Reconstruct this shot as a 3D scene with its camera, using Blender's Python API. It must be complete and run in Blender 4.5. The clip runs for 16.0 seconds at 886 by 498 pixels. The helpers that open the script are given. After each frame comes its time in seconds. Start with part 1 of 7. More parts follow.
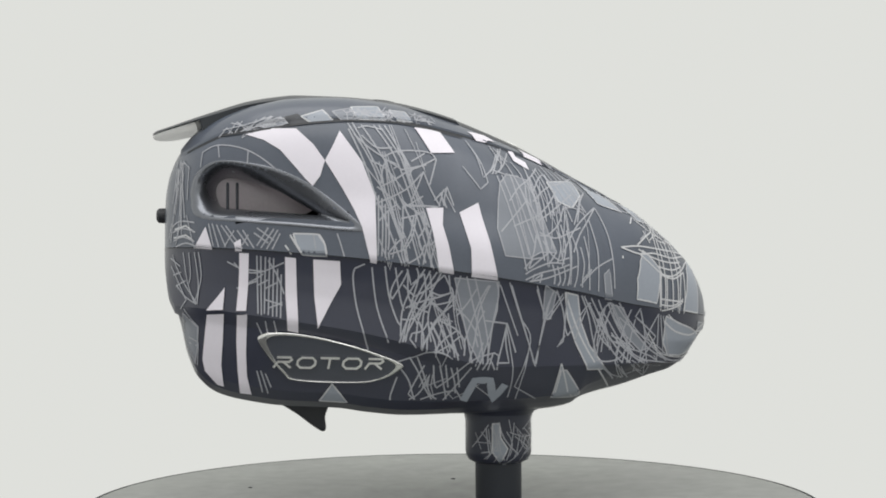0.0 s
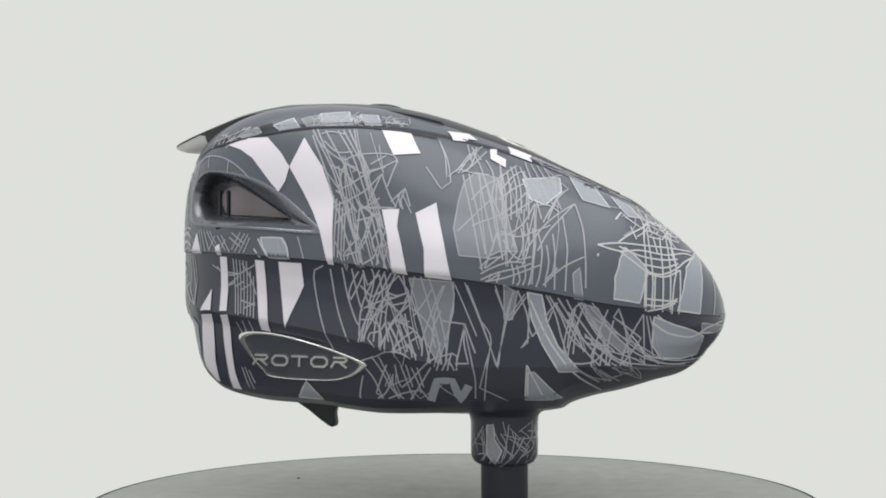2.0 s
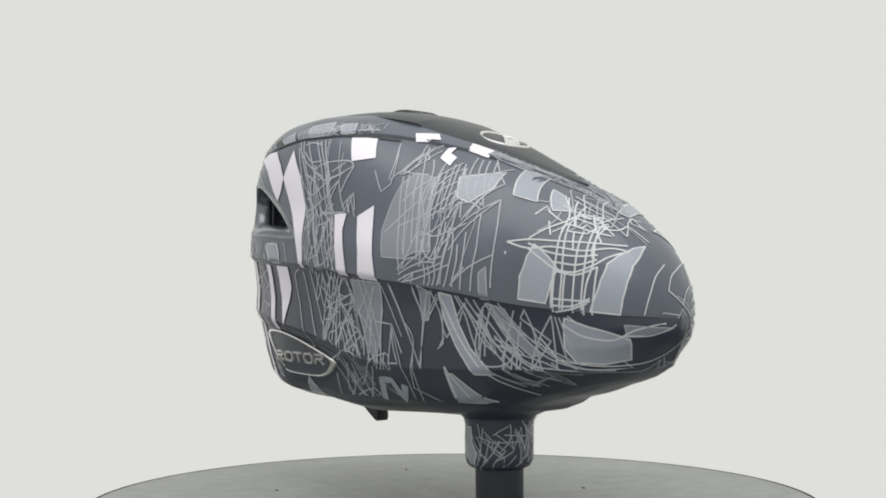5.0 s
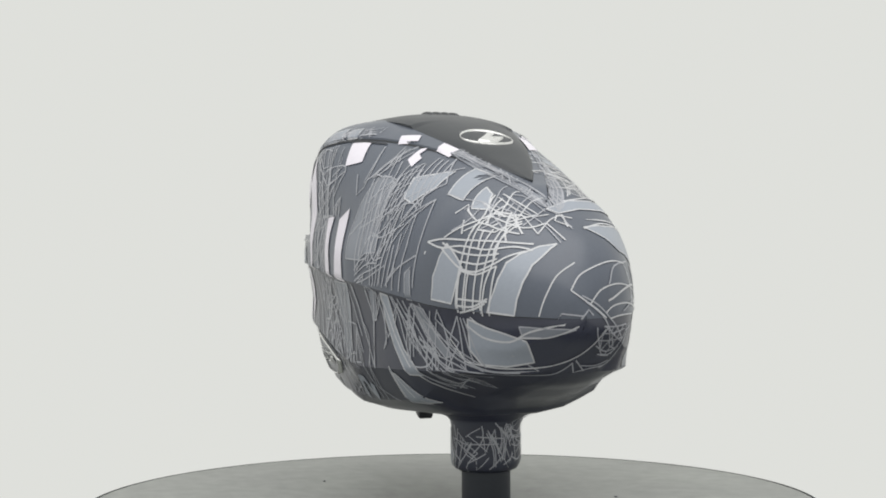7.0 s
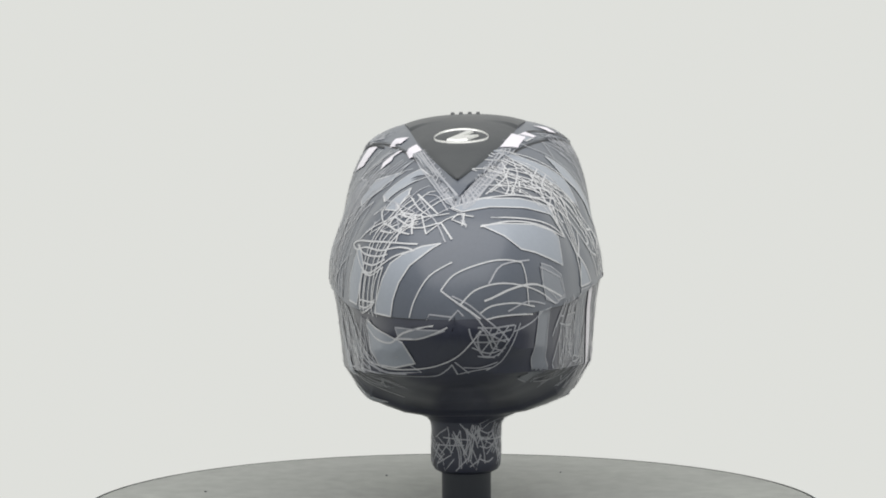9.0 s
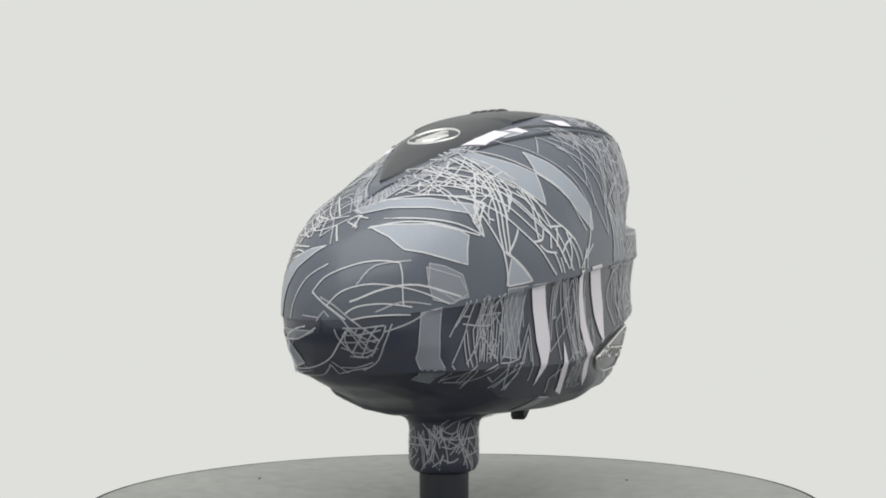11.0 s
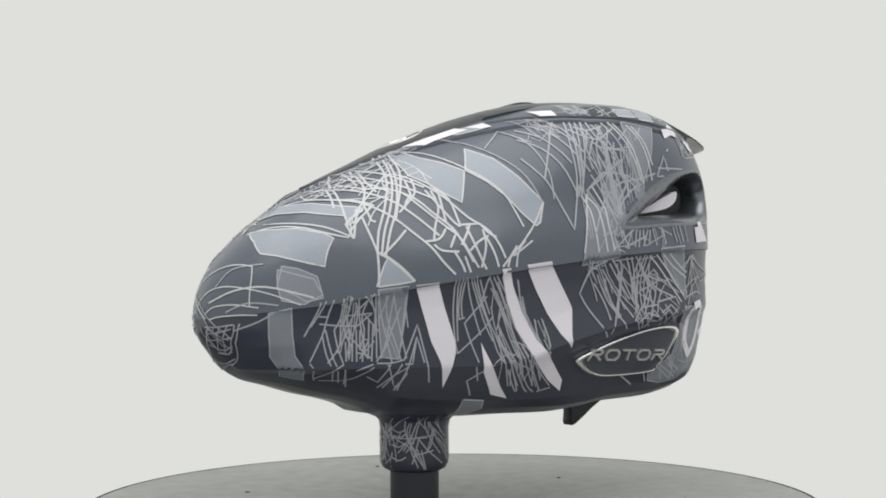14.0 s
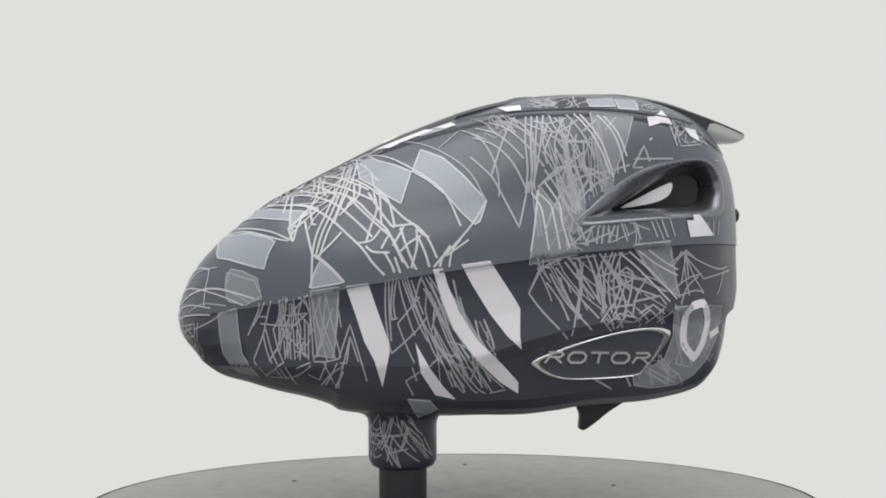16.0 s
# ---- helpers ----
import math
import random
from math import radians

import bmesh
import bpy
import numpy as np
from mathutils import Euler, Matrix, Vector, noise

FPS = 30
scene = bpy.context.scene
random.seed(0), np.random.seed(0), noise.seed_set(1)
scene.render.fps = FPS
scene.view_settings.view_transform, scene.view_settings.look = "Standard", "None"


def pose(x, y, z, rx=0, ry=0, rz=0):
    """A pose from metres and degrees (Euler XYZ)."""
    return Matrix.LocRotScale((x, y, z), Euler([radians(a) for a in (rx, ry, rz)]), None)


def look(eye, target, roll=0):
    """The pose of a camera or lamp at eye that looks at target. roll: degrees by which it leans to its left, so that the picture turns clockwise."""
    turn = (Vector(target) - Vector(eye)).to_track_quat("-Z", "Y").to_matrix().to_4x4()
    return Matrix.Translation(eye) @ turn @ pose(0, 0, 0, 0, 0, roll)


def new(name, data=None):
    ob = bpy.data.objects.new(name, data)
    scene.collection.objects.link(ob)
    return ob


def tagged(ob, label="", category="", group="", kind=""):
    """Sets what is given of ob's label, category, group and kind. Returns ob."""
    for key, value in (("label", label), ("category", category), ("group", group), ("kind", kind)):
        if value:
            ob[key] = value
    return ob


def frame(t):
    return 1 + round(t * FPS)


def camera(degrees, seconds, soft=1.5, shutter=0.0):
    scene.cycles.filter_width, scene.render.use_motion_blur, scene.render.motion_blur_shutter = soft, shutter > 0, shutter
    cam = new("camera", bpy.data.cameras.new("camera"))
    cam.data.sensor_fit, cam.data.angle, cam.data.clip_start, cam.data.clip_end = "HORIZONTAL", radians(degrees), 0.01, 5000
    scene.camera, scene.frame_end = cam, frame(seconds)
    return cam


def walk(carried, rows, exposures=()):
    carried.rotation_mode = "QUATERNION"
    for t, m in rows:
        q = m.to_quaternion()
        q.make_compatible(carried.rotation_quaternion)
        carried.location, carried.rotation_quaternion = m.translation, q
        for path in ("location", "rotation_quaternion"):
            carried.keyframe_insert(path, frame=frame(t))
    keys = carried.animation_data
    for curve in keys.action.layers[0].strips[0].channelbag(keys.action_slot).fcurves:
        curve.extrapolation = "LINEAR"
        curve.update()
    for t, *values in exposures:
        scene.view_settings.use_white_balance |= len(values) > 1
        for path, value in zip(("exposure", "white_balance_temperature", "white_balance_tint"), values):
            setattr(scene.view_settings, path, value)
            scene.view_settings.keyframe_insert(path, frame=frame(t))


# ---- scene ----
from mathutils.bvhtree import BVHTree

# A paint loader turns on a small turntable in a white light tent; the camera stands still.
# S: metres for each unit of the loader's own space (units close to a millimetre); the space's origin is on the turning axis.
S = 0.00115
DECK = 0.100                  # height of the turntable's rim above the tent's floor
LIFT = DECK + 82.0 * S        # height of the loader space's origin
LEAN = 0.012                  # the loader leans a little to one side on its tube
MID = 5.1                     # the loader's middle plane lies this far beside the axis

EYE = Vector((0.0, -422.0 * S, -17.98 * S + LIFT))
YAW, PITCH, ROLL = radians(0.378), radians(2.694), -0.294
AIM = Vector((-math.sin(YAW) * math.cos(PITCH), math.cos(YAW) * math.cos(PITCH), math.sin(PITCH)))
cam = camera(39.48, 16.0, soft=1.85)
walk(cam, [(0.0, look(EYE, EYE + AIM, ROLL)), (16.0, look(EYE, EYE + AIM, ROLL))], exposures=[(0.0, 0.0), (16.0, 0.0)])

# turn of the deck about the axis, in degrees
TURNS = [(0.0, 9.2), (0.5, 5.5), (1.0, -0.2), (1.5, -6.2), (2.0, -11.4), (2.5, -16.3), (3.0, -22.1), (3.5, -27.8), (4.0, -34.1),
         (6.5, -63.7), (7.0, -69.5), (7.5, -75.2), (8.0, -81.1), (8.5, -86.9), (9.0, -92.8), (11.5, -122.3), (12.0, -128.2),
         (12.5, -133.9), (13.0, -139.9), (13.5, -145.9), (14.0, -151.9), (14.5, -157.7), (15.0, -163.6), (15.5, -169.5), (16.0, -175.3)]

# ---- light: an even white glow stands in for the lit tent, and a softbox over it ----
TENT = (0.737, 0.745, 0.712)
world = bpy.data.worlds.new("tent_light")
scene.world = world
world.use_nodes = True
world.node_tree.nodes["Background"].inputs["Color"].default_value = (*TENT, 1)
world.node_tree.nodes["Background"].inputs["Strength"].default_value = 1.0


def softbox(name, eye, target, wide, deep, watts, colour=(1, 0.99, 0.98)):
    data = bpy.data.lights.new(name, "AREA")
    data.shape, data.size, data.size_y, data.energy, data.color = "RECTANGLE", wide, deep, watts, colour
    ob = new(name, data)
    ob.matrix_world = look(eye, target)
    return ob


softbox("softbox_overhead", (0.0, -0.35, 1.15), (0, 0, 0.2), 1.5, 1.2, 10.0)


# ---- materials ----
def node(tree, kind, **values):
    n = tree.nodes.new(kind)
    for key, value in values.items():
        n.inputs[key.replace("_", " ")].default_value = value
    return n


def material(name, colour, rough=0.5, metal=0.0, coat=0.0, vary=0.1, shine=0.5, grain=900.0, blotch=45.0, bump=0.03, rough_vary=0.12):
    """A surface with fine grain and broad blotches in tone and gloss, and slight relief; sizes in the object's own units."""
    m = bpy.data.materials.new(name)
    m.use_nodes = True
    t = m.node_tree
    b = t.nodes["Principled BSDF"]
    b.inputs["Metallic"].default_value = metal
    b.inputs["Specular IOR Level"].default_value = shine
    b.inputs["Coat Weight"].default_value = coat
    b.inputs["Coat Roughness"].default_value = 0.2
    at = t.nodes.new("ShaderNodeTexCoord")
    fine, broad = node(t, "ShaderNodeTexNoise", Scale=grain, Detail=4.0), node(t, "ShaderNodeTexNoise", Scale=blotch, Detail=5.0, Roughness=0.6)
    for n in (fine, broad):
        t.links.new(at.outputs["Object"], n.inputs["Vector"])
    both = t.nodes.new("ShaderNodeMix")
    both.data_type = "FLOAT"
    both.inputs[0].default_value = 0.35
    t.links.new(broad.outputs["Fac"], both.inputs[2])
    t.links.new(fine.outputs["Fac"], both.inputs[3])
    ramp = t.nodes.new("ShaderNodeValToRGB")
    ramp.color_ramp.elements[0].position, ramp.color_ramp.elements[1].position = 0.3, 0.7
    ramp.color_ramp.elements[0].color = (*[c * (1 - vary) for c in colour], 1)
    ramp.color_ramp.elements[1].color = (*[min(1, c * (1 + vary)) for c in colour], 1)
    t.links.new(both.outputs[0], ramp.inputs["Fac"])
    t.links.new(ramp.outputs["Color"], b.inputs["Base Color"])
    span = t.nodes.new("ShaderNodeMapRange")
    span.inputs["To Min"].default_value, span.inputs["To Max"].default_value = max(0.02, rough - rough_vary), min(1, rough + rough_vary)
    t.links.new(broad.outputs["Fac"], span.inputs["Value"])
    t.links.new(span.outputs["Result"], b.inputs["Roughness"])
    if bump:
        r = node(t, "ShaderNodeBump", Strength=bump, Distance=0.0005)
        t.links.new(fine.outputs["Fac"], r.inputs["Height"])
        t.links.new(r.outputs["Normal"], b.inputs["Normal"])
    return m


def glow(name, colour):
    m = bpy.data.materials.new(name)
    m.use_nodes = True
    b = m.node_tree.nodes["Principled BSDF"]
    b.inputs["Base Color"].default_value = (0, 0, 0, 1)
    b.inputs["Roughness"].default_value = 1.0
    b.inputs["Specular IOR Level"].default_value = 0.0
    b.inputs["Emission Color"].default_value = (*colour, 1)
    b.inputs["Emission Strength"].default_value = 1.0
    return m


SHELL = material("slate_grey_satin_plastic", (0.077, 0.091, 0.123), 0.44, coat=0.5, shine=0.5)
# charcoal of the lower parts, darkened also for the weaker light down there
SHELL_LOW = material("shaded_charcoal_satin_plastic", (0.030, 0.034, 0.058), 0.42, coat=0.42, shine=0.5)
WHITE = material("white_print_and_vent_light", (0.80, 0.765, 0.84), 0.5, coat=0.4, shine=0.35, vary=0.03)
PALE = material("pale_blue_grey_print", (0.31, 0.34, 0.395), 0.5, coat=0.45, shine=0.4, vary=0.06)
MIDTONE = material("mid_grey_print", (0.215, 0.232, 0.268), 0.5, coat=0.45, shine=0.4, vary=0.06)
LINE = material("light_grey_line_print", (0.37, 0.38, 0.42), 0.5, coat=0.45, shine=0.4, vary=0.12)
LINE_PALE = material("off_white_line_print", (0.57, 0.575, 0.60), 0.5, coat=0.45, shine=0.4, vary=0.08)
DARK = material("near_black_print", (0.026, 0.029, 0.038), 0.5, coat=0.45, shine=0.4)
LETTER = material("satin_silver", (0.80, 0.80, 0.79), 0.3, metal=0.7)
BLACK = material("black_plastic_and_gap_shade", (0.022, 0.024, 0.030), 0.5)
PANEL = material("black_satin_lid_panel", (0.023, 0.027, 0.034), 0.46, coat=0.25, shine=0.4)
GUNMETAL = material("gunmetal_gloss_plastic", (0.20, 0.21, 0.235), 0.28, metal=0.8, coat=0.2)
CHROME = material("polished_chrome", (0.78, 0.78, 0.77), 0.2, metal=1.0, vary=0.04)
# tone of the light seen through the vents, put on a plate
BADGE = material("dark_slate_badge", (0.058, 0.064, 0.082), 0.38, coat=0.3)
MAUVE = material("mauve_see_through_tone", (0.60, 0.53, 0.58), 0.25, coat=0.6)
RUBBER = material("dark_rubber", (0.022, 0.026, 0.036), 0.55)
DISC = material("grey_brushed_deck", (0.25, 0.26, 0.245), 0.36, metal=0.35, vary=0.42, blotch=14.0, grain=120.0, rough_vary=0.2)
GLUE = material("brown_glue_remains", (0.20, 0.13, 0.10), 0.7, vary=0.4, blotch=300.0)
LIGHT_BLOCK = material("unseen_dark_board", (0.06, 0.06, 0.062), 0.7, vary=0.2)
BASE = material("white_plastic_base", (0.62, 0.62, 0.60), 0.5)


# ---- building helpers ----
def mesh_of(name, bm, mats, smooth=True, angle=28):
    me = bpy.data.meshes.new(name)
    bm.to_mesh(me)
    bm.free()
    for m in mats if isinstance(mats, (list, tuple)) else [mats]:
        me.materials.append(m)
    if smooth:
        me.shade_smooth()
        me.set_sharp_from_angle(angle=radians(angle))
    return me


def part(name, bm, mat, parent, label="", smooth=True, angle=28, kind=""):
    ob = new(name, mesh_of(name, bm, mat, smooth, angle))
    ob.parent = parent
    return tagged(ob, label, kind=kind)


def grid(bm, rows, closed=False):
    """Faces between rows of points of equal length."""
    made = [[bm.verts.new(p) for p in r] for r in rows]
    for a, b in zip(made, made[1:]):
        n = len(a)
        for k in range(n if closed else n - 1):
            try:
                bm.faces.new((a[k], a[(k + 1) % n], b[(k + 1) % n], b[k]))
            except ValueError:
                pass
    return made


def tidy(bm, dist=1e-6):
    bmesh.ops.remove_doubles(bm, verts=bm.verts, dist=dist)
    bmesh.ops.dissolve_degenerate(bm, edges=bm.edges, dist=dist)
    bmesh.ops.recalc_face_normals(bm, faces=bm.faces)
    return bm


def lathe(profile, seg=64, centre=(0, 0)):
    """A turned body from (radius, z) pairs in metres."""
    bm = bmesh.new()
    rows = [[(centre[0] + r * math.cos(a), centre[1] + r * math.sin(a), z) for a in (2 * math.pi * k / seg for k in range(seg))] for r, z in profile]
    grid(bm, rows, True)
    return tidy(bm)


def curve1(knots):
    """A smooth function through (x, value) knots, with no overshoot."""
    xs, ys = np.array([k[0] for k in knots], float), np.array([k[1] for k in knots], float)
    d = np.diff(ys) / np.diff(xs)
    m = np.concatenate([[d[0]], np.where(d[:-1] * d[1:] > 0, 2 * d[:-1] * d[1:] / (d[:-1] + d[1:] + 1e-12), 0), [d[-1]]])

    def f(x):
        x = min(max(x, xs[0]), xs[-1])
        k = min(max(int(np.searchsorted(xs, x)) - 1, 0), len(xs) - 2)
        h = xs[k + 1] - xs[k]
        u = (x - xs[k]) / h
        return float((2 * u**3 - 3 * u**2 + 1) * ys[k] + (u**3 - 2 * u**2 + u) * h * m[k] + (3 * u**2 - 2 * u**3) * ys[k + 1] + (u**3 - u**2) * h * m[k + 1])
    return f


def smooth(a, b, x):
    u = min(max((x - a) / (b - a), 0), 1)
    return u * u * (3 - 2 * u)


def put(x, y, z):
    """From the loader's drawing (x ahead, y from its middle plane, z up) to its mesh space in metres."""
    return Vector((x * S, (y - (z + 10) * LEAN + MID) * S, (z + y * LEAN) * S))


# ---- the tent and the turntable ----
def build_tent():
    prof = [(0.0, 0.0), (0.7, 0.0)] + [(0.9 + 0.4 * math.sin(a), 0.4 - 0.4 * math.cos(a)) for a in (radians(d) for d in range(0, 91, 10))] + [(1.3, 1.5)]
    bm = lathe(prof, 72)
    bmesh.ops.reverse_faces(bm, faces=bm.faces)
    # the cloth's lit look is put in as flat emission
    ob = new("backdrop", mesh_of("backdrop", bm, glow("glowing_white_tent_cloth", TENT)))
    tagged(ob, "seamless white cloth sweep of a light tent, glowing by itself", "backdrop", kind="structure")


# unseen board round the turntable's foot, added to cut light from below
def build_light_block():
    bm = lathe([(0.0, 0.002), (0.62, 0.002), (0.63, 0.006), (0.62, 0.012), (0.0, 0.012)], 96)
    ob = new("floor", mesh_of("floor", bm, LIGHT_BLOCK))
    tagged(ob, "unseen round dark grey board, added to cut light from below", "floor", kind="structure")


def build_turntable():
    table = new("turntable")
    table.location = (0, 0, 0)
    tagged(table, "grey round turntable deck with worn dished top", "turntable")
    r = 121.5 * S
    top = [(0.0105, DECK - 0.0108), (0.016, DECK - 0.0100), (0.03, DECK - 0.0072), (0.055, DECK - 0.0033), (0.085, DECK - 0.0012), (0.11, DECK - 0.0005), (r - 0.002, DECK)]
    rim = [(r - 0.0008, DECK - 0.0004), (r, DECK - 0.0015), (r, DECK - 0.0055), (r - 0.001, DECK - 0.0070), (r - 0.02, DECK - 0.0085), (0.06, DECK - 0.016), (0.0, DECK - 0.016)]
    part("deck", lathe(top + rim, 160), DISC, table)
    part("rim_line", lathe([(r - 0.0012, DECK + 0.0001), (r - 0.0004, DECK - 0.0001), (r + 0.0001, DECK - 0.0013), (r + 0.0001, DECK - 0.0016)], 160), RUBBER, table, "thin dark line round the deck's edge")
    hub = bmesh.new()
    rnd = random.Random(4)
    rows = []
    for k in range(4):
        rows.append([((0.0112 - 0.0006 * k + 0.0016 * rnd.random() * (k < 2)) * math.cos(a), (0.0112 - 0.0006 * k + 0.0010 * rnd.random()) * math.sin(a), DECK - (0.0106, 0.0094, 0.0092, 0.0108)[k])
                     for a in (2 * math.pi * q / 40 for q in range(40))])
    grid(hub, rows, True)
    part("hub_ring", tidy(hub), GLUE, table, "torn brown glue ring round the deck's hub")
    for r, a, long in ((0.0470, 11.0, 0.0013), (0.0665, 80.5, 0.0012), (0.0900, 150.0, 0.0009), (0.0780, 205.0, 0.0011), (0.1020, 262.0, 0.0010), (0.0860, 318.0, 0.0012)):
        bm = bmesh.new()
        bmesh.ops.create_icosphere(bm, subdivisions=1, radius=1)
        z = DECK - np.interp(r, (0.03, 0.055, 0.085, 0.11), (0.0072, 0.0033, 0.0012, 0.0005)) + 0.0001
        bmesh.ops.transform(bm, verts=bm.verts, matrix=Matrix.Translation((r * math.cos(radians(a)), r * math.sin(radians(a)), z)) @ Matrix.Diagonal((long, long * 0.55, 0.0003, 1)))
        part("dust_speck", bm, RUBBER, table, "tiny dark speck of dirt")
    part("base", lathe([(0.0, 0.0125), (0.095, 0.0125), (0.100, 0.016), (0.098, 0.06), (0.085, 0.078), (0.03, 0.082), (0.0, 0.082)], 96), BASE, table, "round plastic turntable base")
    return table


# ---- the loader's form ----
HALF = curve1([(-96.15, 0), (-95.58, 7), (-93.78, 13.5), (-88.55, 22.5), (-83.8, 28.5), (-78, 33.3), (-70, 38), (-60, 41.5), (-48, 44), (-34, 45.8), (-14, 46.3), (8, 45.7), (20, 43.6),
               (35.7, 40), (50, 35), (62, 30.6), (70, 26.3), (76, 23), (82.5, 18.2), (87, 12.6), (89.7, 7), (91.2, 0)])
TOP = curve1([(-96.15, 12), (-95.58, 20.5), (-93.68, 28.3), (-90.26, 34.6), (-83.8, 40.8), (-75, 45.0), (-65, 47.8), (-53, 49.6), (-39, 49.9), (-22, 49.2), (-9, 46.8), (0, 44.6), (10, 41.0), (20, 36.9),
              (29.5, 32.4), (39, 27.5), (49, 22.5), (56, 19.0), (60, 17.2), (69, 10.8), (78.4, 3), (86, -6.1), (90, -14.8), (91.2, -20.8)])
SEAM = curve1([(-96.15, 2.0), (-82.85, 1.4), (-57, -0.4), (-32, -2.7), (-12.8, -5.3), (8, -8.3), (36.5, -13), (55, -16.8), (77, -19.7), (91.2, -21.4)])
KEEL = curve1([(-96.15, -1), (-94.06, -13.5), (-91.97, -18), (-90.07, -24), (-88.08, -32.5), (-84.37, -40.5), (-78, -45.4), (-70, -47.6), (-58, -49.4), (-40, -50.4), (-31, -51.8), (-19, -53), (5, -53.6),
               (28, -52.7), (37.8, -51.5), (41, -49.6), (48.5, -47.2), (57.5, -45.2), (68, -42.2), (75.6, -40.2), (81, -37), (85.4, -32.2), (90.2, -25.6), (91.2, -21.8)])
FULL = curve1([(-96.15, 2.4), (-87.6, 3.0), (-75, 4.0), (-58, 4.7), (-42, 4.7), (-30, 4.0), (-16, 3.1), (-3, 2.5), (10, 2.25), (20, 2.2), (46, 2.22), (57, 2.5), (75, 2.55), (91.2, 2.25)])
CREASE = curve1([(-96.15, -16.5), (-81.9, -17.8), (-55.8, -21.5), (-34.5, -25.1), (-16.7, -29.6), (1, -35), (13, -36.4), (92, -36.5)])


def swell(x, z):
    """The belt above the seam stands a little proud of the wall over it."""
    return 1.9 * smooth(-88, -70, x) * (1 - smooth(25, 55, x)) * (1 - smooth(SEAM(x) + 6, SEAM(x) + 21, z))


def wall_half(x):
    return HALF(x) - 1.9 * smooth(-88, -70, x) * (1 - smooth(25, 55, x))


def upper_z(x, y):
    """Height of the upper shell over its drawing's (x, y)."""
    q = min(abs(y) / max(wall_half(x), 1e-3), 1)
    n = FULL(x)
    return SEAM(x) + (TOP(x) - SEAM(x)) * (1 - q**n) ** (1 / n)


def upper_y(x, z):
    h = min(max((z - SEAM(x)) / (TOP(x) - SEAM(x)), 0), 1)
    n = FULL(x)
    return wall_half(x) * (1 - h**n) ** (1 / n)


def stations(count=290):
    xs = []
    for k in range(count + 1):
        u = k / count
        s = u + 0.115 * -math.sin(2 * math.pi * u)      # closer together at both ends
        xs.append(-96.13 + 187.30 * s)
    return xs


def upper_row(x, side, count=64):
    n, w, a, b = FULL(x), wall_half(x), SEAM(x), TOP(x)
    row = []
    for k in range(count + 1):
        f = math.pi / 2 * k / count
        z = a + (b - a) * max(math.sin(f), 0) ** (2 / n)
        y = w * max(math.cos(f), 0) ** (2 / n)
        row.append((x, side * (y + (swell(x, z) if k < count else 0)), z))
    return row


def lower_row(x, side):
    w, a, b = HALF(x), SEAM(x), KEEL(x)
    tall = a - b
    zc = max(CREASE(x), b + 0.06 * tall)
    zk = b + min(6.2, 0.24 * tall, 0.8 * (zc - b))
    back = 1 - smooth(-22, 12, x)
    dip = 1 - smooth(40, 80, x)
    nose = smooth(60, 89, x)
    front = [(0.90 * w, zc), (0.862 * w, zc * 0.75 + zk * 0.25), (0.80 * w, zc * 0.35 + zk * 0.65), (0.735 * w, zk), (0.60 * w, zk * 0.6 + b * 0.4), (0.46 * w, zk * 0.25 + b * 0.75)]
    rear = [(0.935 * w, zc), (0.862 * w, zc - min(4.0, 0.12 * tall)), (0.795 * w, zc * 0.35 + zk * 0.65), (0.725 * w, zk - 0.3), (0.66 * w, zk * 0.45 + b * 0.55), (0.50 * w, b + 0.5)]
    key = [(w - 0.35 - 0.65 * (1 - smooth(25, 65, x)), a), (0.955 * w - 0.4 * dip, a * 0.72 + zc * 0.28), (0.925 * w, a * 0.4 + zc * 0.6)]
    key += [(f[0] * (1 - back) + r[0] * back, f[1] * (1 - back) + r[1] * back) for f, r in zip(front, rear)] + [(0.25 * w, b + 0.1), (0.0, b)]
    # towards the nose the section rounds off into a half ellipse
    for k in range(1, len(key) - 1):
        h = min(max((a - key[k][1]) / tall, 0), 1)
        key[k] = (key[k][0] * (1 - nose) + min(key[k][0], w * (1 - h**2.2) ** 0.5) * nose, key[k][1])
    row = []
    for p, q in zip(key, key[1:]):
        for k in range(4):
            row.append((x, side * (p[0] + (q[0] - p[0]) * k / 4), p[1] + (q[1] - p[1]) * k / 4))
    row.append((x, 0.0, b))
    return row


# outline of the side vents and of the badges, on the drawing's (x, z)
VENT = [(-83.8, 11), (-86.2, 17), (-85.2, 23.6), (-81, 27.6), (-74.5, 28.3), (-60, 25.2), (-48.2, 19.2), (-36, 9.2), (-33.9, 6.8), (-36.5, 6.0), (-52, 7.4), (-70, 9)]
VENT_MOUTH = [(-76.4, 14.4), (-78.2, 17.5), (-78.4, 21.0), (-76.7, 23.5), (-72.5, 24.1), (-61, 19.8), (-53, 15.3), (-48.5, 12.6), (-47, 11.7), (-48.5, 11.3), (-56, 11.9), (-69, 13.2)]
BADGE_LINE = [(-65.4, -27.4), (-63.6, -25.5), (-58, -25.1), (-49, -26.2), (-38.5, -28.6), (-28, -32.1), (-21.2, -35.2), (-22.5, -37.4), (-27.5, -40.0), (-35, -41.1), (-53.5, -40.3), (-57.6, -37.8), (-62.8, -31.8)]


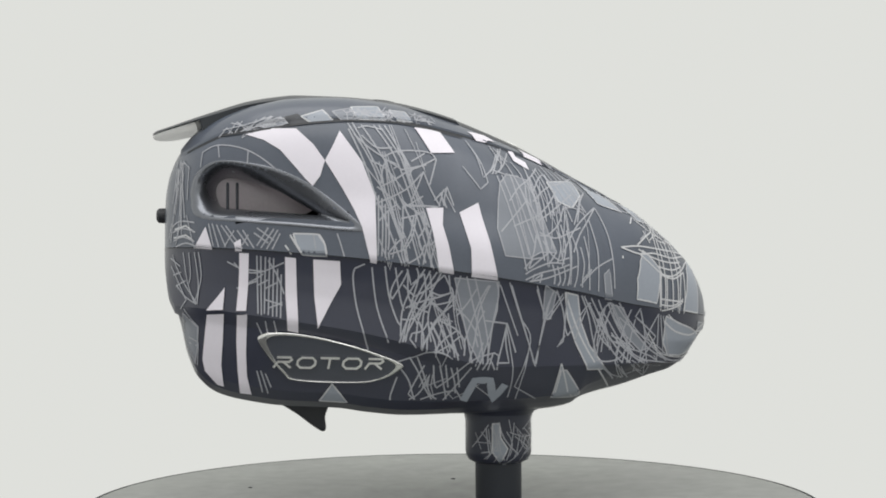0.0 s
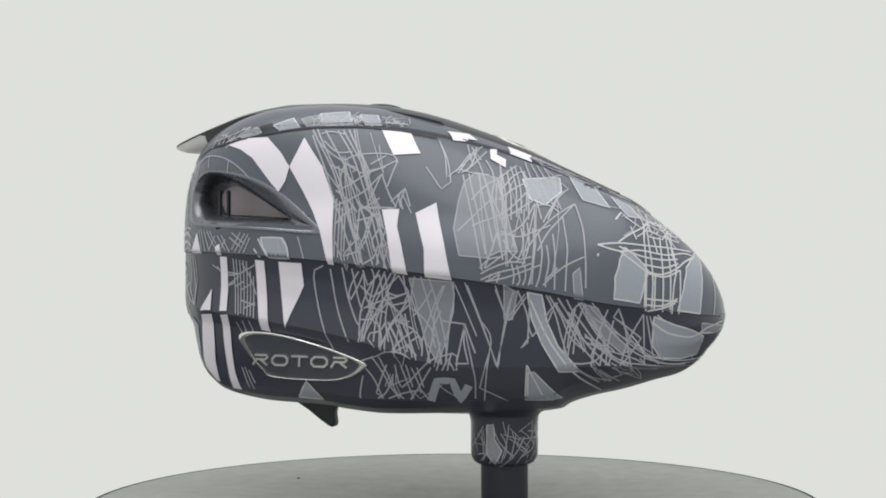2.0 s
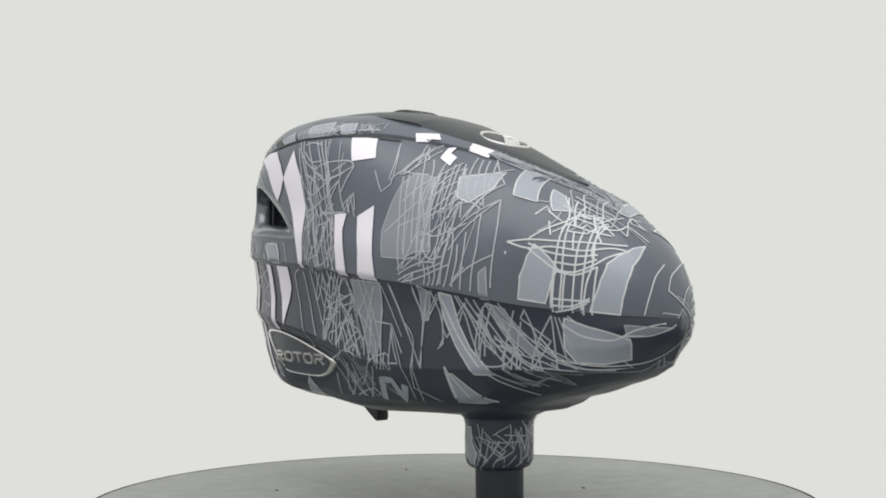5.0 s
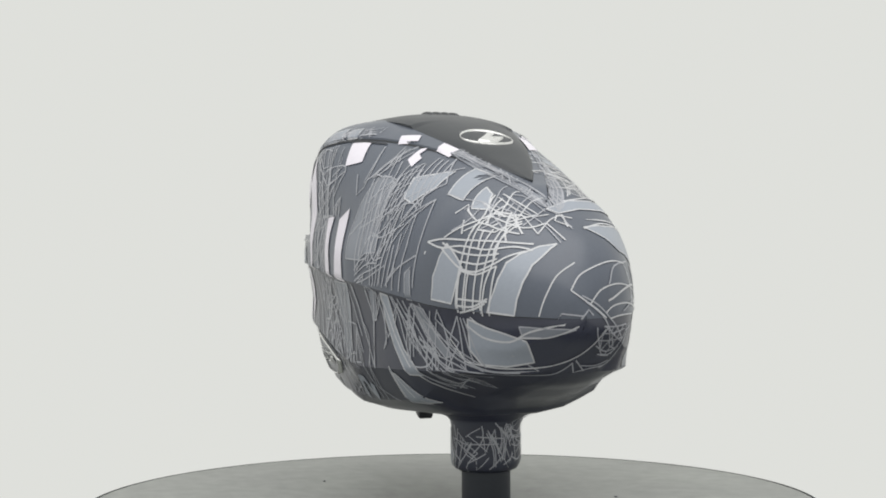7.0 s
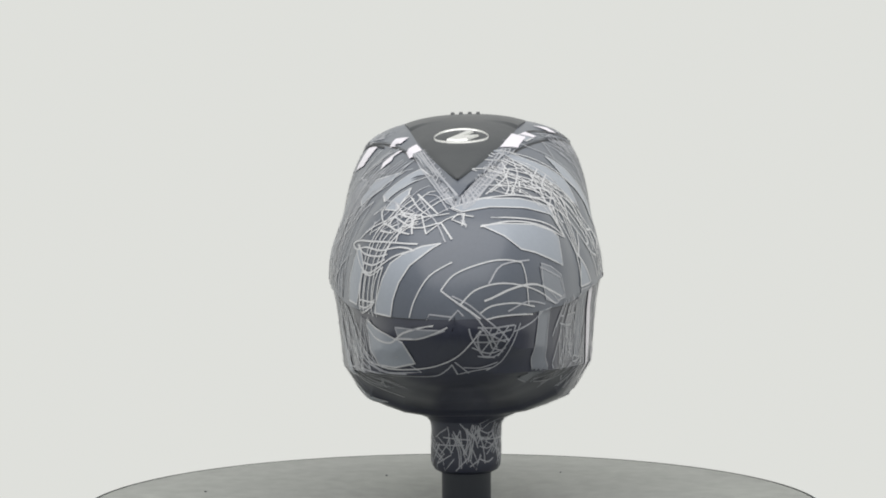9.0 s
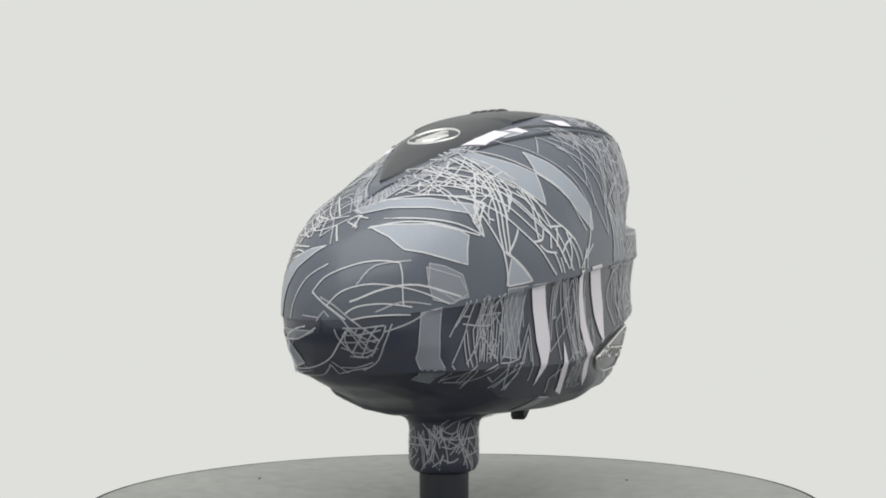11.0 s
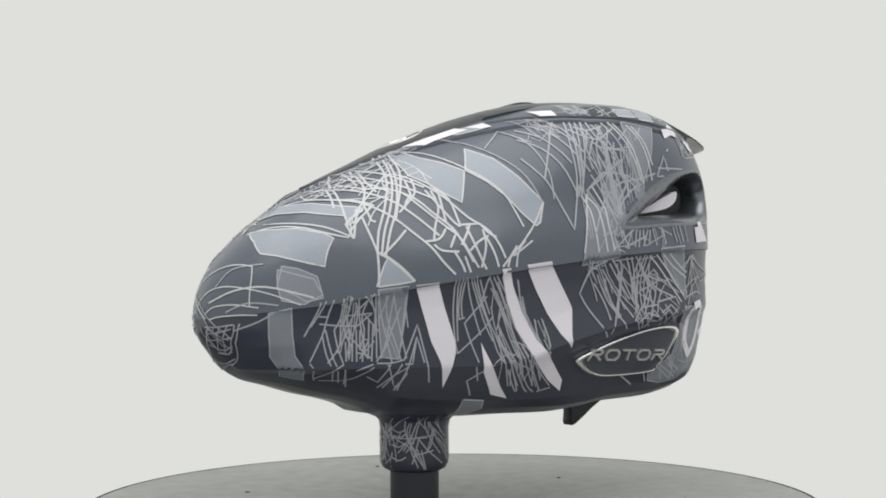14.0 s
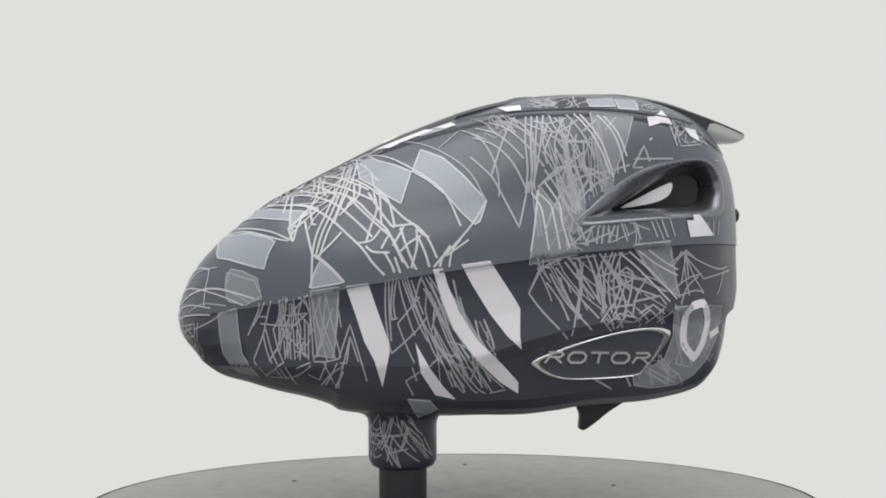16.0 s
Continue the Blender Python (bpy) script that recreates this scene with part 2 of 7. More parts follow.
def rounded(points, sub=6, closed=True):
    """A Catmull-Rom line through the points."""
    n, out = len(points), []
    for k in range(n if closed else n - 1):
        p = [Vector(points[(k + d) % n] if closed else points[min(max(k + d, 0), n - 1)]) for d in (-1, 0, 1, 2)]
        for q in range(sub):
            u = q / sub
            out.append(0.5 * (2 * p[1] + (p[2] - p[0]) * u + (2 * p[0] - 5 * p[1] + 4 * p[2] - p[3]) * u**2 + (3 * p[1] - p[0] - 3 * p[2] + p[3]) * u**3))
    if not closed:
        out.append(Vector(points[-1]))
    return out


def inside(x, z, line):
    hit = False
    for a, b in zip(line, line[1:] + line[:1]):
        if (a[1] > z) != (b[1] > z) and x < (b[0] - a[0]) * (z - a[1]) / (b[1] - a[1]) + a[0]:
            hit = not hit
    return hit


def toward(line, k, kz=None):
    """The line drawn in to a share k of its length and kz of its height about its middle."""
    c = sum((Vector(p) for p in line), Vector((0, 0))) / len(line)
    kz = k if kz is None else kz
    return [Vector((c.x + (p[0] - c.x) * k, c.y + (p[1] - c.y) * kz)) for p in line]


def build_shells(loader):
    xs = stations()
    bm = bmesh.new()
    hole = [tuple(a.lerp(b, 0.12)) for a, b in zip(rounded(VENT), rounded(VENT_MOUTH))]
    made = []
    for x in xs:
        row = upper_row(x, -1) + upper_row(x, 1)[::-1][1:]
        made.append([bm.verts.new(put(*p)) for p in row])
        made[-1].append(row)
    for a, b in zip(made, made[1:]):
        ra, rb = a[-1], b[-1]
        for k in range(len(ra) - 1):
            mx, mz = (ra[k][0] + rb[k][0]) / 2, (ra[k][2] + rb[k + 1][2]) / 2
            if inside(mx, mz, hole) and abs(ra[k][1]) > 12:
                continue
            bm.faces.new((a[k], a[k + 1], b[k + 1], b[k]))
    # the turned-in bottom edge
    for e in (0, len(made[0][-1]) - 1):
        rim = [m[e] for m in made]
        under = [bm.verts.new(put(m[-1][e][0] * 0.985, m[-1][e][1] * 0.95, m[-1][e][2] - 0.15)) for m in made]
        for k in range(len(rim) - 1):
            bm.faces.new((rim[k], rim[k + 1], under[k + 1], under[k]))
    upper = part("upper_shell", tidy(bm, 2e-5), SHELL, loader, "slate grey upper shell with printed geometric pattern", angle=35)
    bm = bmesh.new()
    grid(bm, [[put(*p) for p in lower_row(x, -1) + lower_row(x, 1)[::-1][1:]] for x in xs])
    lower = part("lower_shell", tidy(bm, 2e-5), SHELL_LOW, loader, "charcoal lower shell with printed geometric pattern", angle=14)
    # black strips on the lower shell, painted as the seam's shade
    for side in (-1, 1):
        bm = bmesh.new()
        rows = []
        for x in xs[10:-10:3]:
            e = lower_row(x, side)
            rows.append([put(x, e[0][1] * 1.004, e[0][2] - 0.05), put(x, e[0][1] * 1.004 - (e[0][1] - e[1][1]) * 0.12, e[0][2] - 0.26)])
        grid(bm, rows)
        part("seam_shade", bm, BLACK, lower, "dark strip for the shade at the seam")
    return upper, lower


# half width and edge height of the lid over the drawing's x
LID_EDGE = curve1([(-92, 31), (-84.6, 33.8), (-74, 37.7), (-62, 39.8), (-50, 40.8), (-38, 41.2), (-22, 41.2), (-7, 39.5), (5, 37.1)])
PANEL_TOP = curve1([(-100, 40.3), (-94, 42.2), (-88.5, 44.2), (-78.8, 47.6), (-68.5, 50.9), (-59, 52.6), (-53, 53.2), (-39, 53.0), (-22, 51.7), (-9, 49.0), (0, 46.3)])
PANEL_HALF = curve1([(-100, 3), (-99, 8.5), (-96, 13), (-90, 16.5), (-80, 19.5), (-65, 22), (-49, 24), (-30, 23.5), (-10, 20.5), (5, 17.5), (20, 14.2), (34, 10), (45, 5.8), (52, 2.8), (57.3, 0.1)])


def lid_half(x):
    if x < 5:
        return upper_y(x, LID_EDGE(x))
    return upper_y(5, LID_EDGE(5)) * (1 - (x - 5) / 62.5) ** 0.92


def lid_z(x, y):
    return upper_z(x, y) + 0.9


def panel_z(x, y):
    if x > 0:
        return lid_z(x, y) + 0.75
    level = PANEL_TOP(x) - 3.2 * (abs(y) / 24) ** 2.2
    return level if x < -80 else max(level, lid_z(x, y) + 0.5)


def build_lid(loader):
    bm = bmesh.new()
    rows, xs = [], [-90.5 + 157.8 * k / 110 for k in range(111)]
    for x in xs:
        w = lid_half(x)
        top = [(x, w * v, lid_z(x, w * v)) for v in (math.sin(math.pi / 2 * (k / 16 - 1)) for k in range(33))]
        left, right = (x, -w - 0.02, top[0][2] - 1.6), (x, w + 0.02, top[-1][2] - 1.6)
        rows.append([put(*p) for p in [left] + top + [right]])
    grid(bm, rows)
    lid = part("lid", tidy(bm, 1e-5), SHELL, loader, "patterned slate grey lid", angle=40)
    # black strips put the shade under the lid's edge into colour
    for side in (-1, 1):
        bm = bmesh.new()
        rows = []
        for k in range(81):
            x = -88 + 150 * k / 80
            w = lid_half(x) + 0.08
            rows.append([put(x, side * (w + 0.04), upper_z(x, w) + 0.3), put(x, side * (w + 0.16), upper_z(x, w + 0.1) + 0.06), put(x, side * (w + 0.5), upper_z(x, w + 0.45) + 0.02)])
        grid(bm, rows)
        part("lid_gap_shade", tidy(bm, 1e-6), BLACK, lid, "dark strip for the shade under the lid's edge")
    bm = bmesh.new()
    rows = []
    for k in range(121):
        x = -100 + 157.2 * (k / 120)
        w = PANEL_HALF(x)
        thick = 1.1
        vs = [q / 12 - 1 for q in range(25)]
        top = [(x, w * v, panel_z(x, w * v) - 0.7 * abs(v) ** 8) for v in vs]
        under = [(x, w * v * 0.985, panel_z(x, w * v) - thick if x < -84 else min(panel_z(x, w * v) - thick, lid_z(x, w * v) - 0.3)) for v in vs[::-4]]
        rows.append([put(*p) for p in top + under])
    made = grid(bm, rows, True)
    bm.faces.new(made[0])
    panel = part("lid_panel", tidy(bm, 1e-5), PANEL, loader, "black satin inlay tapering to a point, with a rear lip", angle=40)
    # pale edge of the rear lip
    bm = bmesh.new()
    rows = []
    for k in range(21):
        x = -100 + 14 * (k / 20)
        w = PANEL_HALF(x)
        rows.append([put(x, w * v * 0.99, panel_z(x, w * v) - 1.15 - (0.25 if abs(v) < 1 else 0)) for v in (-1, -0.9, -0.5, 0, 0.5, 0.9, 1)])
    grid(bm, rows)
    part("lip_underside", tidy(bm, 1e-5), LETTER, panel, "shiny pale silver underside of the lip")
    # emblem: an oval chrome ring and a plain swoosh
    def dome(x, y, up):
        return put(x, y, panel_z(x, y) - 0.6 + up)
    bm = bmesh.new()
    rows = []
    for v, up in ((0.0, 0.4), (0.2, 0.95), (0.6, 1.05), (0.9, 0.9), (1.0, 0.4)):
        row = []
        for a in (2 * math.pi * k / 64 for k in range(64)):
            band = 0.035 + 0.15 * abs(math.cos(a)) ** 1.6        # broad ahead and behind, thin at both sides
            r = 1.02 - band * (1 - v)
            row.append(dome(21.5 + 7.4 * r * math.cos(a), 8.8 * r * math.sin(a), up))
        rows.append(row)
    grid(bm, rows, True)
    part("emblem", tidy(bm), LETTER, panel, "oval satin silver emblem ring")
    bm = bmesh.new()
    outline = [(-4.6, 4.4), (-1.0, 0.6), (1.7, -3.4), (4.0, -3.0), (0.6, 1.4), (5.8, 0.6), (2.2, 5.0), (-1.2, 5.6)]
    low = [bm.verts.new(dome(21.5 + x, y, 0.5)) for y, x in outline]
    high = [bm.verts.new(dome(21.5 + x * 0.95, y * 0.97, 1.2)) for y, x in outline]
    bm.faces.new(high)
    for k in range(len(low)):
        bm.faces.new((low[k], low[(k + 1) % len(low)], high[(k + 1) % len(low)], high[k]))
    bmesh.ops.triangulate(bm, faces=[f for f in bm.faces if len(f.verts) > 4])
    part("emblem_swoosh", tidy(bm), LETTER, panel, "plain polished angular shape", smooth=False)
    # latch ridges on the lid's crown
    for y in (-4.6, -1.6, 1.6, 4.6):
        bm = bmesh.new()
        rows = [[put(-30 + 14 * k / 8, y + dy, panel_z(-30 + 14 * k / 8, y) - 0.3 + h * math.sin(math.pi * k / 8) ** 0.5) for dy, h in ((-0.9, 0), (-0.5, 1.2), (0.5, 1.2), (0.9, 0))] for k in range(9)]
        grid(bm, rows)
        part("latch_ridge", tidy(bm), PANEL, panel)
    return lid, panel


def shell_y(x, z, side):
    """The outer surface of the shells beside the middle plane."""
    if z >= SEAM(x):
        return side * (upper_y(x, z) + swell(x, z))
    row = lower_row(x, 1)
    for p, q in zip(row, row[1:]):
        if q[2] <= z <= p[2] and p[2] > q[2]:
            return side * (p[1] + (q[1] - p[1]) * (p[2] - z) / (p[2] - q[2]))
    return side * row[0][1]


def build_vent(upper, side):
    line, mouth = rounded(VENT), rounded(VENT_MOUTH)

    def ring(f, deep, rear=0.0):
        """One loop between outline and mouth; the wall behind the mouth falls away deeper than the others."""
        return [put(p.x, shell_y(p.x, p.y, side) - side * (deep + rear * (1 - smooth(-80, -56, p.x)) * smooth(9.0, 19.0, p.y)), p.y) for p in (a.lerp(b, f) for a, b in zip(line, mouth))]
    bm = bmesh.new()
    rows = [ring(*r) for r in ((-0.04, 0.4), (-0.03, -0.08), (0.02, -0.18), (0.09, -0.18), (0.18, -0.02, 0.2), (0.32, 0.5, 1.2), (0.48, 1.1, 2.8), (0.64, 1.9, 4.8), (0.8, 2.9, 7.0), (0.92, 4.0, 9.4), (0.98, 5.2, 11.6), (1.0, 7.0, 13.0))]
    grid(bm, rows, True)
    rim = part("vent", tidy(bm), GUNMETAL, upper, "gunmetal teardrop scoop sinking into the shell", angle=50)
    # cavity: side wall and floor in the dark
    bm = bmesh.new()
    floor = [put(p.x, 12.0 if side < 0 else 20.0, p.y + (4.0 if side < 0 else 0.0)) for p in toward(mouth, 1.25 if side < 0 else 1.05)]
    made = grid(bm, [ring(0.998, 6.9, 12.9), floor], True)
    bm.faces.new(made[-1])
    part("vent_cavity", tidy(bm), BLACK, rim, "black vent cavity")
    # opaque plates coloured like the light that shows in each vent's mouth
    bm = bmesh.new()
    if side < 0:
        tri, deep, mat, words = [(-82, 27), (-66, 25), (-56, 20), (-47, 14.5), (-60, 11.5), (-82, 12)], 26.0, MAUVE, "mauve plate deep inside, standing for light seen through"
    else:
        tri, deep, mat, words = [(-67, 20.6), (-62, 18.6), (-57, 16.0), (-50.5, 12.6), (-57, 13.4), (-63, 14.8), (-66.5, 17.2)], 9.0, WHITE, "white plate standing for the bright light in the mouth"
    tri = rounded(tri, 3)
    a = [bm.verts.new(put(p.x, side * (shell_y(-55, 12, 1) - deep), p.y)) for p in tri]
    b = [bm.verts.new(put(p.x, side * (shell_y(-55, 12, 1) - deep - 3), p.y)) for p in tri]
    bm.faces.new(a)
    for k in range(len(a)):
        bm.faces.new((a[k], a[(k + 1) % len(a)], b[(k + 1) % len(b)], b[k]))
    part("vent_light_plate", tidy(bm), mat, rim, words, angle=40)
    for x0 in (-75.0, -72.0) if side < 0 else ():
        bm = bmesh.new()
        bmesh.ops.create_cube(bm, size=1)
        bmesh.ops.transform(bm, verts=bm.verts, matrix=Matrix.Translation(put(x0, side * (shell_y(-60, 12, 1) - 14.0), 17.5)) @ Matrix.Diagonal((0.9 * S, 2 * S, 9 * S, 1)))
        bmesh.ops.bevel(bm, geom=bm.edges, offset=0.25 * S, segments=1, affect="EDGES")
        part("vent_clip", bm, RUBBER, rim)


# strokes of the wide letters, in a cell one wide and one high, sheared like the badge's
GLYPH = {"R": [[(0.0, 0.0), (0.18, 0.55), (0.80, 0.55), (0.95, 0.78), (0.85, 1.0), (0.12, 1.0)], [(0.50, 0.52), (0.92, 0.0)]],
         "O": [[(0.2, 0.0), (0.8, 0.0), (1.0, 0.3), (1.0, 0.7), (0.8, 1.0), (0.2, 1.0), (0.0, 0.7), (0.0, 0.3), (0.2, 0.0)]],
         "T": [[(0.0, 1.0), (1.0, 1.0)], [(0.5, 1.0), (0.5, 0.0)]]}


def build_badge(lower, side):
    line = rounded(BADGE_LINE, 5)
    bm = bmesh.new()

    def ring(k, out):
        return [put(p.x, shell_y(p.x, max(p.y, -41.5), side) + side * out, p.y) for p in toward(line, k)]
    made = grid(bm, [ring(1.0, 0.0), ring(0.995, 0.9), ring(0.5, 1.0)], True)
    bm.faces.new(made[-1])
    plate = part("badge", tidy(bm), BADGE, lower, "dark slate nameplate", angle=40)
    bm = bmesh.new()

    def lip(k, out):      # broad along the top edge, narrow below
        full, drawn = ring(1.012, out), ring(k, out)
        return [f.lerp(d, smooth(-38.0, -30.0, p.y + 0.12 * (p.x + 43)) * 0.55 + 0.45) for f, d, p in zip(full, drawn, line)]
    grid(bm, [ring(1.015, 0.2), ring(1.012, 0.95), lip(0.985, 1.35), lip(0.93, 1.6), lip(0.88, 1.45), lip(0.87, 0.8)], True)
    part("badge_rim", tidy(bm), CHROME, plate, "polished chrome badge rim", angle=60)
    word, start, pitch, wide, tall = "ROTOR", -60.6 if side < 0 else -25.0, 7.0, 5.4, 3.1
    for k, letter in enumerate(word):
        bm = bmesh.new()
        for stroke in GLYPH[letter]:
            pts = []
            for u, v in stroke:
                run = k * pitch + wide * u + 0.55 * v
                x = start + run if side < 0 else start - run
                pts.append((x, -35.9 - 0.022 * run + tall * v + (0.4 if side > 0 else 0)))
            for p, q in zip(pts, pts[1:]):
                p, q = Vector(p), Vector(q)
                d = (q - p).normalized()
                n = Vector((-d.y, d.x)) * 0.33
                p, q = p - d * 0.2, q + d * 0.2
                ring4 = [(p + n), (q + n), (q - n), (p - n)]
                y = [shell_y(r.x, r.y, side) for r in ring4]
                low = [bm.verts.new(put(r.x, yy + side * 0.9, r.y)) for r, yy in zip(ring4, y)]
                high = [bm.verts.new(put(r.x, yy + side * 1.75, r.y)) for r, yy in zip(ring4, y)]
                bm.faces.new(high)
                for e in range(4):
                    bm.faces.new((low[e], low[(e + 1) % 4], high[(e + 1) % 4], high[e]))
        bmesh.ops.recalc_face_normals(bm, faces=bm.faces)
        part("raised_letter", bm, LETTER, plate, "raised polished letter", smooth=False)


def build_neck(loader):
    c = (17.0 * S, 5.4 * S)
    m = S
    prof = [(18.5 * m, -50.5 * m), (15.5 * m, -52.6 * m), (12.9 * m, -53.6 * m), (11.8 * m, -54.8 * m), (11.35 * m, -57 * m), (11.35 * m, -67.3 * m), (11.1 * m, -68.8 * m), (10.2 * m, -70.4 * m), (8.3 * m, -71.4 * m), (7.9 * m, -71.4 * m)]
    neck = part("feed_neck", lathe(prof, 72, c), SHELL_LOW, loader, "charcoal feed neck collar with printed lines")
    part("feed_tube", lathe([(8.0 * m, -70.8 * m), (8.0 * m, -72.5 * m), (7.9 * m, -91.6 * m), (0.0, -91.6 * m)], 56, c), RUBBER, loader, "plain dark feed tube")
    # trigger fin under the belly
    line = rounded([(-60, -47.5), (-52, -53.8), (-46.5, -58.0), (-43.6, -59.6), (-42.5, -58.4), (-42.8, -54.5), (-41.4, -50.0), (-43, -47)], 4)
    bm = bmesh.new()
    rows = [[put(cx.x, y, cx.y) for cx in toward(line, k)] for y, k in ((-2.7, 0.9), (-2.2, 1.0), (2.2, 1.0), (2.7, 0.9))]
    made = grid(bm, rows, True)
    bm.faces.new(made[0])
    bm.faces.new(made[-1])
    part("release_fin", tidy(bm), BLACK, loader, "black hooked release fin", angle=40)
    # small button on the back
    bm = lathe([(0.0, 0.0042), (0.0018, 0.0042), (0.0028, 0.0034), (0.0030, 0.0), (0.0, 0.0)], 28)
    bmesh.ops.transform(bm, verts=bm.verts, matrix=Matrix.Translation(put(-95.2, 0.0, 13.0)) @ Matrix.Rotation(radians(-90), 4, "Y"))
    part("rear_button", bm, BLACK, loader, "small round black button")
    return neck


# ---- the printed pattern: thin films of paint that follow the shells ----
class Skin:
    """Meets a ray with the painted meshes. Charts: R and L look in from the sides on (x, z), F from ahead on (y, z), T from above on (x, y)."""

    def __init__(self, obs):
        verts, faces = [], []
        for ob in obs:
            n = len(verts)
            verts += [v.co.copy() for v in ob.data.vertices]
            faces += [tuple(n + i for i in p.vertices) for p in ob.data.polygons]
        self.tree = BVHTree.FromPolygons(verts, faces)

    def at(self, chart, a, b, off):
        start, way = {"R": ((a, -120, b), (0, 1, 0)), "L": ((a, 120, b), (0, -1, 0)), "F": ((160, a, b), (-1, 0, 0)), "T": ((a, b, 120), (0, 0, -1))}[chart]
        spot, normal, _, _ = self.tree.ray_cast(put(*start), Vector(way))
        if spot is None:
            spot, normal, _, _ = self.tree.find_nearest(put(*[{"R": (a, -20, b), "L": (a, 20, b), "F": (80, a, b), "T": (a, b, 40)}[chart]][0]))
        if normal.dot(Vector(way)) > 0:
            normal = -normal
        return spot + normal * off * S, normal


def strip(bm, skin, chart, points, wide, off, more=None):
    """A painted line through points of the chart; with a list for more, each stretch past a step goes to a mesh of its own."""
    line = [Vector(p) for p in points]
    fine = []
    for p, q in zip(line, line[1:]):
        n = max(1, int((q - p).length / 1.6))
        fine += [p.lerp(q, k / n) for k in range(n)]
    fine.append(line[-1])
    spots, normals = zip(*[skin.at(chart, p.x, p.y, off) for p in fine])
    bare = [chart in "RL" and inside(p.x, p.y, VENT) for p in fine]
    last = None
    for k, spot in enumerate(spots):
        run = spots[min(k + 1, len(spots) - 1)] - spots[max(k - 1, 0)]
        d = run.cross(normals[k])
        d = d.normalized() * wide * S / 2 if d.length > 1e-9 else Vector((0, 0, wide * S / 2))
        now = (bm.verts.new(spot + d), bm.verts.new(spot - d))
        if last and not bare[k] and not bare[k - 1] and (spot - spots[k - 1]).length < 9 * S:
            bm.faces.new((last[0], last[1], now[1], now[0]))
        elif last and more is not None and len(bm.faces):
            bm = bmesh.new()
            more.append(bm)
            now = (bm.verts.new(spot + d), bm.verts.new(spot - d))
        last = now


def patch(chart, mat, *points, curved=False):
    """A painted field inside the outline, cut fine enough to lie on the curved shell, with a thin pale edge on the greys."""
    line = [Vector((*p, 0)) for p in points]
    bm = bmesh.new()
    bm.faces.new([bm.verts.new(p) for p in line])
    bmesh.ops.triangulate(bm, faces=bm.faces)
    for _ in range(7):
        long = [e for e in bm.edges if e.calc_length() > 1.7]
        if not long:
            break
        bmesh.ops.subdivide_edges(bm, edges=long, cuts=1)
        bmesh.ops.triangulate(bm, faces=bm.faces)
    for v in bm.verts:
        v.co = SKIN.at(chart, v.co.x, v.co.y, 0.32 if mat is WHITE else 0.18 if mat is PALE else 0.13)[0]
    bmesh.ops.delete(bm, geom=[f for f in bm.faces if max(e.calc_length() for e in f.edges) > 5.5 * S], context="FACES")
    # keep the largest island where the field was cut at a step of the shell
    left, best = set(bm.faces), set()
    while left:
        todo, island = [left.pop()], set()
        while todo:
            f = todo.pop()
            island.add(f)
            for e in f.edges:
                for g in e.link_faces:
                    if g in left:
                        left.discard(g)
                        todo.append(g)
        if len(island) > len(best):
            best = island
    bmesh.ops.delete(bm, geom=[f for f in bm.faces if f not in best], context="FACES")
    bmesh.ops.recalc_face_normals(bm, faces=bm.faces)
    low = sum(p[1] if chart != "T" else 40 for p in points) / len(points)
    ahead = sum(p[0] if chart != "F" else 70 for p in points) / len(points)
    parent = feed_neck if low < -54 else lid if chart == "T" else upper_shell if low > SEAM(ahead) else lower_shell
    part("painted_patch", bm, mat, parent, smooth=True, angle=60)
    if mat is PALE or mat is MIDTONE:
        bm = bmesh.new()
        runs = [bm]
        strip(bm, SKIN, chart, [p for p in points] + [points[0]], 0.5 if mat is PALE else 0.4, 0.22, runs)
        for run in runs:
            if len(run.faces):
                part("patch_outline", run, LINE_PALE if mat is PALE else LINE, parent, smooth=False)


def stroke(chart, mat, wide, *points):
    bm = bmesh.new()
    runs, last = [], 0
    for k in range(1, len(points) - 1):       # break the line at sharp corners, round the rest
        p, q = Vector(points[k]) - Vector(points[k - 1]), Vector(points[k + 1]) - Vector(points[k])
        if p.length > 0 and q.length > 0 and p.angle(q) > 0.75:
            runs.append(points[last:k + 1])
            last = k
    runs.append(points[last:])
    line = []
    for run in runs:
        line += [tuple(p) for p in (rounded(run, 4, False) if len(run) > 2 else run)][bool(line):]
    runs = [bm]
    strip(bm, SKIN, chart, line, wide, 0.24, runs)
    low = sum(p[1] for p in points) / len(points)
    for run in runs:
        if len(run.faces):
            part("painted_line", run, mat, feed_neck if low < -54 else upper_shell if low > -8 else lower_shell, smooth=False)


# a thin black strip painted as the shade along the lid's edge
def lid_shade_line(chart, *points):
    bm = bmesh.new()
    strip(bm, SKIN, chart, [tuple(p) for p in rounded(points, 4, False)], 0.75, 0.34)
    part("lid_gap_shade", bm, BLACK, lid, "thin black strip for the shade under the lid's edge", smooth=False)


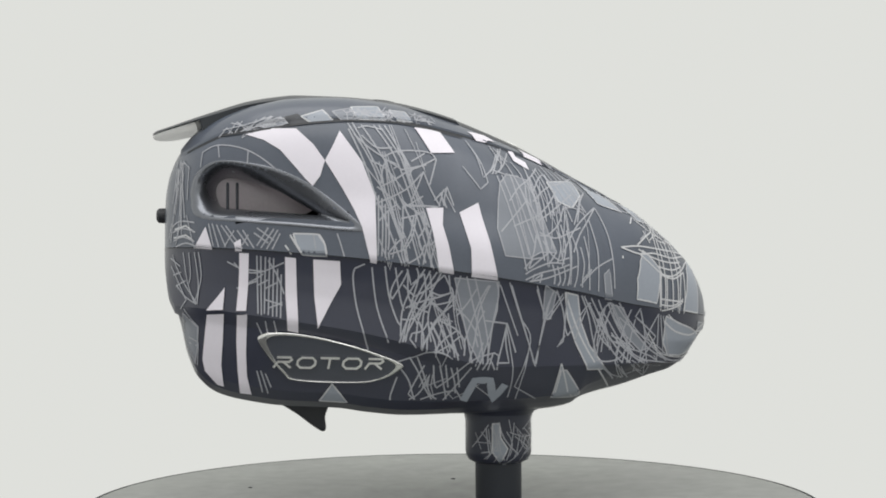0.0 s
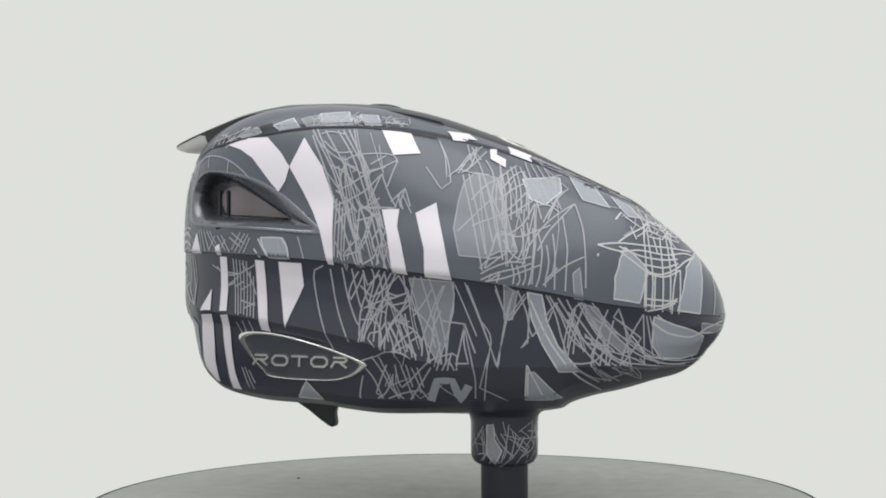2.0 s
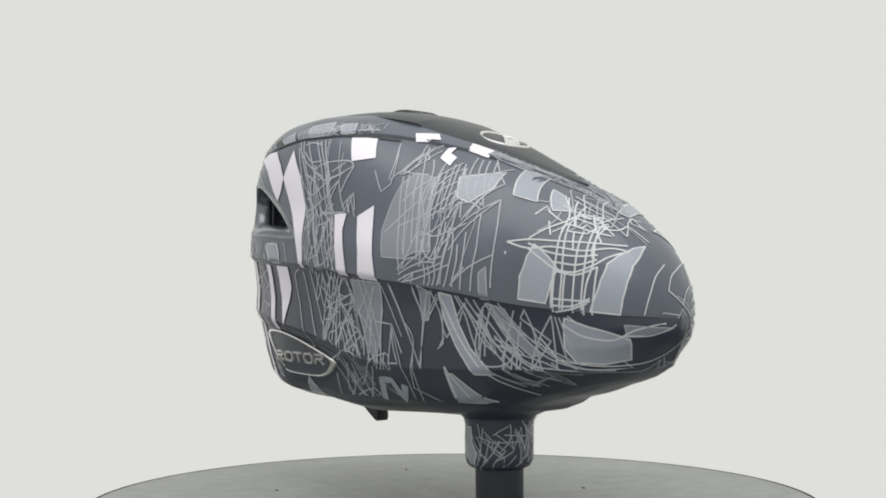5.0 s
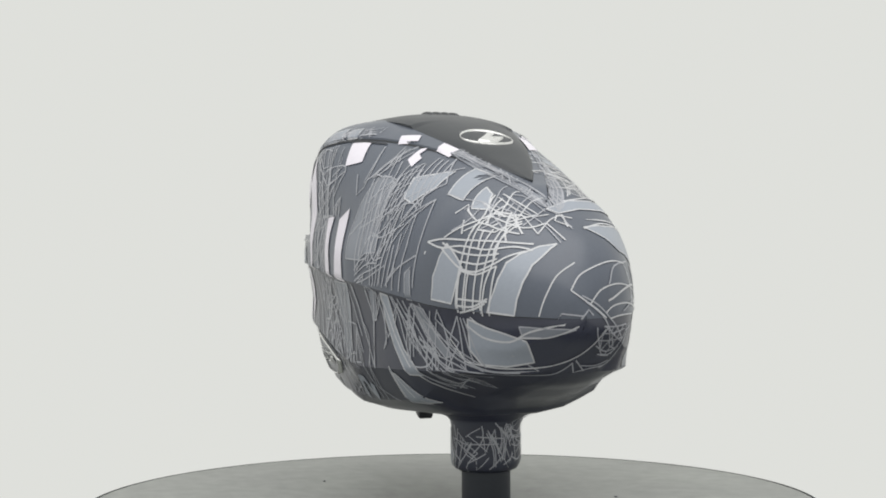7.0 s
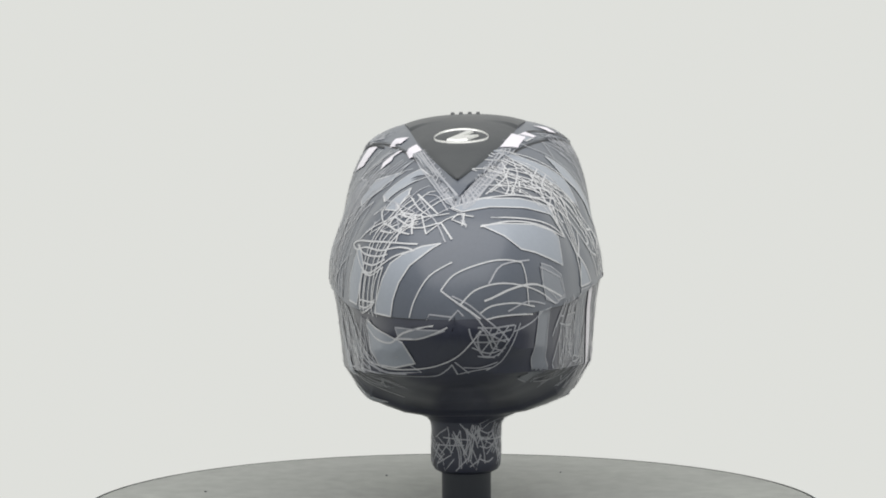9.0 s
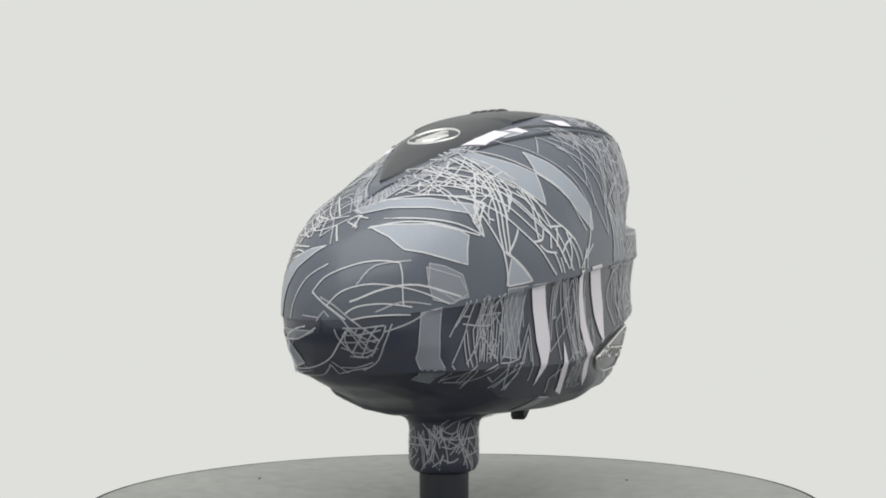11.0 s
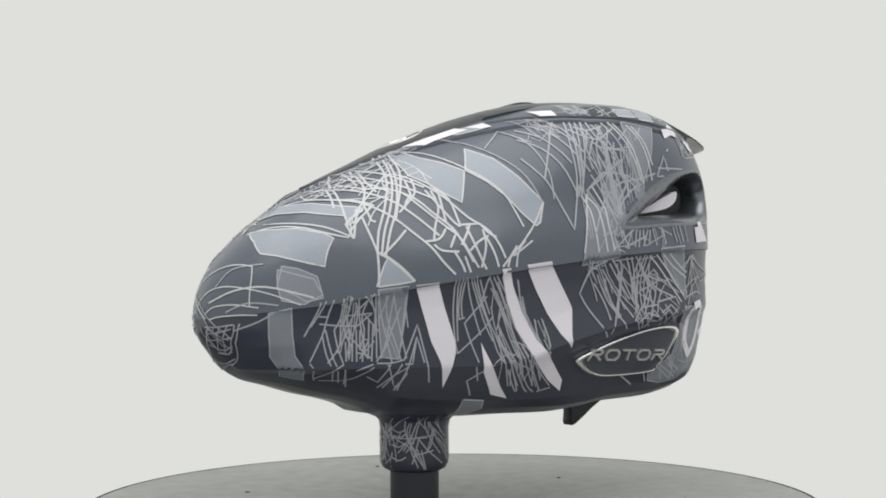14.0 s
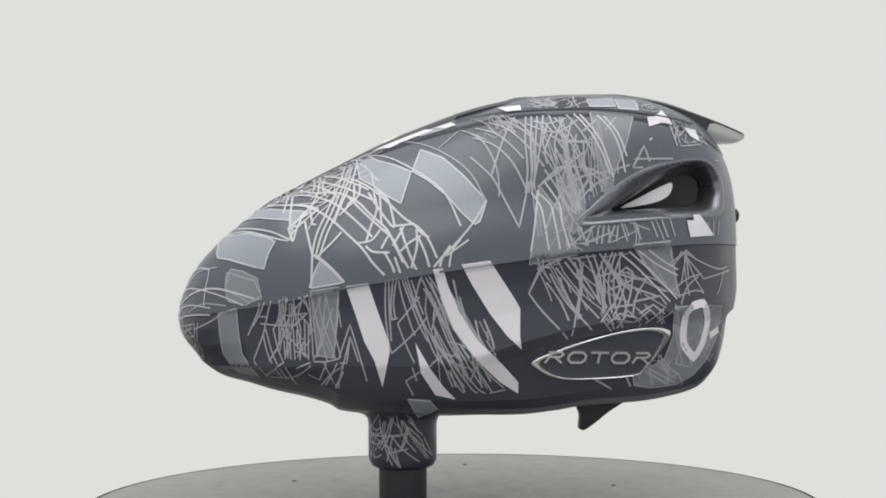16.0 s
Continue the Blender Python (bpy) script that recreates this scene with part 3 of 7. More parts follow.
def bundle(chart, mat, wide, count, step, seed, *points):
    """Hand-drawn lines side by side, each a step further on and a little astray."""
    rnd = random.Random(seed)
    bm = bmesh.new()
    for k in range(count):
        k += rnd.uniform(-0.35, 0.35)
        cut0, cut1, lean = rnd.uniform(0, 0.07), rnd.uniform(0.93, 1.0), rnd.gauss(0, 1.1)
        line = rounded([(x + step[0] * k, y + step[1] * k) for x, y in points], 5, False)
        n = len(line) - 1
        line = line[int(n * cut0):int(n * cut1) + 1]
        drift = Vector((lean / n, 0)) if abs(step[0]) > abs(step[1]) else Vector((0, lean / n))
        strip(bm, SKIN, chart, [p + drift * i for i, p in enumerate(line)], wide * rnd.uniform(0.8, 1.2), 0.22)
    low = sum(p[1] for p in points) / len(points)
    part("scribble", bm, mat, feed_neck if low < -54 else upper_shell if low > -8 else lower_shell, "fine parallel printed lines", smooth=False, kind="stuff")


def scribble(chart, mat, long, short, seed, a, b, c, d):
    """A field of hand-drawn lines between the edge a-b and the edge d-c: long runs, and short hatching across."""
    rnd = random.Random(seed)
    a, b, c, d = (Vector(p) for p in (a, b, c, d))

    def spot(u, v):
        return tuple((a.lerp(b, u)).lerp(d.lerp(c, u), v))
    bm = bmesh.new()
    for k in range(long):
        u = rnd.random()
        v0, v1 = rnd.uniform(-0.02, 0.35), rnd.uniform(0.55, 1.02)
        du, bow = rnd.gauss(0, 0.10), rnd.gauss(0, 0.05)
        strip(bm, SKIN, chart, [spot(u + du * t + bow * math.sin(math.pi * t), v0 + (v1 - v0) * t) for t in (0, 0.25, 0.5, 0.75, 1)], rnd.uniform(0.28, 0.46), 0.21)
        if rnd.random() < 0.45:      # a close companion line
            strip(bm, SKIN, chart, [spot(u + 0.035 + du * t + bow * math.sin(math.pi * t), v0 + (v1 - v0) * t) for t in (0, 0.5, 1)], 0.32, 0.21)
    for k in range(int(short * 0.8)):
        # slanting strokes that cross one another
        u, v, lean = rnd.random(), rnd.uniform(-0.02, 0.8), rnd.choice((-1, 1)) * rnd.uniform(0.04, 0.30)
        run = rnd.uniform(0.18, 0.5)
        pts = [(u, v), (u + lean, v + run)]
        if rnd.random() < 0.3:
            pts.append((u + lean * rnd.uniform(1.1, 1.4), v + run * rnd.uniform(0.0, 0.4)))
        strip(bm, SKIN, chart, [spot(min(max(p, -0.04), 1.04), min(max(q, -0.02), 1.02)) for p, q in pts], rnd.uniform(0.26, 0.42), 0.23)
    for k in range(int(short * 0.2)):
        u, v = rnd.uniform(-0.05, 0.6), rnd.random()
        strip(bm, SKIN, chart, [spot(u, v), spot(min(u + rnd.uniform(0.2, 0.5), 1.05), v + rnd.gauss(0, 0.06))], rnd.uniform(0.26, 0.42), 0.23)
    low = (a.y + b.y + c.y + d.y) / 4
    parent = feed_neck if low < -54 else lid if chart == "T" else upper_shell if low > -8 else lower_shell
    part("scribble", bm, mat, parent, "fine scribbled printed lines", smooth=False, kind="stuff")


def build_print():
    patch("R", WHITE, (-69.4, 37.5), (-61.1, 39.1), (-53.9, 38.9), (-48.6, 33.7), (-45.2, 28.7), (-46.6, 24.0), (-48.9, 20.8), (-51.1, 23.0), (-54.0, 26.5), (-58.8, 32.2), (-63.7, 35.4))
    patch("R", WHITE, (-40.6, 38.1), (-42.7, 33.5), (-45.2, 28.7), (-40.2, 20.5), (-36.6, 13.7), (-34.1, 7.9), (-31.5, -2.8), (-29.6, -3.1), (-30.0, 17.7), (-31.7, 22.5), (-34.0, 28.5))
    patch("R", WHITE, (-16.6, 40.4), (-8.0, 39.8), (-3.7, 32.4), (-11.8, 31.8))
    patch("R", WHITE, (-14.2, 14.1), (-8.7, 14.2), (-9.1, 8.7), (-7.4, 2.5), (-5.7, -6.4), (-10.5, -5.7), (-11.3, 0.7), (-12.4, 6.9))
    patch("R", WHITE, (-3.6, 12.8), (2.7, 16.1), (3.9, 10.5), (5.8, 3.3), (8.2, -8.3), (-0.2, -7.2), (-0.4, 1.6), (-2.2, 7.8))
    patch("T", WHITE, (2.6, -21.9), (8.9, -17.1), (12.2, -19.4), (5.0, -24.0))
    patch("R", WHITE, (16.4, 34.8), (18.4, 35.1), (18.8, 32.8), (21.9, 31.1), (22.4, 28.1), (17.4, 31.0))
    patch("T", WHITE, (22.6, -16.8), (21.0, -13.5), (28.7, -11.3), (29.5, -15.2))
    patch("R", WHITE, (-85.1, 2.4), (-81.5, 8.9), (-79.3, 1.7))
    patch("R", WHITE, (-72.7, 3.6), (-70.7, 4.7), (-70.3, 0.9), (-72.3, 1.1))
    patch("R", MIDTONE, (10.7, 22.8), (13.7, 26.2), (20.9, 24.2), (24.7, 11.1), (27.5, 0.4), (22.5, 0.5), (18.6, -1.5), (10.6, -0.7), (8.5, 7.9), (9.5, 16.9))
    patch("R", PALE, (41.5, 26.1), (49.1, 23.1), (55.3, 14.8), (46.8, 17.4))
    patch("R", PALE, (55.0, 19.0), (60.1, 16.5), (65.0, 11.5), (60.9, 12.0))
    patch("F", PALE, (-28.7, 0.7), (-30.5, -3.0), (-32.1, -8.7), (-32.6, -15.3), (-29.3, -16.7), (-28.2, -10.6), (-26.8, -6.8), (-27.5, -3.4))
    patch("F", MIDTONE, (23.4, -7.1), (29.3, -9.9), (30.7, -14.6), (28.2, -17.4), (25.0, -16.2), (24.1, -11.5))
    patch("F", PALE, (-3.8, -0.5), (-9.1, -1.2), (-14.6, -3.3), (-18.1, -5.6), (-20.5, -10.1), (-22.2, -15.6), (-23.0, -19.2), (-17.8, -20.3), (-17.1, -15.7), (-15.4, -11.1), (-12.4, -6.5), (-6.2, -1.8))
    patch("R", PALE, (28.0, 24.1), (38.8, 25.3), (40.1, 20.1), (35.7, 15.4), (31.1, 17.3))
    patch("R", MIDTONE, (44.7, -6.4), (46.8, -4.6), (47.7, -14.5), (45.1, -14.1))
    patch("R", PALE, (-52.3, 42.9), (-45.7, 45.1), (-42.4, 41.4), (-49.0, 40.7))
    patch("R", PALE, (-36.8, 46.3), (-28.1, 47.2), (-25.7, 42.3), (-34.5, 42.1))
    patch("R", MIDTONE, (-66.2, 40.5), (-58.6, 42.8), (-56.4, 40.7), (-62.1, 39.1))
    patch("F", MIDTONE, (-14.5, 34.9), (-11.3, 28.7), (-1.4, 16.4), (1.2, 13.3), (0.8, 9.7), (-2.8, 11.9), (-11.9, 24.9), (-15.6, 32.1))
    patch("F", MIDTONE, (2.0, 13.3), (10.4, 25.6), (13.5, 29.7), (16.2, 29.0), (11.8, 21.5), (5.0, 11.4), (2.1, 9.6))
    patch("F", WHITE, (12.6, 32.8), (16.4, 39.5), (21.1, 38.6), (18.1, 33.4))
    patch("R", WHITE, (-71.1, 0.5), (-68.2, 0.3), (-68.4, -9.6), (-69.0, -17.4), (-72.0, -17.4), (-71.3, -9.6), (-71.1, -4.0))
    patch("R", WHITE, (-71.8, -18.5), (-68.7, -18.5), (-69.0, -30.7), (-68.7, -37.8), (-67.3, -43.6), (-70.9, -43.2), (-71.6, -36.0), (-72.0, -27.2))
    patch("R", WHITE, (-57.3, -0.9), (-54.0, -1.3), (-53.6, -13.0), (-53.1, -24.1), (-56.4, -23.4), (-57.1, -13.0))
    patch("R", WHITE, (-48.8, -1.7), (-40.7, -2.3), (-40.3, -9.5), (-44.1, -16.6), (-47.3, -22.9), (-48.4, -13.0))
    patch("R", WHITE, (-75.5, -10.1), (-76.1, -17.1), (-81.3, -17.1), (-77.9, -13.1))
    patch("R", WHITE, (-81.1, -18.4), (-75.8, -18.2), (-76.2, -27.2), (-76.7, -34.3), (-75.9, -41.2), (-78.0, -40.6), (-81.8, -36.3), (-82.6, -32.7), (-81.9, -25.5))
    patch("R", PALE, (-46.3, -45.7), (-42.5, -40.3), (-37.6, -46.3))
    patch("R", MIDTONE, (-5.4, -7.5), (8.7, -8.8), (8.3, -17.7), (5.4, -27.4), (3.1, -34.4), (-0.7, -27.3), (-3.2, -16.8))
    patch("R", PALE, (30.9, -12.1), (35.3, -13.0), (36.6, -21.3), (39.8, -29.0), (46.3, -36.8), (39.8, -36.8), (35.0, -28.2), (32.0, -20.4))
    patch("R", MIDTONE, (47.7, -15.9), (52.0, -17.1), (55.3, -24.0), (62.1, -30.5), (58.9, -31.2), (52.7, -25.7), (48.9, -20.5))
    patch("F", PALE, (-26.1, -21.0), (-22.5, -23.7), (-17.1, -26.3), (-14.7, -27.4), (-11.4, -33.2), (-17.4, -34.5), (-22.5, -34.0), (-25.1, -29.9))
    patch("F", MIDTONE, (-16.6, -23.3), (-9.2, -24.0), (-2.6, -24.3), (-5.4, -25.2), (-10.9, -26.4), (-15.7, -26.1))
    patch("R", PALE, (30.4, -36.9), (32.2, -36.8), (39.6, -45.6), (29.3, -46.0))
    patch("R", MIDTONE, (24.0, -9.9), (27.9, -12.1), (26.2, -20.4), (23.6, -20.3))
    patch("R", PALE, (30.2, -34.7), (34.0, -44.1), (36.9, -46.2), (28.6, -45.9))
    stroke("R", PALE, 2.60, (-1.0, -46.2), (2.0, -39.5), (6.9, -39.5), (8.5, -45.9), (11.9, -41.0))
    patch("L", PALE, (32.4, 30.3), (28.5, 29.8), (25.5, 27.3), (20.5, 25.4), (15.4, 22.7), (17.1, 17.8), (18.9, 12.4), (23.2, 15.1), (27.5, 18.6), (31.4, 21.1), (31.9, 25.2))
    patch("L", PALE, (12.1, 30.3), (5.6, 26.9), (-0.1, 21.1), (-3.8, 16.6), (-7.0, 12.9), (-4.8, 6.5), (-3.2, 5.4), (0.3, 8.8), (5.0, 14.6), (10.3, 19.5), (15.1, 22.8))
    patch("F", PALE, (7.3, 4.6), (13.1, 5.2), (21.8, 5.3), (27.4, 3.7), (29.3, 2.1), (29.7, -1.6), (30.3, -6.3), (26.3, -4.6), (22.2, -3.0), (18.3, -2.2), (13.7, 1.5))
    patch("F", PALE, (-1.3, 10.3), (7.6, 13.1), (18.0, 13.3), (26.4, 11.9), (28.0, 10.7), (28.2, 8.1), (27.0, 9.1), (19.6, 10.4), (9.6, 10.4), (1.8, 8.9))
    patch("L", MIDTONE, (71.9, -7.2), (67.8, -8.0), (63.1, -10.3), (61.6, -16.6), (66.0, -17.6), (68.9, -15.7), (73.6, -13.6))
    patch("L", PALE, (46.3, -13.4), (46.0, -10.9), (44.8, -7.5), (43.4, -4.9), (39.9, -8.1), (36.4, -11.8), (40.7, -12.6))
    patch("L", MIDTONE, (-23.2, 17.3), (-28.3, 10.3), (-31.4, 4.2), (-34.5, -3.7), (-19.5, -6.7), (-20.9, 2.4))
    patch("L", MIDTONE, (-40.2, 41.0), (-53.9, 39.9), (-50.8, 30.5), (-46.3, 20.5), (-47.5, 6.1), (-41.7, 18.3))
    patch("L", MIDTONE, (-31.2, 23.4), (-36.3, 18.2), (-37.5, 8.5), (-33.1, 2.5), (-28.3, 11.2))
    patch("T", WHITE, (7.4, 19.9), (1.7, 21.9), (0.5, 25.7), (3.7, 24.5))
    patch("L", WHITE, (-12.8, 44.2), (-19.5, 44.4), (-19.6, 41.9), (-15.4, 41.8))
    patch("L", WHITE, (-58.6, 40.0), (-61.4, 40.2), (-64.3, 42.6), (-66.0, 40.7), (-67.5, 37.9), (-63.7, 38.3), (-59.0, 36.7))
    patch("L", WHITE, (-71.8, 37.6), (-76.2, 37.0), (-77.3, 33.2), (-73.9, 34.5))
    patch("L", PALE, (-40.0, 45.5), (-48.5, 46.3), (-48.7, 43.2), (-40.4, 42.9))
    patch("T", PALE, (14.3, 17.2), (4.1, 21.3), (2.7, 24.9), (11.4, 22.1))
    patch("L", WHITE, (-69.9, 8.9), (-75.1, 9.4), (-80.6, 2.9), (-71.4, 2.0))
    patch("L", MIDTONE, (-52.8, -0.5), (-64.5, 0.5), (-66.7, -10.2), (-68.2, -16.9), (-59.9, -11.1), (-56.1, -5.9))
    patch("L", MIDTONE, (-52.0, -0.8), (-64.1, 0.7), (-66.7, -11.1), (-67.6, -16.4), (-59.9, -11.1))
    patch("L", WHITE, (35.8, -12.9), (29.0, -12.1), (26.2, -20.3), (22.8, -29.7), (22.5, -33.1), (24.6, -43.7), (27.1, -35.7), (30.2, -29.7), (32.7, -21.9))
    patch("L", WHITE, (9.7, -8.1), (6.6, -7.7), (5.1, -12.8), (1.5, -21.0), (-4.0, -29.6), (-11.7, -36.8), (-17.0, -42.5), (-17.2, -46.1), (-11.3, -42.4), (-3.4, -35.1), (3.1, -26.5), (6.7, -17.9))
    patch("L", WHITE, (1.1, -6.7), (-7.5, -5.5), (-11.9, -11.9), (-15.9, -18.0), (-17.0, -20.1), (-16.8, -28.4), (-17.4, -32.3), (-13.0, -28.4), (-7.6, -21.4), (-2.8, -13.7))
    patch("L", WHITE, (14.8, -30.1), (10.6, -37.5), (6.0, -43.7), (2.1, -47.7), (8.5, -46.2), (13.1, -39.2))
    patch("L", MIDTONE, (75.7, -21.0), (69.8, -19.6), (69.1, -27.6), (68.1, -33.6), (63.2, -41.0), (70.1, -39.6), (74.4, -33.6), (75.3, -27.5))
    patch("L", MIDTONE, (46.5, -14.3), (37.9, -13.2), (38.2, -22.8), (39.6, -34.8), (44.5, -34.1), (45.5, -24.5))
    patch("L", PALE, (16.7, -47.7), (10.1, -48.1), (7.4, -51.1), (12.4, -55.1))
    stroke("L", WHITE, 2.60, (-70.5, -22.0), (-72.9, -19.5), (-76.7, -18.5), (-79.1, -23.5), (-77.6, -31.0), (-74.6, -36.0), (-70.4, -30.9), (-70.5, -22.0))
    stroke("L", WHITE, 2.20, (-80.3, -28.9), (-83.9, -27.1))
    patch("L", MIDTONE, (-66.3, -19.7), (-77.1, -19.2), (-84.7, -19.3), (-83.6, -29.0), (-80.3, -35.8), (-74.6, -41.5), (-68.9, -44.3), (-60.0, -45.1), (-54.3, -44.2), (-53.6, -41.0), (-57.7, -39.4), (-64.0, -35.8), (-66.6, -28.7))
    patch("R", MIDTONE, (-89.0, -17.9), (-84.2, -22.5), (-84.3, -29.1), (-85.0, -34.3), (-86.7, -30.7), (-88.4, -24.8))
    stroke("R", LINE, 0.41, (-83.3, 27.8), (-82.7, 32.7), (-77.8, 34.6), (-69.6, 32.8), (-62.5, 28.3), (-57.5, 23.0))
    stroke("R", LINE, 0.41, (-77.8, 34.6), (-77.4, 30.5))
    stroke("R", LINE, 0.41, (-68.5, 32.3), (-68.7, 28.2))
    stroke("R", LINE, 0.41, (-1.5, 27.9), (3.9, 20.5), (6.6, 22.8), (4.8, 30.1), (1.0, 37.3))
    stroke("R", LINE, 0.41, (1.0, 37.3), (3.9, 31.1), (5.2, 24.3), (10.2, 29.4), (14.0, 36.1))
    stroke("R", LINE, 0.41, (-20.7, 15.0), (-10.1, 14.6), (-8.4, 20.0), (-4.9, 12.8))
    stroke("R", LINE, 0.41, (12.8, -9.8), (18.7, -27.3), (20.9, -35.2), (24.5, -20.3), (26.6, -12.0))
    stroke("R", LINE, 0.41, (9.1, -9.7), (15.2, -25.6))
    stroke("R", LINE, 0.41, (7.0, -21.2), (11.2, -21.7), (12.3, -27.3), (14.0, -37.9), (13.3, -45.3))
    stroke("R", LINE_PALE, 0.55, (68.2, -21.5), (73.0, -25.0), (80.2, -26.3), (85.1, -23.5), (91.0, -21.2))
    stroke("R", LINE, 0.41, (46.5, 17.6), (55.4, 15.2), (61.5, 13.9), (68.8, 10.7))
    stroke("F", LINE_PALE, 0.55, (7.0, 4.1), (14.9, 5.9), (23.1, 5.4), (30.8, 2.3), (27.9, 12.9))
    stroke("F", LINE_PALE, 0.55, (5.3, 12.8), (15.1, 14.2), (23.5, 14.2), (28.4, 12.4), (29.3, 6.6))
    stroke("F", LINE_PALE, 0.55, (3.1, 4.7), (-1.0, 6.5), (0.6, 8.2), (5.1, 7.3))
    stroke("F", LINE_PALE, 0.55, (-17.7, 8.2), (-11.3, 4.3), (-4.1, 5.7), (-0.8, 0.6))
    stroke("F", LINE_PALE, 0.55, (-14.0, 6.2), (-5.1, 8.4), (-11.4, 15.1))
    stroke("L", LINE_PALE, 0.55, (73.8, 5.7), (66.6, 5.7), (59.1, 4.3), (52.7, 1.4), (52.0, 7.3))
    stroke("L", LINE_PALE, 0.55, (-6.8, 12.7), (-1.4, 4.3), (8.2, -6.0))
    stroke("L", LINE_PALE, 0.55, (1.3, 0.8), (3.9, -2.6), (4.8, -7.4))
    stroke("L", LINE_PALE, 0.55, (5.6, -4.0), (-1.2, 0.8))
    stroke("L", LINE_PALE, 0.55, (30.7, 30.1), (23.6, 28.9), (15.1, 23.7), (5.9, 15.9), (1.1, 5.0))
    stroke("L", LINE, 0.48, (19.7, 34.9), (11.1, 32.2), (2.9, 26.9), (-2.8, 21.1), (-6.8, 12.7))
    stroke("L", LINE, 0.48, (-52.8, 23.8), (-56.8, 30.2), (-59.3, 22.2))
    stroke("L", LINE, 0.48, (-67.8, 40.3), (-69.7, 30.9), (-77.6, 32.2))
    stroke("L", LINE, 0.41, (-59.4, 7.6), (-62.2, 1.0))
    stroke("L", LINE, 0.41, (-64.3, 7.7), (-66.1, 2.0))
    stroke("L", LINE, 0.48, (-65.7, -7.6), (-68.5, -2.3), (-77.2, -10.9), (-88.6, -7.9))
    stroke("L", LINE, 0.48, (37.9, -34.8), (34.5, -24.5), (29.3, -41.9))
    scribble("R", LINE, 5, 14, 20, (-71.3, 39.9), (-58.6, 42.8), (-56.4, 40.7), (-69.9, 36.6))
    scribble("R", LINE, 6, 20, 22, (-26.4, 47.4), (-9.4, 45.7), (-9.0, 41.4), (-25.7, 41.7))
    scribble("L", LINE, 5, 16, 33, (-66.7, 40.2), (-78.7, 37.7), (-80.0, 32.5), (-68.7, 31.4))
    scribble("L", LINE, 6, 14, 35, (1.8, 39.4), (-15.4, 41.8), (-18.0, 34.6), (-2.6, 31.6))
    scribble("R", LINE, 7, 16, 36, (7.7, -54.4), (27.8, -54.8), (27.4, -69.5), (7.4, -70.3))
    scribble("L", LINE, 6, 14, 37, (29.3, -53.9), (15.3, -53.7), (8.0, -68.9), (27.3, -69.6))
    scribble("F", LINE, 6, 18, 38, (-8.9, -54.1), (10.9, -54.8), (10.2, -69.1), (-10.4, -69.8))
    patch("R", PALE, (13.0, -56.0), (15.3, -55.9), (15.6, -60.7), (18.0, -64.4), (15.6, -69.2), (12.9, -65.4))
    stroke("R", LINE, 0.41, (16.9, -21.3), (19.5, -27.5), (15.1, -41.8), (23.2, -46.1))
    stroke("R", LINE, 0.41, (19.5, -27.5), (16.0, -46.0))
    stroke("R", LINE, 0.41, (12.1, -9.0), (18.7, -27.5), (21.3, -35.5), (24.0, -20.5))
    stroke("R", LINE, 0.41, (21.3, -9.9), (24.4, -20.5), (30.2, -12.6))
    stroke("R", LINE_PALE, 0.55, (31.1, -12.6), (36.5, -25.9), (43.8, -36.8), (51.3, -43.2))
    stroke("L", LINE, 0.48, (6.5, 30.4), (-0.4, 36.7), (-6.4, 32.6), (-10.4, 23.1), (-10.8, 14.0))
    scribble("R", LINE, 5, 16, 39, (-91.5, 31.5), (-87.4, 33.9), (-85.0, 2.9), (-93.6, 3.7))
    stroke("R", LINE, 0.45, (-85.1, 1.2), (-83.8, -9.5), (-85.1, -14.8))
    stroke("R", LINE, 0.45, (-88.8, 1.3), (-87.5, -7.7), (-85.1, -14.8))
    stroke("R", LINE, 0.45, (-87.0, -25.6), (-83.9, -27.3), (-84.3, -34.6), (-86.5, -30.1))
    stroke("R", LINE_PALE, 0.55, (-91.7, 8.7), (-87.9, 9.6), (-85.1, 7.3))
    stroke("R", LINE_PALE, 0.55, (-92.0, 6.0), (-87.8, 6.6), (-85.4, 4.7))
    stroke("L", LINE, 0.45, (87.4, -13.3), (83.3, -8.0), (76.3, -6.5))
    stroke("L", LINE_PALE, 0.55, (89.0, -17.9), (83.9, -14.4), (76.1, -13.3), (64.1, -16.5))
    stroke("L", LINE, 0.45, (85.9, -20.7), (80.8, -18.0), (73.2, -18.7))
    stroke("L", LINE, 0.45, (84.0, -26.1), (78.0, -23.4), (74.3, -20.8))
    stroke("R", LINE_PALE, 0.55, (52.2, -0.1), (52.2, -1.0))
    stroke("L", LINE_PALE, 0.55, (-58.7, 32.3), (-59.7, 32.9))
    patch("R", MIDTONE, (-42.7, 44.6), (-37.4, 45.8), (-34.5, 41.9), (-39.5, 41.3))
    patch("R", DARK, (-58.5, 42.6), (-53.4, 44.0), (-50.1, 40.5), (-54.5, 39.9))
    patch("R", PALE, (-24.4, 46.0), (-19.1, 46.0), (-17.0, 42.4), (-21.9, 42.5))
    scribble("L", LINE, 6, 22, 41, (-20.9, 47.6), (-40.4, 46.9), (-40.3, 42.1), (-20.5, 42.4))
    scribble("L", LINE, 3, 10, 42, (-49.5, 46.3), (-66.9, 44.3), (-66.0, 41.5), (-48.6, 42.4))
    patch("L", DARK, (-30.8, 46.9), (-39.9, 46.7), (-39.8, 42.5), (-30.8, 42.7))
    patch("L", PALE, (-49.3, 45.9), (-56.0, 45.8), (-56.1, 42.3), (-49.7, 42.5))
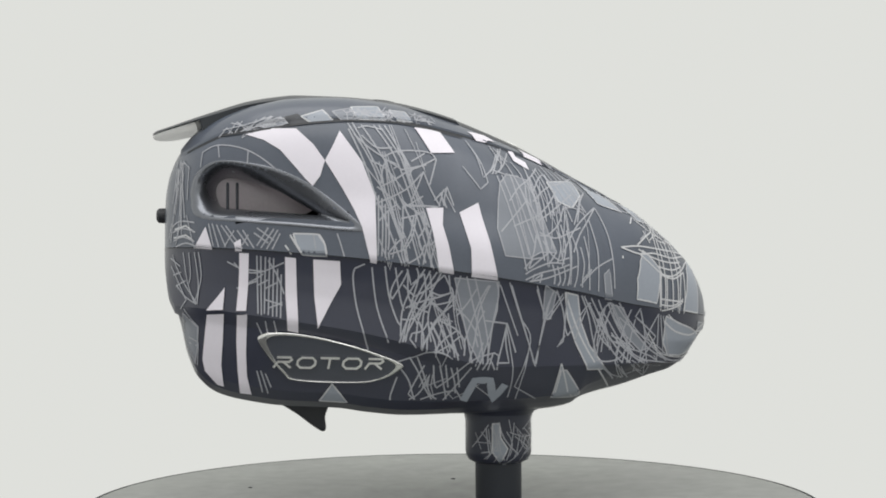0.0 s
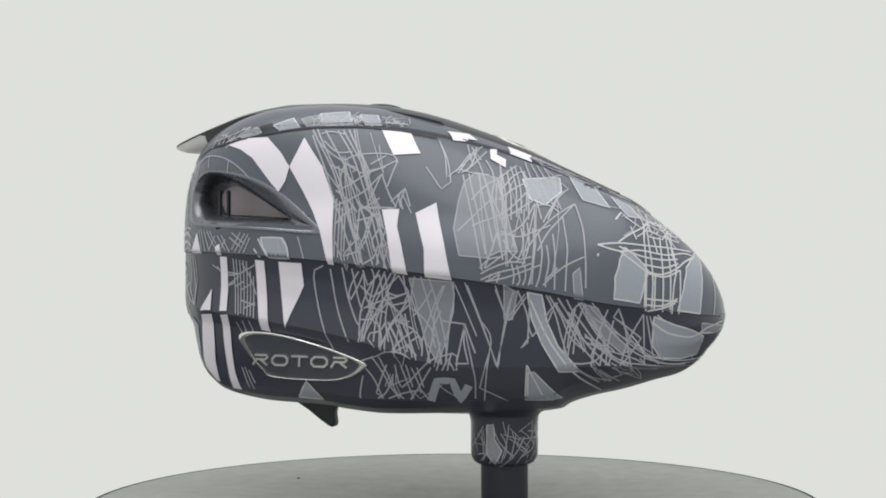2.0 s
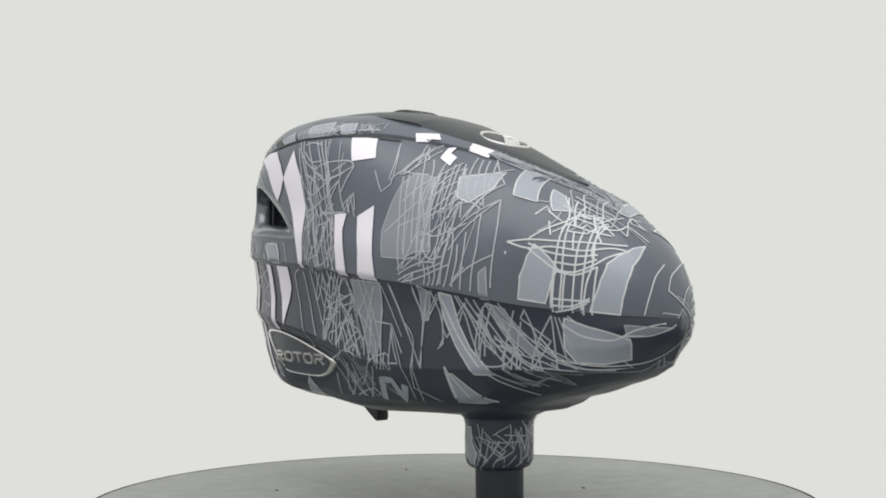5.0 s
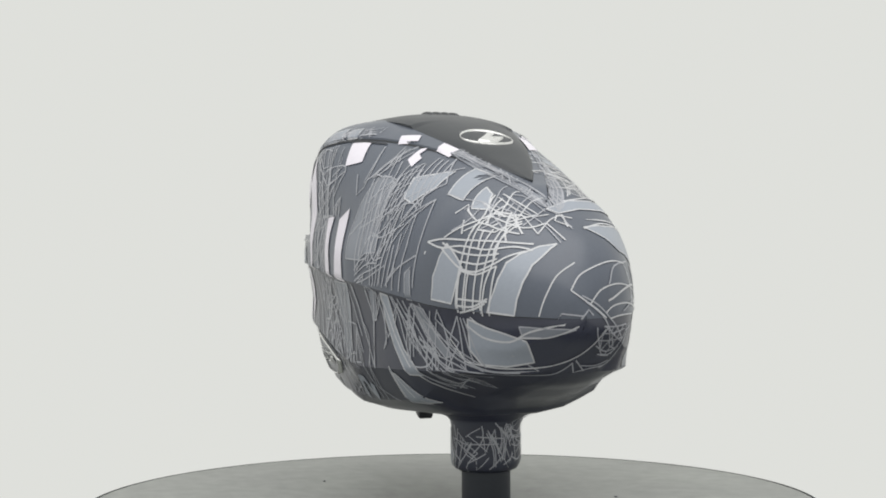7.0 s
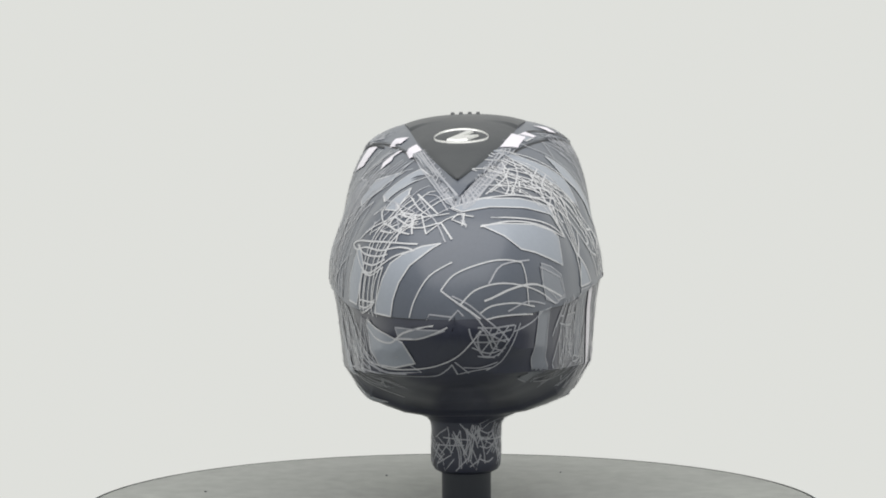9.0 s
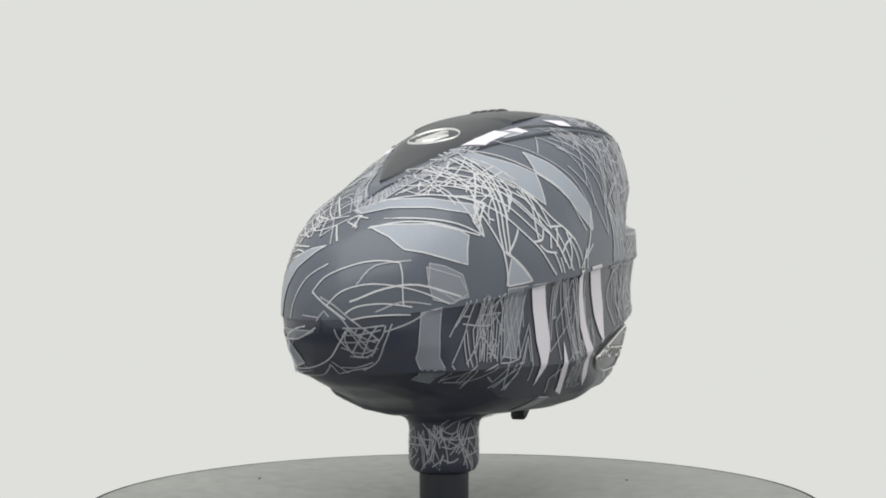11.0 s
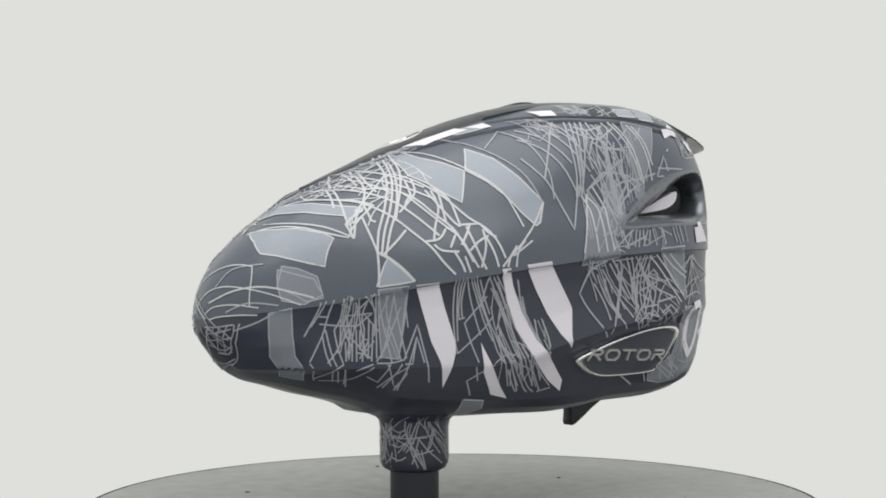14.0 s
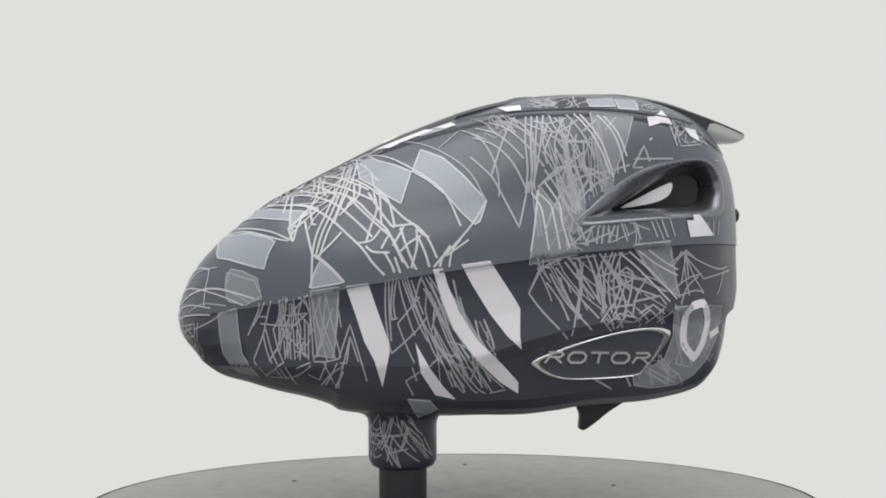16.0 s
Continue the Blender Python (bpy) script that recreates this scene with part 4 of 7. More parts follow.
    stroke("R", LINE_PALE, 0.55, (52.0, 2.7), (58.4, 3.2), (66.1, 2.5), (73.5, 1.8), (80.2, 0.8))
    stroke("R", LINE_PALE, 0.55, (52.0, 2.7), (58.7, 0.6), (64.8, 0.9), (72.4, -0.5), (77.9, 0.1), (80.8, -0.7))
    stroke("R", LINE_PALE, 0.55, (58.7, 0.6), (62.8, -2.6), (66.8, -5.6), (71.4, -6.7), (75.8, -4.9), (78.4, -2.6), (81.3, -0.9))
    stroke("R", LINE_PALE, 0.55, (58.5, 2.1), (65.0, -0.9), (71.8, -2.1), (76.2, -1.8))
    stroke("R", LINE_PALE, 0.55, (65.9, -3.5), (72.0, -4.6), (76.4, -3.2))
    stroke("R", LINE_PALE, 0.55, (66.5, -6.1), (72.2, -7.5), (77.0, -5.3))
    stroke("R", LINE_PALE, 0.55, (65.7, 7.2), (66.7, -5.2), (66.4, -18.1))
    stroke("R", LINE_PALE, 0.55, (66.6, 8.1), (68.6, -6.1), (68.1, -18.2))
    stroke("R", LINE_PALE, 0.55, (69.4, -7.3), (69.0, -17.6))
    stroke("R", LINE_PALE, 0.55, (70.6, 5.4), (71.8, -7.0), (71.5, -18.4))
    stroke("R", LINE_PALE, 0.55, (72.6, 7.6), (75.7, -3.5), (75.0, -10.5), (74.3, -19.1))
    stroke("R", LINE_PALE, 0.55, (72.3, 6.5), (74.0, -5.3), (73.8, -18.4))
    stroke("R", LINE_PALE, 0.55, (66.1, -14.2), (71.5, -14.8), (76.1, -15.2))
    stroke("R", LINE_PALE, 0.55, (66.1, -16.1), (71.5, -16.5), (76.1, -14.3))
    stroke("R", LINE_PALE, 0.55, (66.9, -18.1), (71.5, -17.3), (75.4, -15.7))
    stroke("R", LINE_PALE, 0.55, (77.0, -5.3), (77.0, -12.2), (76.4, -19.1))
    stroke("R", LINE_PALE, 0.55, (66.5, -5.6), (66.0, -17.3))
    stroke("R", LINE_PALE, 0.55, (58.4, 3.6), (61.9, 6.2), (65.2, 8.1))
    stroke("R", LINE_PALE, 0.55, (65.2, 8.1), (67.2, 10.1), (71.3, 8.5), (74.4, 5.6))
    stroke("R", LINE_PALE, 0.55, (66.0, 7.6), (69.7, 6.4), (70.8, 9.2))
    stroke("R", LINE_PALE, 0.55, (67.2, 5.4), (71.5, 4.5), (73.2, 7.6))
    stroke("R", LINE_PALE, 0.55, (60.0, 11.8), (65.2, 8.1), (67.0, 10.7), (69.4, 10.0))
    stroke("R", LINE_PALE, 0.55, (61.0, 16.1), (65.4, 10.0), (66.0, 3.5))
    stroke("R", LINE_PALE, 0.55, (57.2, 10.8), (58.8, 13.3), (60.9, 11.2))
    stroke("R", LINE_PALE, 0.55, (63.4, 14.9), (68.1, 7.2))
    stroke("R", LINE_PALE, 0.55, (65.9, 13.2), (67.7, 7.2), (71.3, 5.5), (76.3, 3.8))
    stroke("R", LINE_PALE, 0.55, (70.1, 9.9), (76.7, 3.8))
    stroke("R", LINE_PALE, 0.55, (63.7, 4.4), (61.8, 8.6))
    stroke("R", LINE_PALE, 0.55, (68.6, 5.4), (70.1, -0.0))
    stroke("R", LINE_PALE, 0.55, (69.1, 10.5), (75.6, 1.8))
    stroke("R", LINE_PALE, 0.55, (73.8, 7.0), (74.5, 0.0), (75.7, -3.5))
    stroke("R", LINE, 0.42, (50.3, -15.4), (55.4, -22.3), (61.6, -28.4), (67.6, -32.8), (73.4, -34.8), (82.5, -34.2))
    patch("R", PALE, (-54.9, 6.1), (-50.6, 6.0), (-47.4, 5.8), (-45.4, 2.8), (-44.8, -0.8), (-48.8, -0.6), (-51.9, -0.3), (-53.9, 2.9))
    stroke("R", LINE, 0.42, (-41.9, 6.9), (-40.5, 2.5), (-39.5, -1.0))
    stroke("R", LINE, 0.42, (-48.8, 5.7), (-47.8, -0.6))
    stroke("R", LINE, 0.42, (-72.7, -2.4), (-70.0, -5.1), (-64.7, -5.5), (-57.6, -2.6))
    stroke("R", LINE, 0.42, (-71.9, -10.4), (-66.5, -7.8), (-63.8, -6.0))
    stroke("R", LINE_PALE, 0.55, (-55.8, 5.7), (-54.0, 2.6), (-52.1, -0.3))
    stroke("R", LINE_PALE, 0.55, (-57.3, 2.6), (-55.4, -0.2))
    stroke("R", LINE_PALE, 0.55, (-47.1, 5.8), (-45.4, 2.8), (-44.8, -1.0))
    bundle("L", LINE, 0.4, 4, (0.00, -2.55), 108, (27.4, -59.0), (25.9, -59.9), (24.0, -58.4))
    stroke("L", LINE, 0.42, (21.1, -55.1), (22.8, -60.9), (24.9, -65.5))
    stroke("L", LINE, 0.42, (20.5, -54.5), (22.0, -61.8), (24.3, -66.0))
    stroke("L", LINE, 0.42, (21.3, -60.9), (17.7, -65.5), (12.1, -69.8))
    stroke("L", LINE, 0.42, (22.1, -66.3), (18.6, -71.4))
    stroke("L", LINE, 0.42, (20.8, -61.8), (22.6, -69.6))
    stroke("L", LINE, 0.42, (15.7, -58.5), (16.8, -63.7), (18.7, -66.0))
    stroke("L", LINE, 0.42, (15.7, -58.5), (11.2, -63.2), (10.4, -68.5))
    stroke("L", LINE, 0.42, (21.3, -66.7), (15.8, -65.4))
    bundle("L", LINE, 0.4, 3, (-1.63, -0.36), 109, (22.9, -64.5), (21.3, -68.1), (19.2, -71.4))
    bundle("R", LINE, 0.4, 5, (3.31, -0.06), 110, (-38.4, 45.9), (-35.5, 43.7), (-34.0, 41.8))
    bundle("R", LINE, 0.4, 5, (3.16, 0.02), 111, (-34.8, 45.9), (-35.8, 43.7), (-36.9, 41.9))
    scribble("R", LINE, 6, 22, 112, (-39.5, 46.2), (-23.1, 46.9), (-18.8, 41.9), (-37.3, 41.9))
    scribble("R", LINE, 4, 12, 113, (-69.4, 40.0), (-61.1, 42.4), (-60.0, 40.3), (-68.0, 37.8))
    stroke("R", LINE, 0.5, (-38.1, 40.7), (-31.3, 28.8), (-28.1, 20.6), (-23.7, 8.1), (-20.9, 0.0))
    stroke("R", LINE, 0.5, (-36.7, 40.9), (-29.1, 26.0), (-26.1, 17.0), (-22.1, 4.4), (-20.7, -2.6))
    stroke("R", LINE, 0.5, (-33.9, 40.3), (-26.8, 28.7), (-23.0, 18.8), (-18.1, 8.0), (-14.6, -3.0))
    stroke("R", LINE, 0.5, (-30.0, 40.3), (-24.3, 31.5), (-20.0, 20.5), (-16.7, 9.8), (-13.4, -1.8))
    stroke("R", LINE, 0.5, (-28.3, 40.3), (-21.6, 29.6), (-18.3, 20.5), (-15.0, 13.3), (-13.3, 7.9))
    stroke("R", LINE, 0.5, (-26.5, 40.4), (-20.3, 28.7), (-17.2, 19.6), (-14.6, 14.2))
    stroke("R", LINE, 0.5, (-37.9, 38.8), (-33.1, 27.9), (-30.2, 18.9), (-27.5, 11.7), (-23.5, 0.9), (-21.8, -3.7))
    stroke("R", LINE, 0.5, (-35.0, 39.1), (-32.1, 39.9), (-27.0, 38.8))
    stroke("R", LINE, 0.5, (-27.4, 30.0), (-22.6, 31.9), (-15.6, 32.3), (-11.8, 31.6), (-10.3, 29.7), (-11.4, 26.0), (-12.8, 21.4))
    stroke("R", LINE, 0.5, (-26.9, 29.3), (-22.4, 27.4), (-24.1, 26.3))
    stroke("R", LINE, 0.5, (-10.3, 30.1), (-15.3, 27.4), (-19.6, 25.6), (-24.0, 22.7), (-28.4, 20.6))
    stroke("R", LINE, 0.5, (-21.7, 32.4), (-18.4, 25.9), (-19.6, 23.8))
    stroke("R", LINE, 0.5, (-18.5, 28.7), (-13.9, 31.6))
    stroke("R", LINE, 0.5, (-28.1, 21.5), (-27.6, 26.0), (-26.3, 29.1), (-21.4, 26.0), (-13.6, 27.8))
    stroke("R", LINE, 0.5, (-14.7, 25.6), (-16.8, 20.5), (-18.9, 16.0))
    stroke("R", LINE, 0.5, (-14.7, 25.6), (-12.4, 19.6), (-9.7, 14.7))
    stroke("R", LINE, 0.5, (-11.5, 16.5), (-7.2, 20.8), (-5.3, 15.0))
    stroke("R", LINE, 0.5, (-7.2, 20.8), (-8.3, 16.8), (-7.6, 14.1))
    stroke("R", LINE, 0.5, (-9.4, 19.0), (-8.3, 14.7))
    stroke("R", LINE, 0.5, (-21.2, 14.8), (-18.2, 14.6), (-13.2, 14.7), (-9.3, 13.6))
    stroke("R", LINE, 0.5, (-22.1, 17.0), (-19.9, 14.8), (-16.7, 12.4), (-13.1, 7.9))
    stroke("R", LINE, 0.5, (-19.9, 14.8), (-15.0, 17.8))
    stroke("R", LINE, 0.5, (-21.4, 14.6), (-21.6, 8.0), (-22.1, 0.9), (-20.9, -4.0))
    stroke("R", LINE, 0.5, (-22.1, 10.7), (-18.1, 11.6), (-15.0, 12.9))
    stroke("R", LINE, 0.5, (-18.1, 11.6), (-19.2, 6.2), (-21.8, 0.9), (-25.7, -0.3))
    stroke("R", LINE, 0.5, (-20.9, 5.3), (-23.5, 3.1), (-26.1, 0.1), (-25.7, -3.3))
    stroke("R", LINE, 0.5, (-17.1, 13.3), (-18.6, 5.3), (-20.9, 0.9), (-20.0, -3.5))
    stroke("R", LINE, 0.5, (-16.0, 0.9), (-16.8, 4.4), (-14.9, 8.0), (-15.8, 13.3))
    stroke("R", LINE, 0.5, (-20.9, -3.5), (-16.4, -0.9), (-15.0, 2.6))
    stroke("R", LINE, 0.5, (-12.9, 2.6), (-10.8, 4.7))
    stroke("R", LINE, 0.5, (-15.0, 12.9), (-13.8, 4.4), (-12.9, -4.4))
    stroke("R", LINE, 0.5, (-12.3, 8.8), (-14.6, 0.8), (-15.5, -4.1))
    stroke("R", LINE, 0.5, (-11.1, 4.3), (-12.9, -1.8), (-12.0, -5.0))
    stroke("R", LINE, 0.5, (-19.2, 6.2), (-17.8, 0.9), (-16.4, -4.1))
    stroke("R", LINE, 0.5, (-29.9, 18.9), (-30.2, 8.1), (-30.2, -2.2))
    stroke("R", LINE, 0.5, (-28.9, 17.9), (-29.1, 8.1), (-29.3, -2.3))
    stroke("R", LINE, 0.5, (-27.9, 17.0), (-27.8, 8.1), (-28.2, -2.5))
    stroke("R", LINE, 0.5, (-26.9, 15.2), (-26.8, 6.3), (-27.1, -2.7))
    stroke("R", LINE, 0.5, (-26.0, 13.1), (-25.9, 4.5), (-26.2, 1.0))
    stroke("R", LINE, 0.5, (-29.3, 20.6), (-24.8, 17.0), (-22.1, 13.4))
    stroke("R", LINE, 0.5, (-29.8, 15.3), (-23.9, 17.9), (-19.5, 20.5), (-15.2, 25.0))
    stroke("R", LINE, 0.5, (-28.9, 9.9), (-26.0, 13.1), (-23.0, 15.2))
    stroke("R", LINE, 0.5, (-33.9, 36.8), (-29.4, 33.0), (-24.4, 33.0))
    stroke("R", LINE, 0.5, (-36.3, 37.2), (-31.9, 33.0), (-27.4, 30.0))
    stroke("R", LINE, 0.5, (-31.3, 28.8), (-26.2, 26.0), (-21.3, 19.6))
    stroke("R", LINE, 0.5, (-33.2, -3.2), (-36.2, -4.5), (-36.7, -7.7), (-35.5, -16.6), (-33.3, -24.6), (-31.7, -29.5))
    stroke("R", LINE, 0.5, (-31.0, -4.2), (-29.3, -16.6), (-25.7, -27.3))
    stroke("R", LINE, 0.5, (-27.0, -3.9), (-25.6, -13.1), (-23.3, -20.2), (-22.1, -22.0))
    stroke("R", LINE, 0.5, (-23.8, -4.3), (-22.3, -13.1), (-21.0, -17.6))
    stroke("R", LINE, 0.5, (-21.6, -5.2), (-24.0, -8.7), (-25.2, -12.2), (-24.7, -14.0), (-21.8, -9.3), (-19.8, -5.2))
    stroke("R", LINE, 0.5, (-14.7, -4.8), (-19.0, -11.4), (-21.5, -17.6), (-22.1, -25.5))
    stroke("R", LINE, 0.5, (-13.0, -5.3), (-16.9, -13.2), (-19.8, -20.2), (-21.5, -27.3))
    stroke("R", LINE, 0.5, (-10.9, -5.7), (-15.1, -12.3), (-18.9, -20.2), (-20.6, -27.3))
    stroke("R", LINE, 0.5, (-9.5, -5.8), (-13.3, -13.2), (-16.4, -20.2), (-17.4, -27.3))
    stroke("R", LINE, 0.5, (-17.3, -4.4), (-16.7, -7.9), (-19.2, -16.7))
    stroke("R", LINE, 0.5, (-20.2, -4.7), (-18.9, -9.6), (-14.9, -6.2))
    stroke("R", LINE, 0.5, (-21.3, -9.6), (-17.8, -13.2), (-13.2, -10.6), (-8.6, -6.6))
    stroke("R", LINE, 0.5, (-20.6, -16.7), (-15.1, -14.6), (-10.7, -13.6), (-5.8, -11.8))
    stroke("R", LINE, 0.5, (-13.3, -11.4), (-9.7, -12.9), (-5.8, -11.8), (-7.1, -15.0), (-11.2, -15.8), (-13.4, -15.0))
    stroke("R", LINE, 0.5, (-8.6, -6.6), (-7.0, -9.7), (-5.8, -11.8), (-5.4, -17.6))
    stroke("R", LINE, 0.5, (-7.2, -6.6), (-6.5, -12.4))
    stroke("R", LINE, 0.5, (-5.3, -13.2), (-9.0, -18.5), (-12.6, -23.8), (-15.3, -29.0))
    stroke("R", LINE, 0.5, (-5.9, -15.9), (-10.8, -20.3), (-13.5, -25.5), (-13.9, -30.4))
    stroke("R", LINE, 0.5, (-13.1, -6.2), (-12.4, -13.2), (-13.5, -20.2), (-12.6, -27.3))
    stroke("R", LINE, 0.5, (-14.9, -6.2), (-14.2, -13.2), (-15.3, -22.0), (-15.6, -29.4))
    stroke("R", LINE, 0.5, (-19.9, -6.1), (-19.6, -13.2), (-17.0, -16.7), (-13.4, -18.1))
    stroke("R", LINE, 0.5, (-22.1, -20.2), (-18.5, -20.2), (-15.2, -17.6), (-11.2, -13.2))
    stroke("R", LINE, 0.5, (-22.4, -27.3), (-20.6, -22.0), (-17.3, -14.9))
    stroke("R", LINE, 0.5, (-21.5, -27.3), (-19.2, -22.9), (-16.3, -17.6), (-13.3, -13.2))
    stroke("R", LINE, 0.5, (-19.2, -26.4), (-18.5, -24.6), (-15.3, -23.8), (-13.5, -21.1))
    stroke("R", LINE, 0.5, (-19.2, -26.4), (-17.1, -29.0))
    stroke("R", LINE, 0.5, (-16.2, -21.1), (-14.9, -25.5), (-15.3, -29.9))
    stroke("R", LINE, 0.5, (-10.8, -20.3), (-7.3, -22.0), (-4.3, -23.8), (-2.0, -27.3), (-2.1, -31.7))
    stroke("R", LINE, 0.5, (-4.3, -23.8), (-8.2, -26.4), (-11.4, -29.9))
    stroke("R", LINE, 0.5, (-10.3, -21.1), (-7.3, -27.3), (-4.7, -30.8))
    stroke("R", LINE, 0.5, (-8.5, -20.3), (-5.6, -27.3), (-3.9, -33.0))
    stroke("R", LINE, 0.5, (-7.2, -18.5), (-6.1, -25.6), (-5.1, -32.2))
    stroke("R", LINE, 0.5, (-5.6, -27.3), (-3.2, -25.6))
    stroke("R", LINE, 0.5, (-13.5, -22.0), (-11.4, -27.3), (-10.9, -30.8))
    stroke("R", LINE, 0.5, (-12.6, -21.1), (-9.6, -27.3), (-8.6, -31.2))
    stroke("R", LINE, 0.5, (-11.4, -30.8), (-6.4, -28.2), (-3.8, -31.7))
    stroke("R", LINE, 0.5, (-22.4, -33.3), (-17.4, -31.8), (-13.5, -30.4), (-9.1, -30.8), (-5.6, -32.6))
    stroke("R", LINE, 0.5, (-3.5, -6.9), (-4.8, -13.2), (-2.0, -22.1), (0.5, -34.0))
    stroke("R", LINE, 0.5, (-1.6, -7.1), (0.8, -16.8), (3.3, -27.4), (4.0, -34.4))
    stroke("R", LINE, 0.5, (1.0, -7.5), (3.4, -16.8), (5.5, -27.4), (5.4, -34.4))
    stroke("R", LINE, 0.5, (1.8, -10.7), (-0.9, -15.0), (-4.6, -19.4))
    stroke("R", LINE, 0.5, (5.4, -9.8), (2.6, -15.0), (-0.2, -22.1), (-2.0, -27.3))
    stroke("R", LINE, 0.5, (5.9, -9.8), (2.5, -17.7), (1.5, -25.6), (-0.4, -33.5))
    stroke("R", LINE, 0.5, (4.3, -17.7), (1.5, -23.8), (2.3, -29.1))
    stroke("R", LINE, 0.5, (8.0, -9.0), (8.6, -13.3), (6.9, -22.1), (5.5, -32.6))
    stroke("R", LINE, 0.5, (-4.9, -16.8), (-1.0, -20.3), (2.4, -25.6))
    stroke("R", LINE, 0.5, (4.6, -20.8), (11.6, -21.8), (10.3, -27.4), (8.6, -34.4))
    stroke("R", LINE, 0.5, (11.6, -21.8), (11.2, -27.4), (12.4, -34.1), (8.4, -34.1))
    stroke("R", LINE, 0.5, (11.6, -21.8), (14.6, -30.9))
    stroke("R", LINE, 0.5, (2.2, -36.2), (4.1, -31.8), (7.6, -30.9), (9.0, -31.8), (8.6, -36.2))
    stroke("R", LINE, 0.5, (4.0, -36.2), (6.2, -32.6), (7.9, -36.2))
    stroke("R", LINE, 0.5, (5.7, -36.2), (7.2, -30.9))
    stroke("R", LINE, 0.5, (-21.5, -35.5), (-18.9, -39.1), (-17.4, -43.6), (-16.6, -45.5))
    stroke("R", LINE, 0.5, (-19.0, -31.8), (-16.1, -36.4), (-13.6, -41.8), (-11.2, -45.5))
    stroke("R", LINE, 0.5, (-16.5, -31.8), (-14.3, -37.2), (-11.9, -43.6), (-9.7, -45.5))
    stroke("R", LINE, 0.5, (-14.1, -34.5), (-16.1, -38.2), (-18.7, -43.7), (-16.6, -45.5))
    stroke("R", LINE, 0.5, (-12.5, -39.0), (-15.5, -43.6), (-18.4, -45.5))
    stroke("R", LINE, 0.5, (-22.5, -38.2), (-24.2, -43.7), (-24.3, -45.6))
    stroke("R", LINE, 0.5, (-11.3, -34.5), (-10.8, -39.9), (-9.9, -41.8), (-6.2, -39.0), (-1.2, -34.4), (3.2, -31.8))
    stroke("R", LINE, 0.5, (-9.4, -34.5), (-8.0, -39.9), (-6.6, -45.5))
    stroke("R", LINE, 0.5, (-7.6, -34.4), (-6.3, -41.7))
    stroke("R", LINE, 0.5, (-5.9, -35.3), (-4.4, -39.9), (-3.8, -43.6))
    stroke("R", LINE, 0.5, (-4.0, -35.3), (-2.7, -41.7))
    stroke("R", LINE, 0.5, (-14.8, -45.5), (-9.2, -43.6), (-3.7, -42.6), (-1.8, -45.5))
    stroke("R", LINE, 0.5, (-7.6, -45.8), (-3.6, -40.8), (0.5, -35.3))
    stroke("R", LINE, 0.5, (8.5, 25.7), (10.2, 29.3), (12.6, 35.3))
    stroke("R", LINE, 0.5, (9.4, 25.9), (12.4, 28.4), (15.7, 33.9))
    stroke("R", LINE, 0.5, (8.6, 27.2), (11.6, 26.3), (14.3, 25.6), (17.8, 25.5))
    stroke("R", LINE, 0.5, (11.0, 35.4), (13.0, 31.5), (15.6, 26.5), (19.0, 16.9), (20.9, 8.7), (22.7, 2.4), (23.7, -1.2))
    stroke("R", LINE, 0.5, (12.7, 34.3), (12.3, 29.4), (10.8, 26.3))
    stroke("R", LINE, 0.5, (9.5, 36.3), (12.3, 29.4))
    stroke("R", LINE, 0.5, (11.1, 32.9), (8.9, 28.2), (7.6, 26.2))
    stroke("R", LINE, 0.5, (14.8, 30.5), (11.9, 33.8))
    stroke("R", LINE, 0.5, (16.0, 30.6), (18.6, 26.6), (19.7, 22.6))
    stroke("R", LINE, 0.5, (10.0, 25.3), (13.4, 13.2), (16.0, 2.4), (17.6, -5.5))
    stroke("R", LINE, 0.5, (11.7, 25.7), (15.1, 14.1), (17.5, 4.2), (18.5, -0.3))
    stroke("R", LINE, 0.5, (14.7, 25.4), (17.9, 13.2), (20.1, 5.1), (20.6, 3.3))
    stroke("R", LINE, 0.5, (15.6, 26.5), (19.0, 17.9), (21.8, 7.8), (23.7, -2.1))
    stroke("R", LINE, 0.5, (9.7, 6.9), (13.9, 11.4), (19.0, 16.9))
    stroke("R", LINE, 0.5, (13.3, 16.9), (17.1, 21.6), (21.4, 24.7), (25.5, 29.1))
    stroke("R", LINE, 0.5, (14.0, 8.7), (18.3, 10.5), (22.6, 12.3), (26.9, 16.1), (30.7, 21.0))
    stroke("R", LINE, 0.5, (21.5, 6.0), (20.2, 0.6), (18.2, -4.7))
    stroke("R", LINE, 0.5, (19.7, 22.6), (19.5, 17.9), (21.7, 13.2), (23.5, 7.8))
    stroke("R", LINE, 0.5, (20.5, 23.6), (22.5, 17.0), (23.2, 8.7))
    stroke("R", LINE, 0.5, (21.7, 25.7), (23.7, 17.0), (24.4, 7.8))
    stroke("R", LINE, 0.5, (23.0, 26.8), (25.1, 18.0), (25.6, 10.5))
    stroke("R", LINE, 0.5, (23.8, 28.5), (26.4, 20.9), (27.3, 11.5))
    stroke("R", LINE, 0.5, (25.0, 28.6), (27.7, 20.9), (28.7, 12.4))
    stroke("R", LINE, 0.5, (26.4, 28.7), (29.4, 21.9), (30.1, 13.3))
    stroke("R", LINE, 0.5, (28.0, 27.0), (30.4, 18.1), (30.9, 10.6))
    stroke("R", LINE, 0.5, (22.4, 20.8), (24.9, 24.8), (27.4, 27.0), (30.3, 23.0))
    stroke("R", LINE, 0.5, (21.6, 17.0), (25.9, 20.9), (29.4, 22.9))
    stroke("R", LINE, 0.5, (22.6, 10.5), (27.0, 13.3), (32.2, 17.1), (36.6, 20.2))
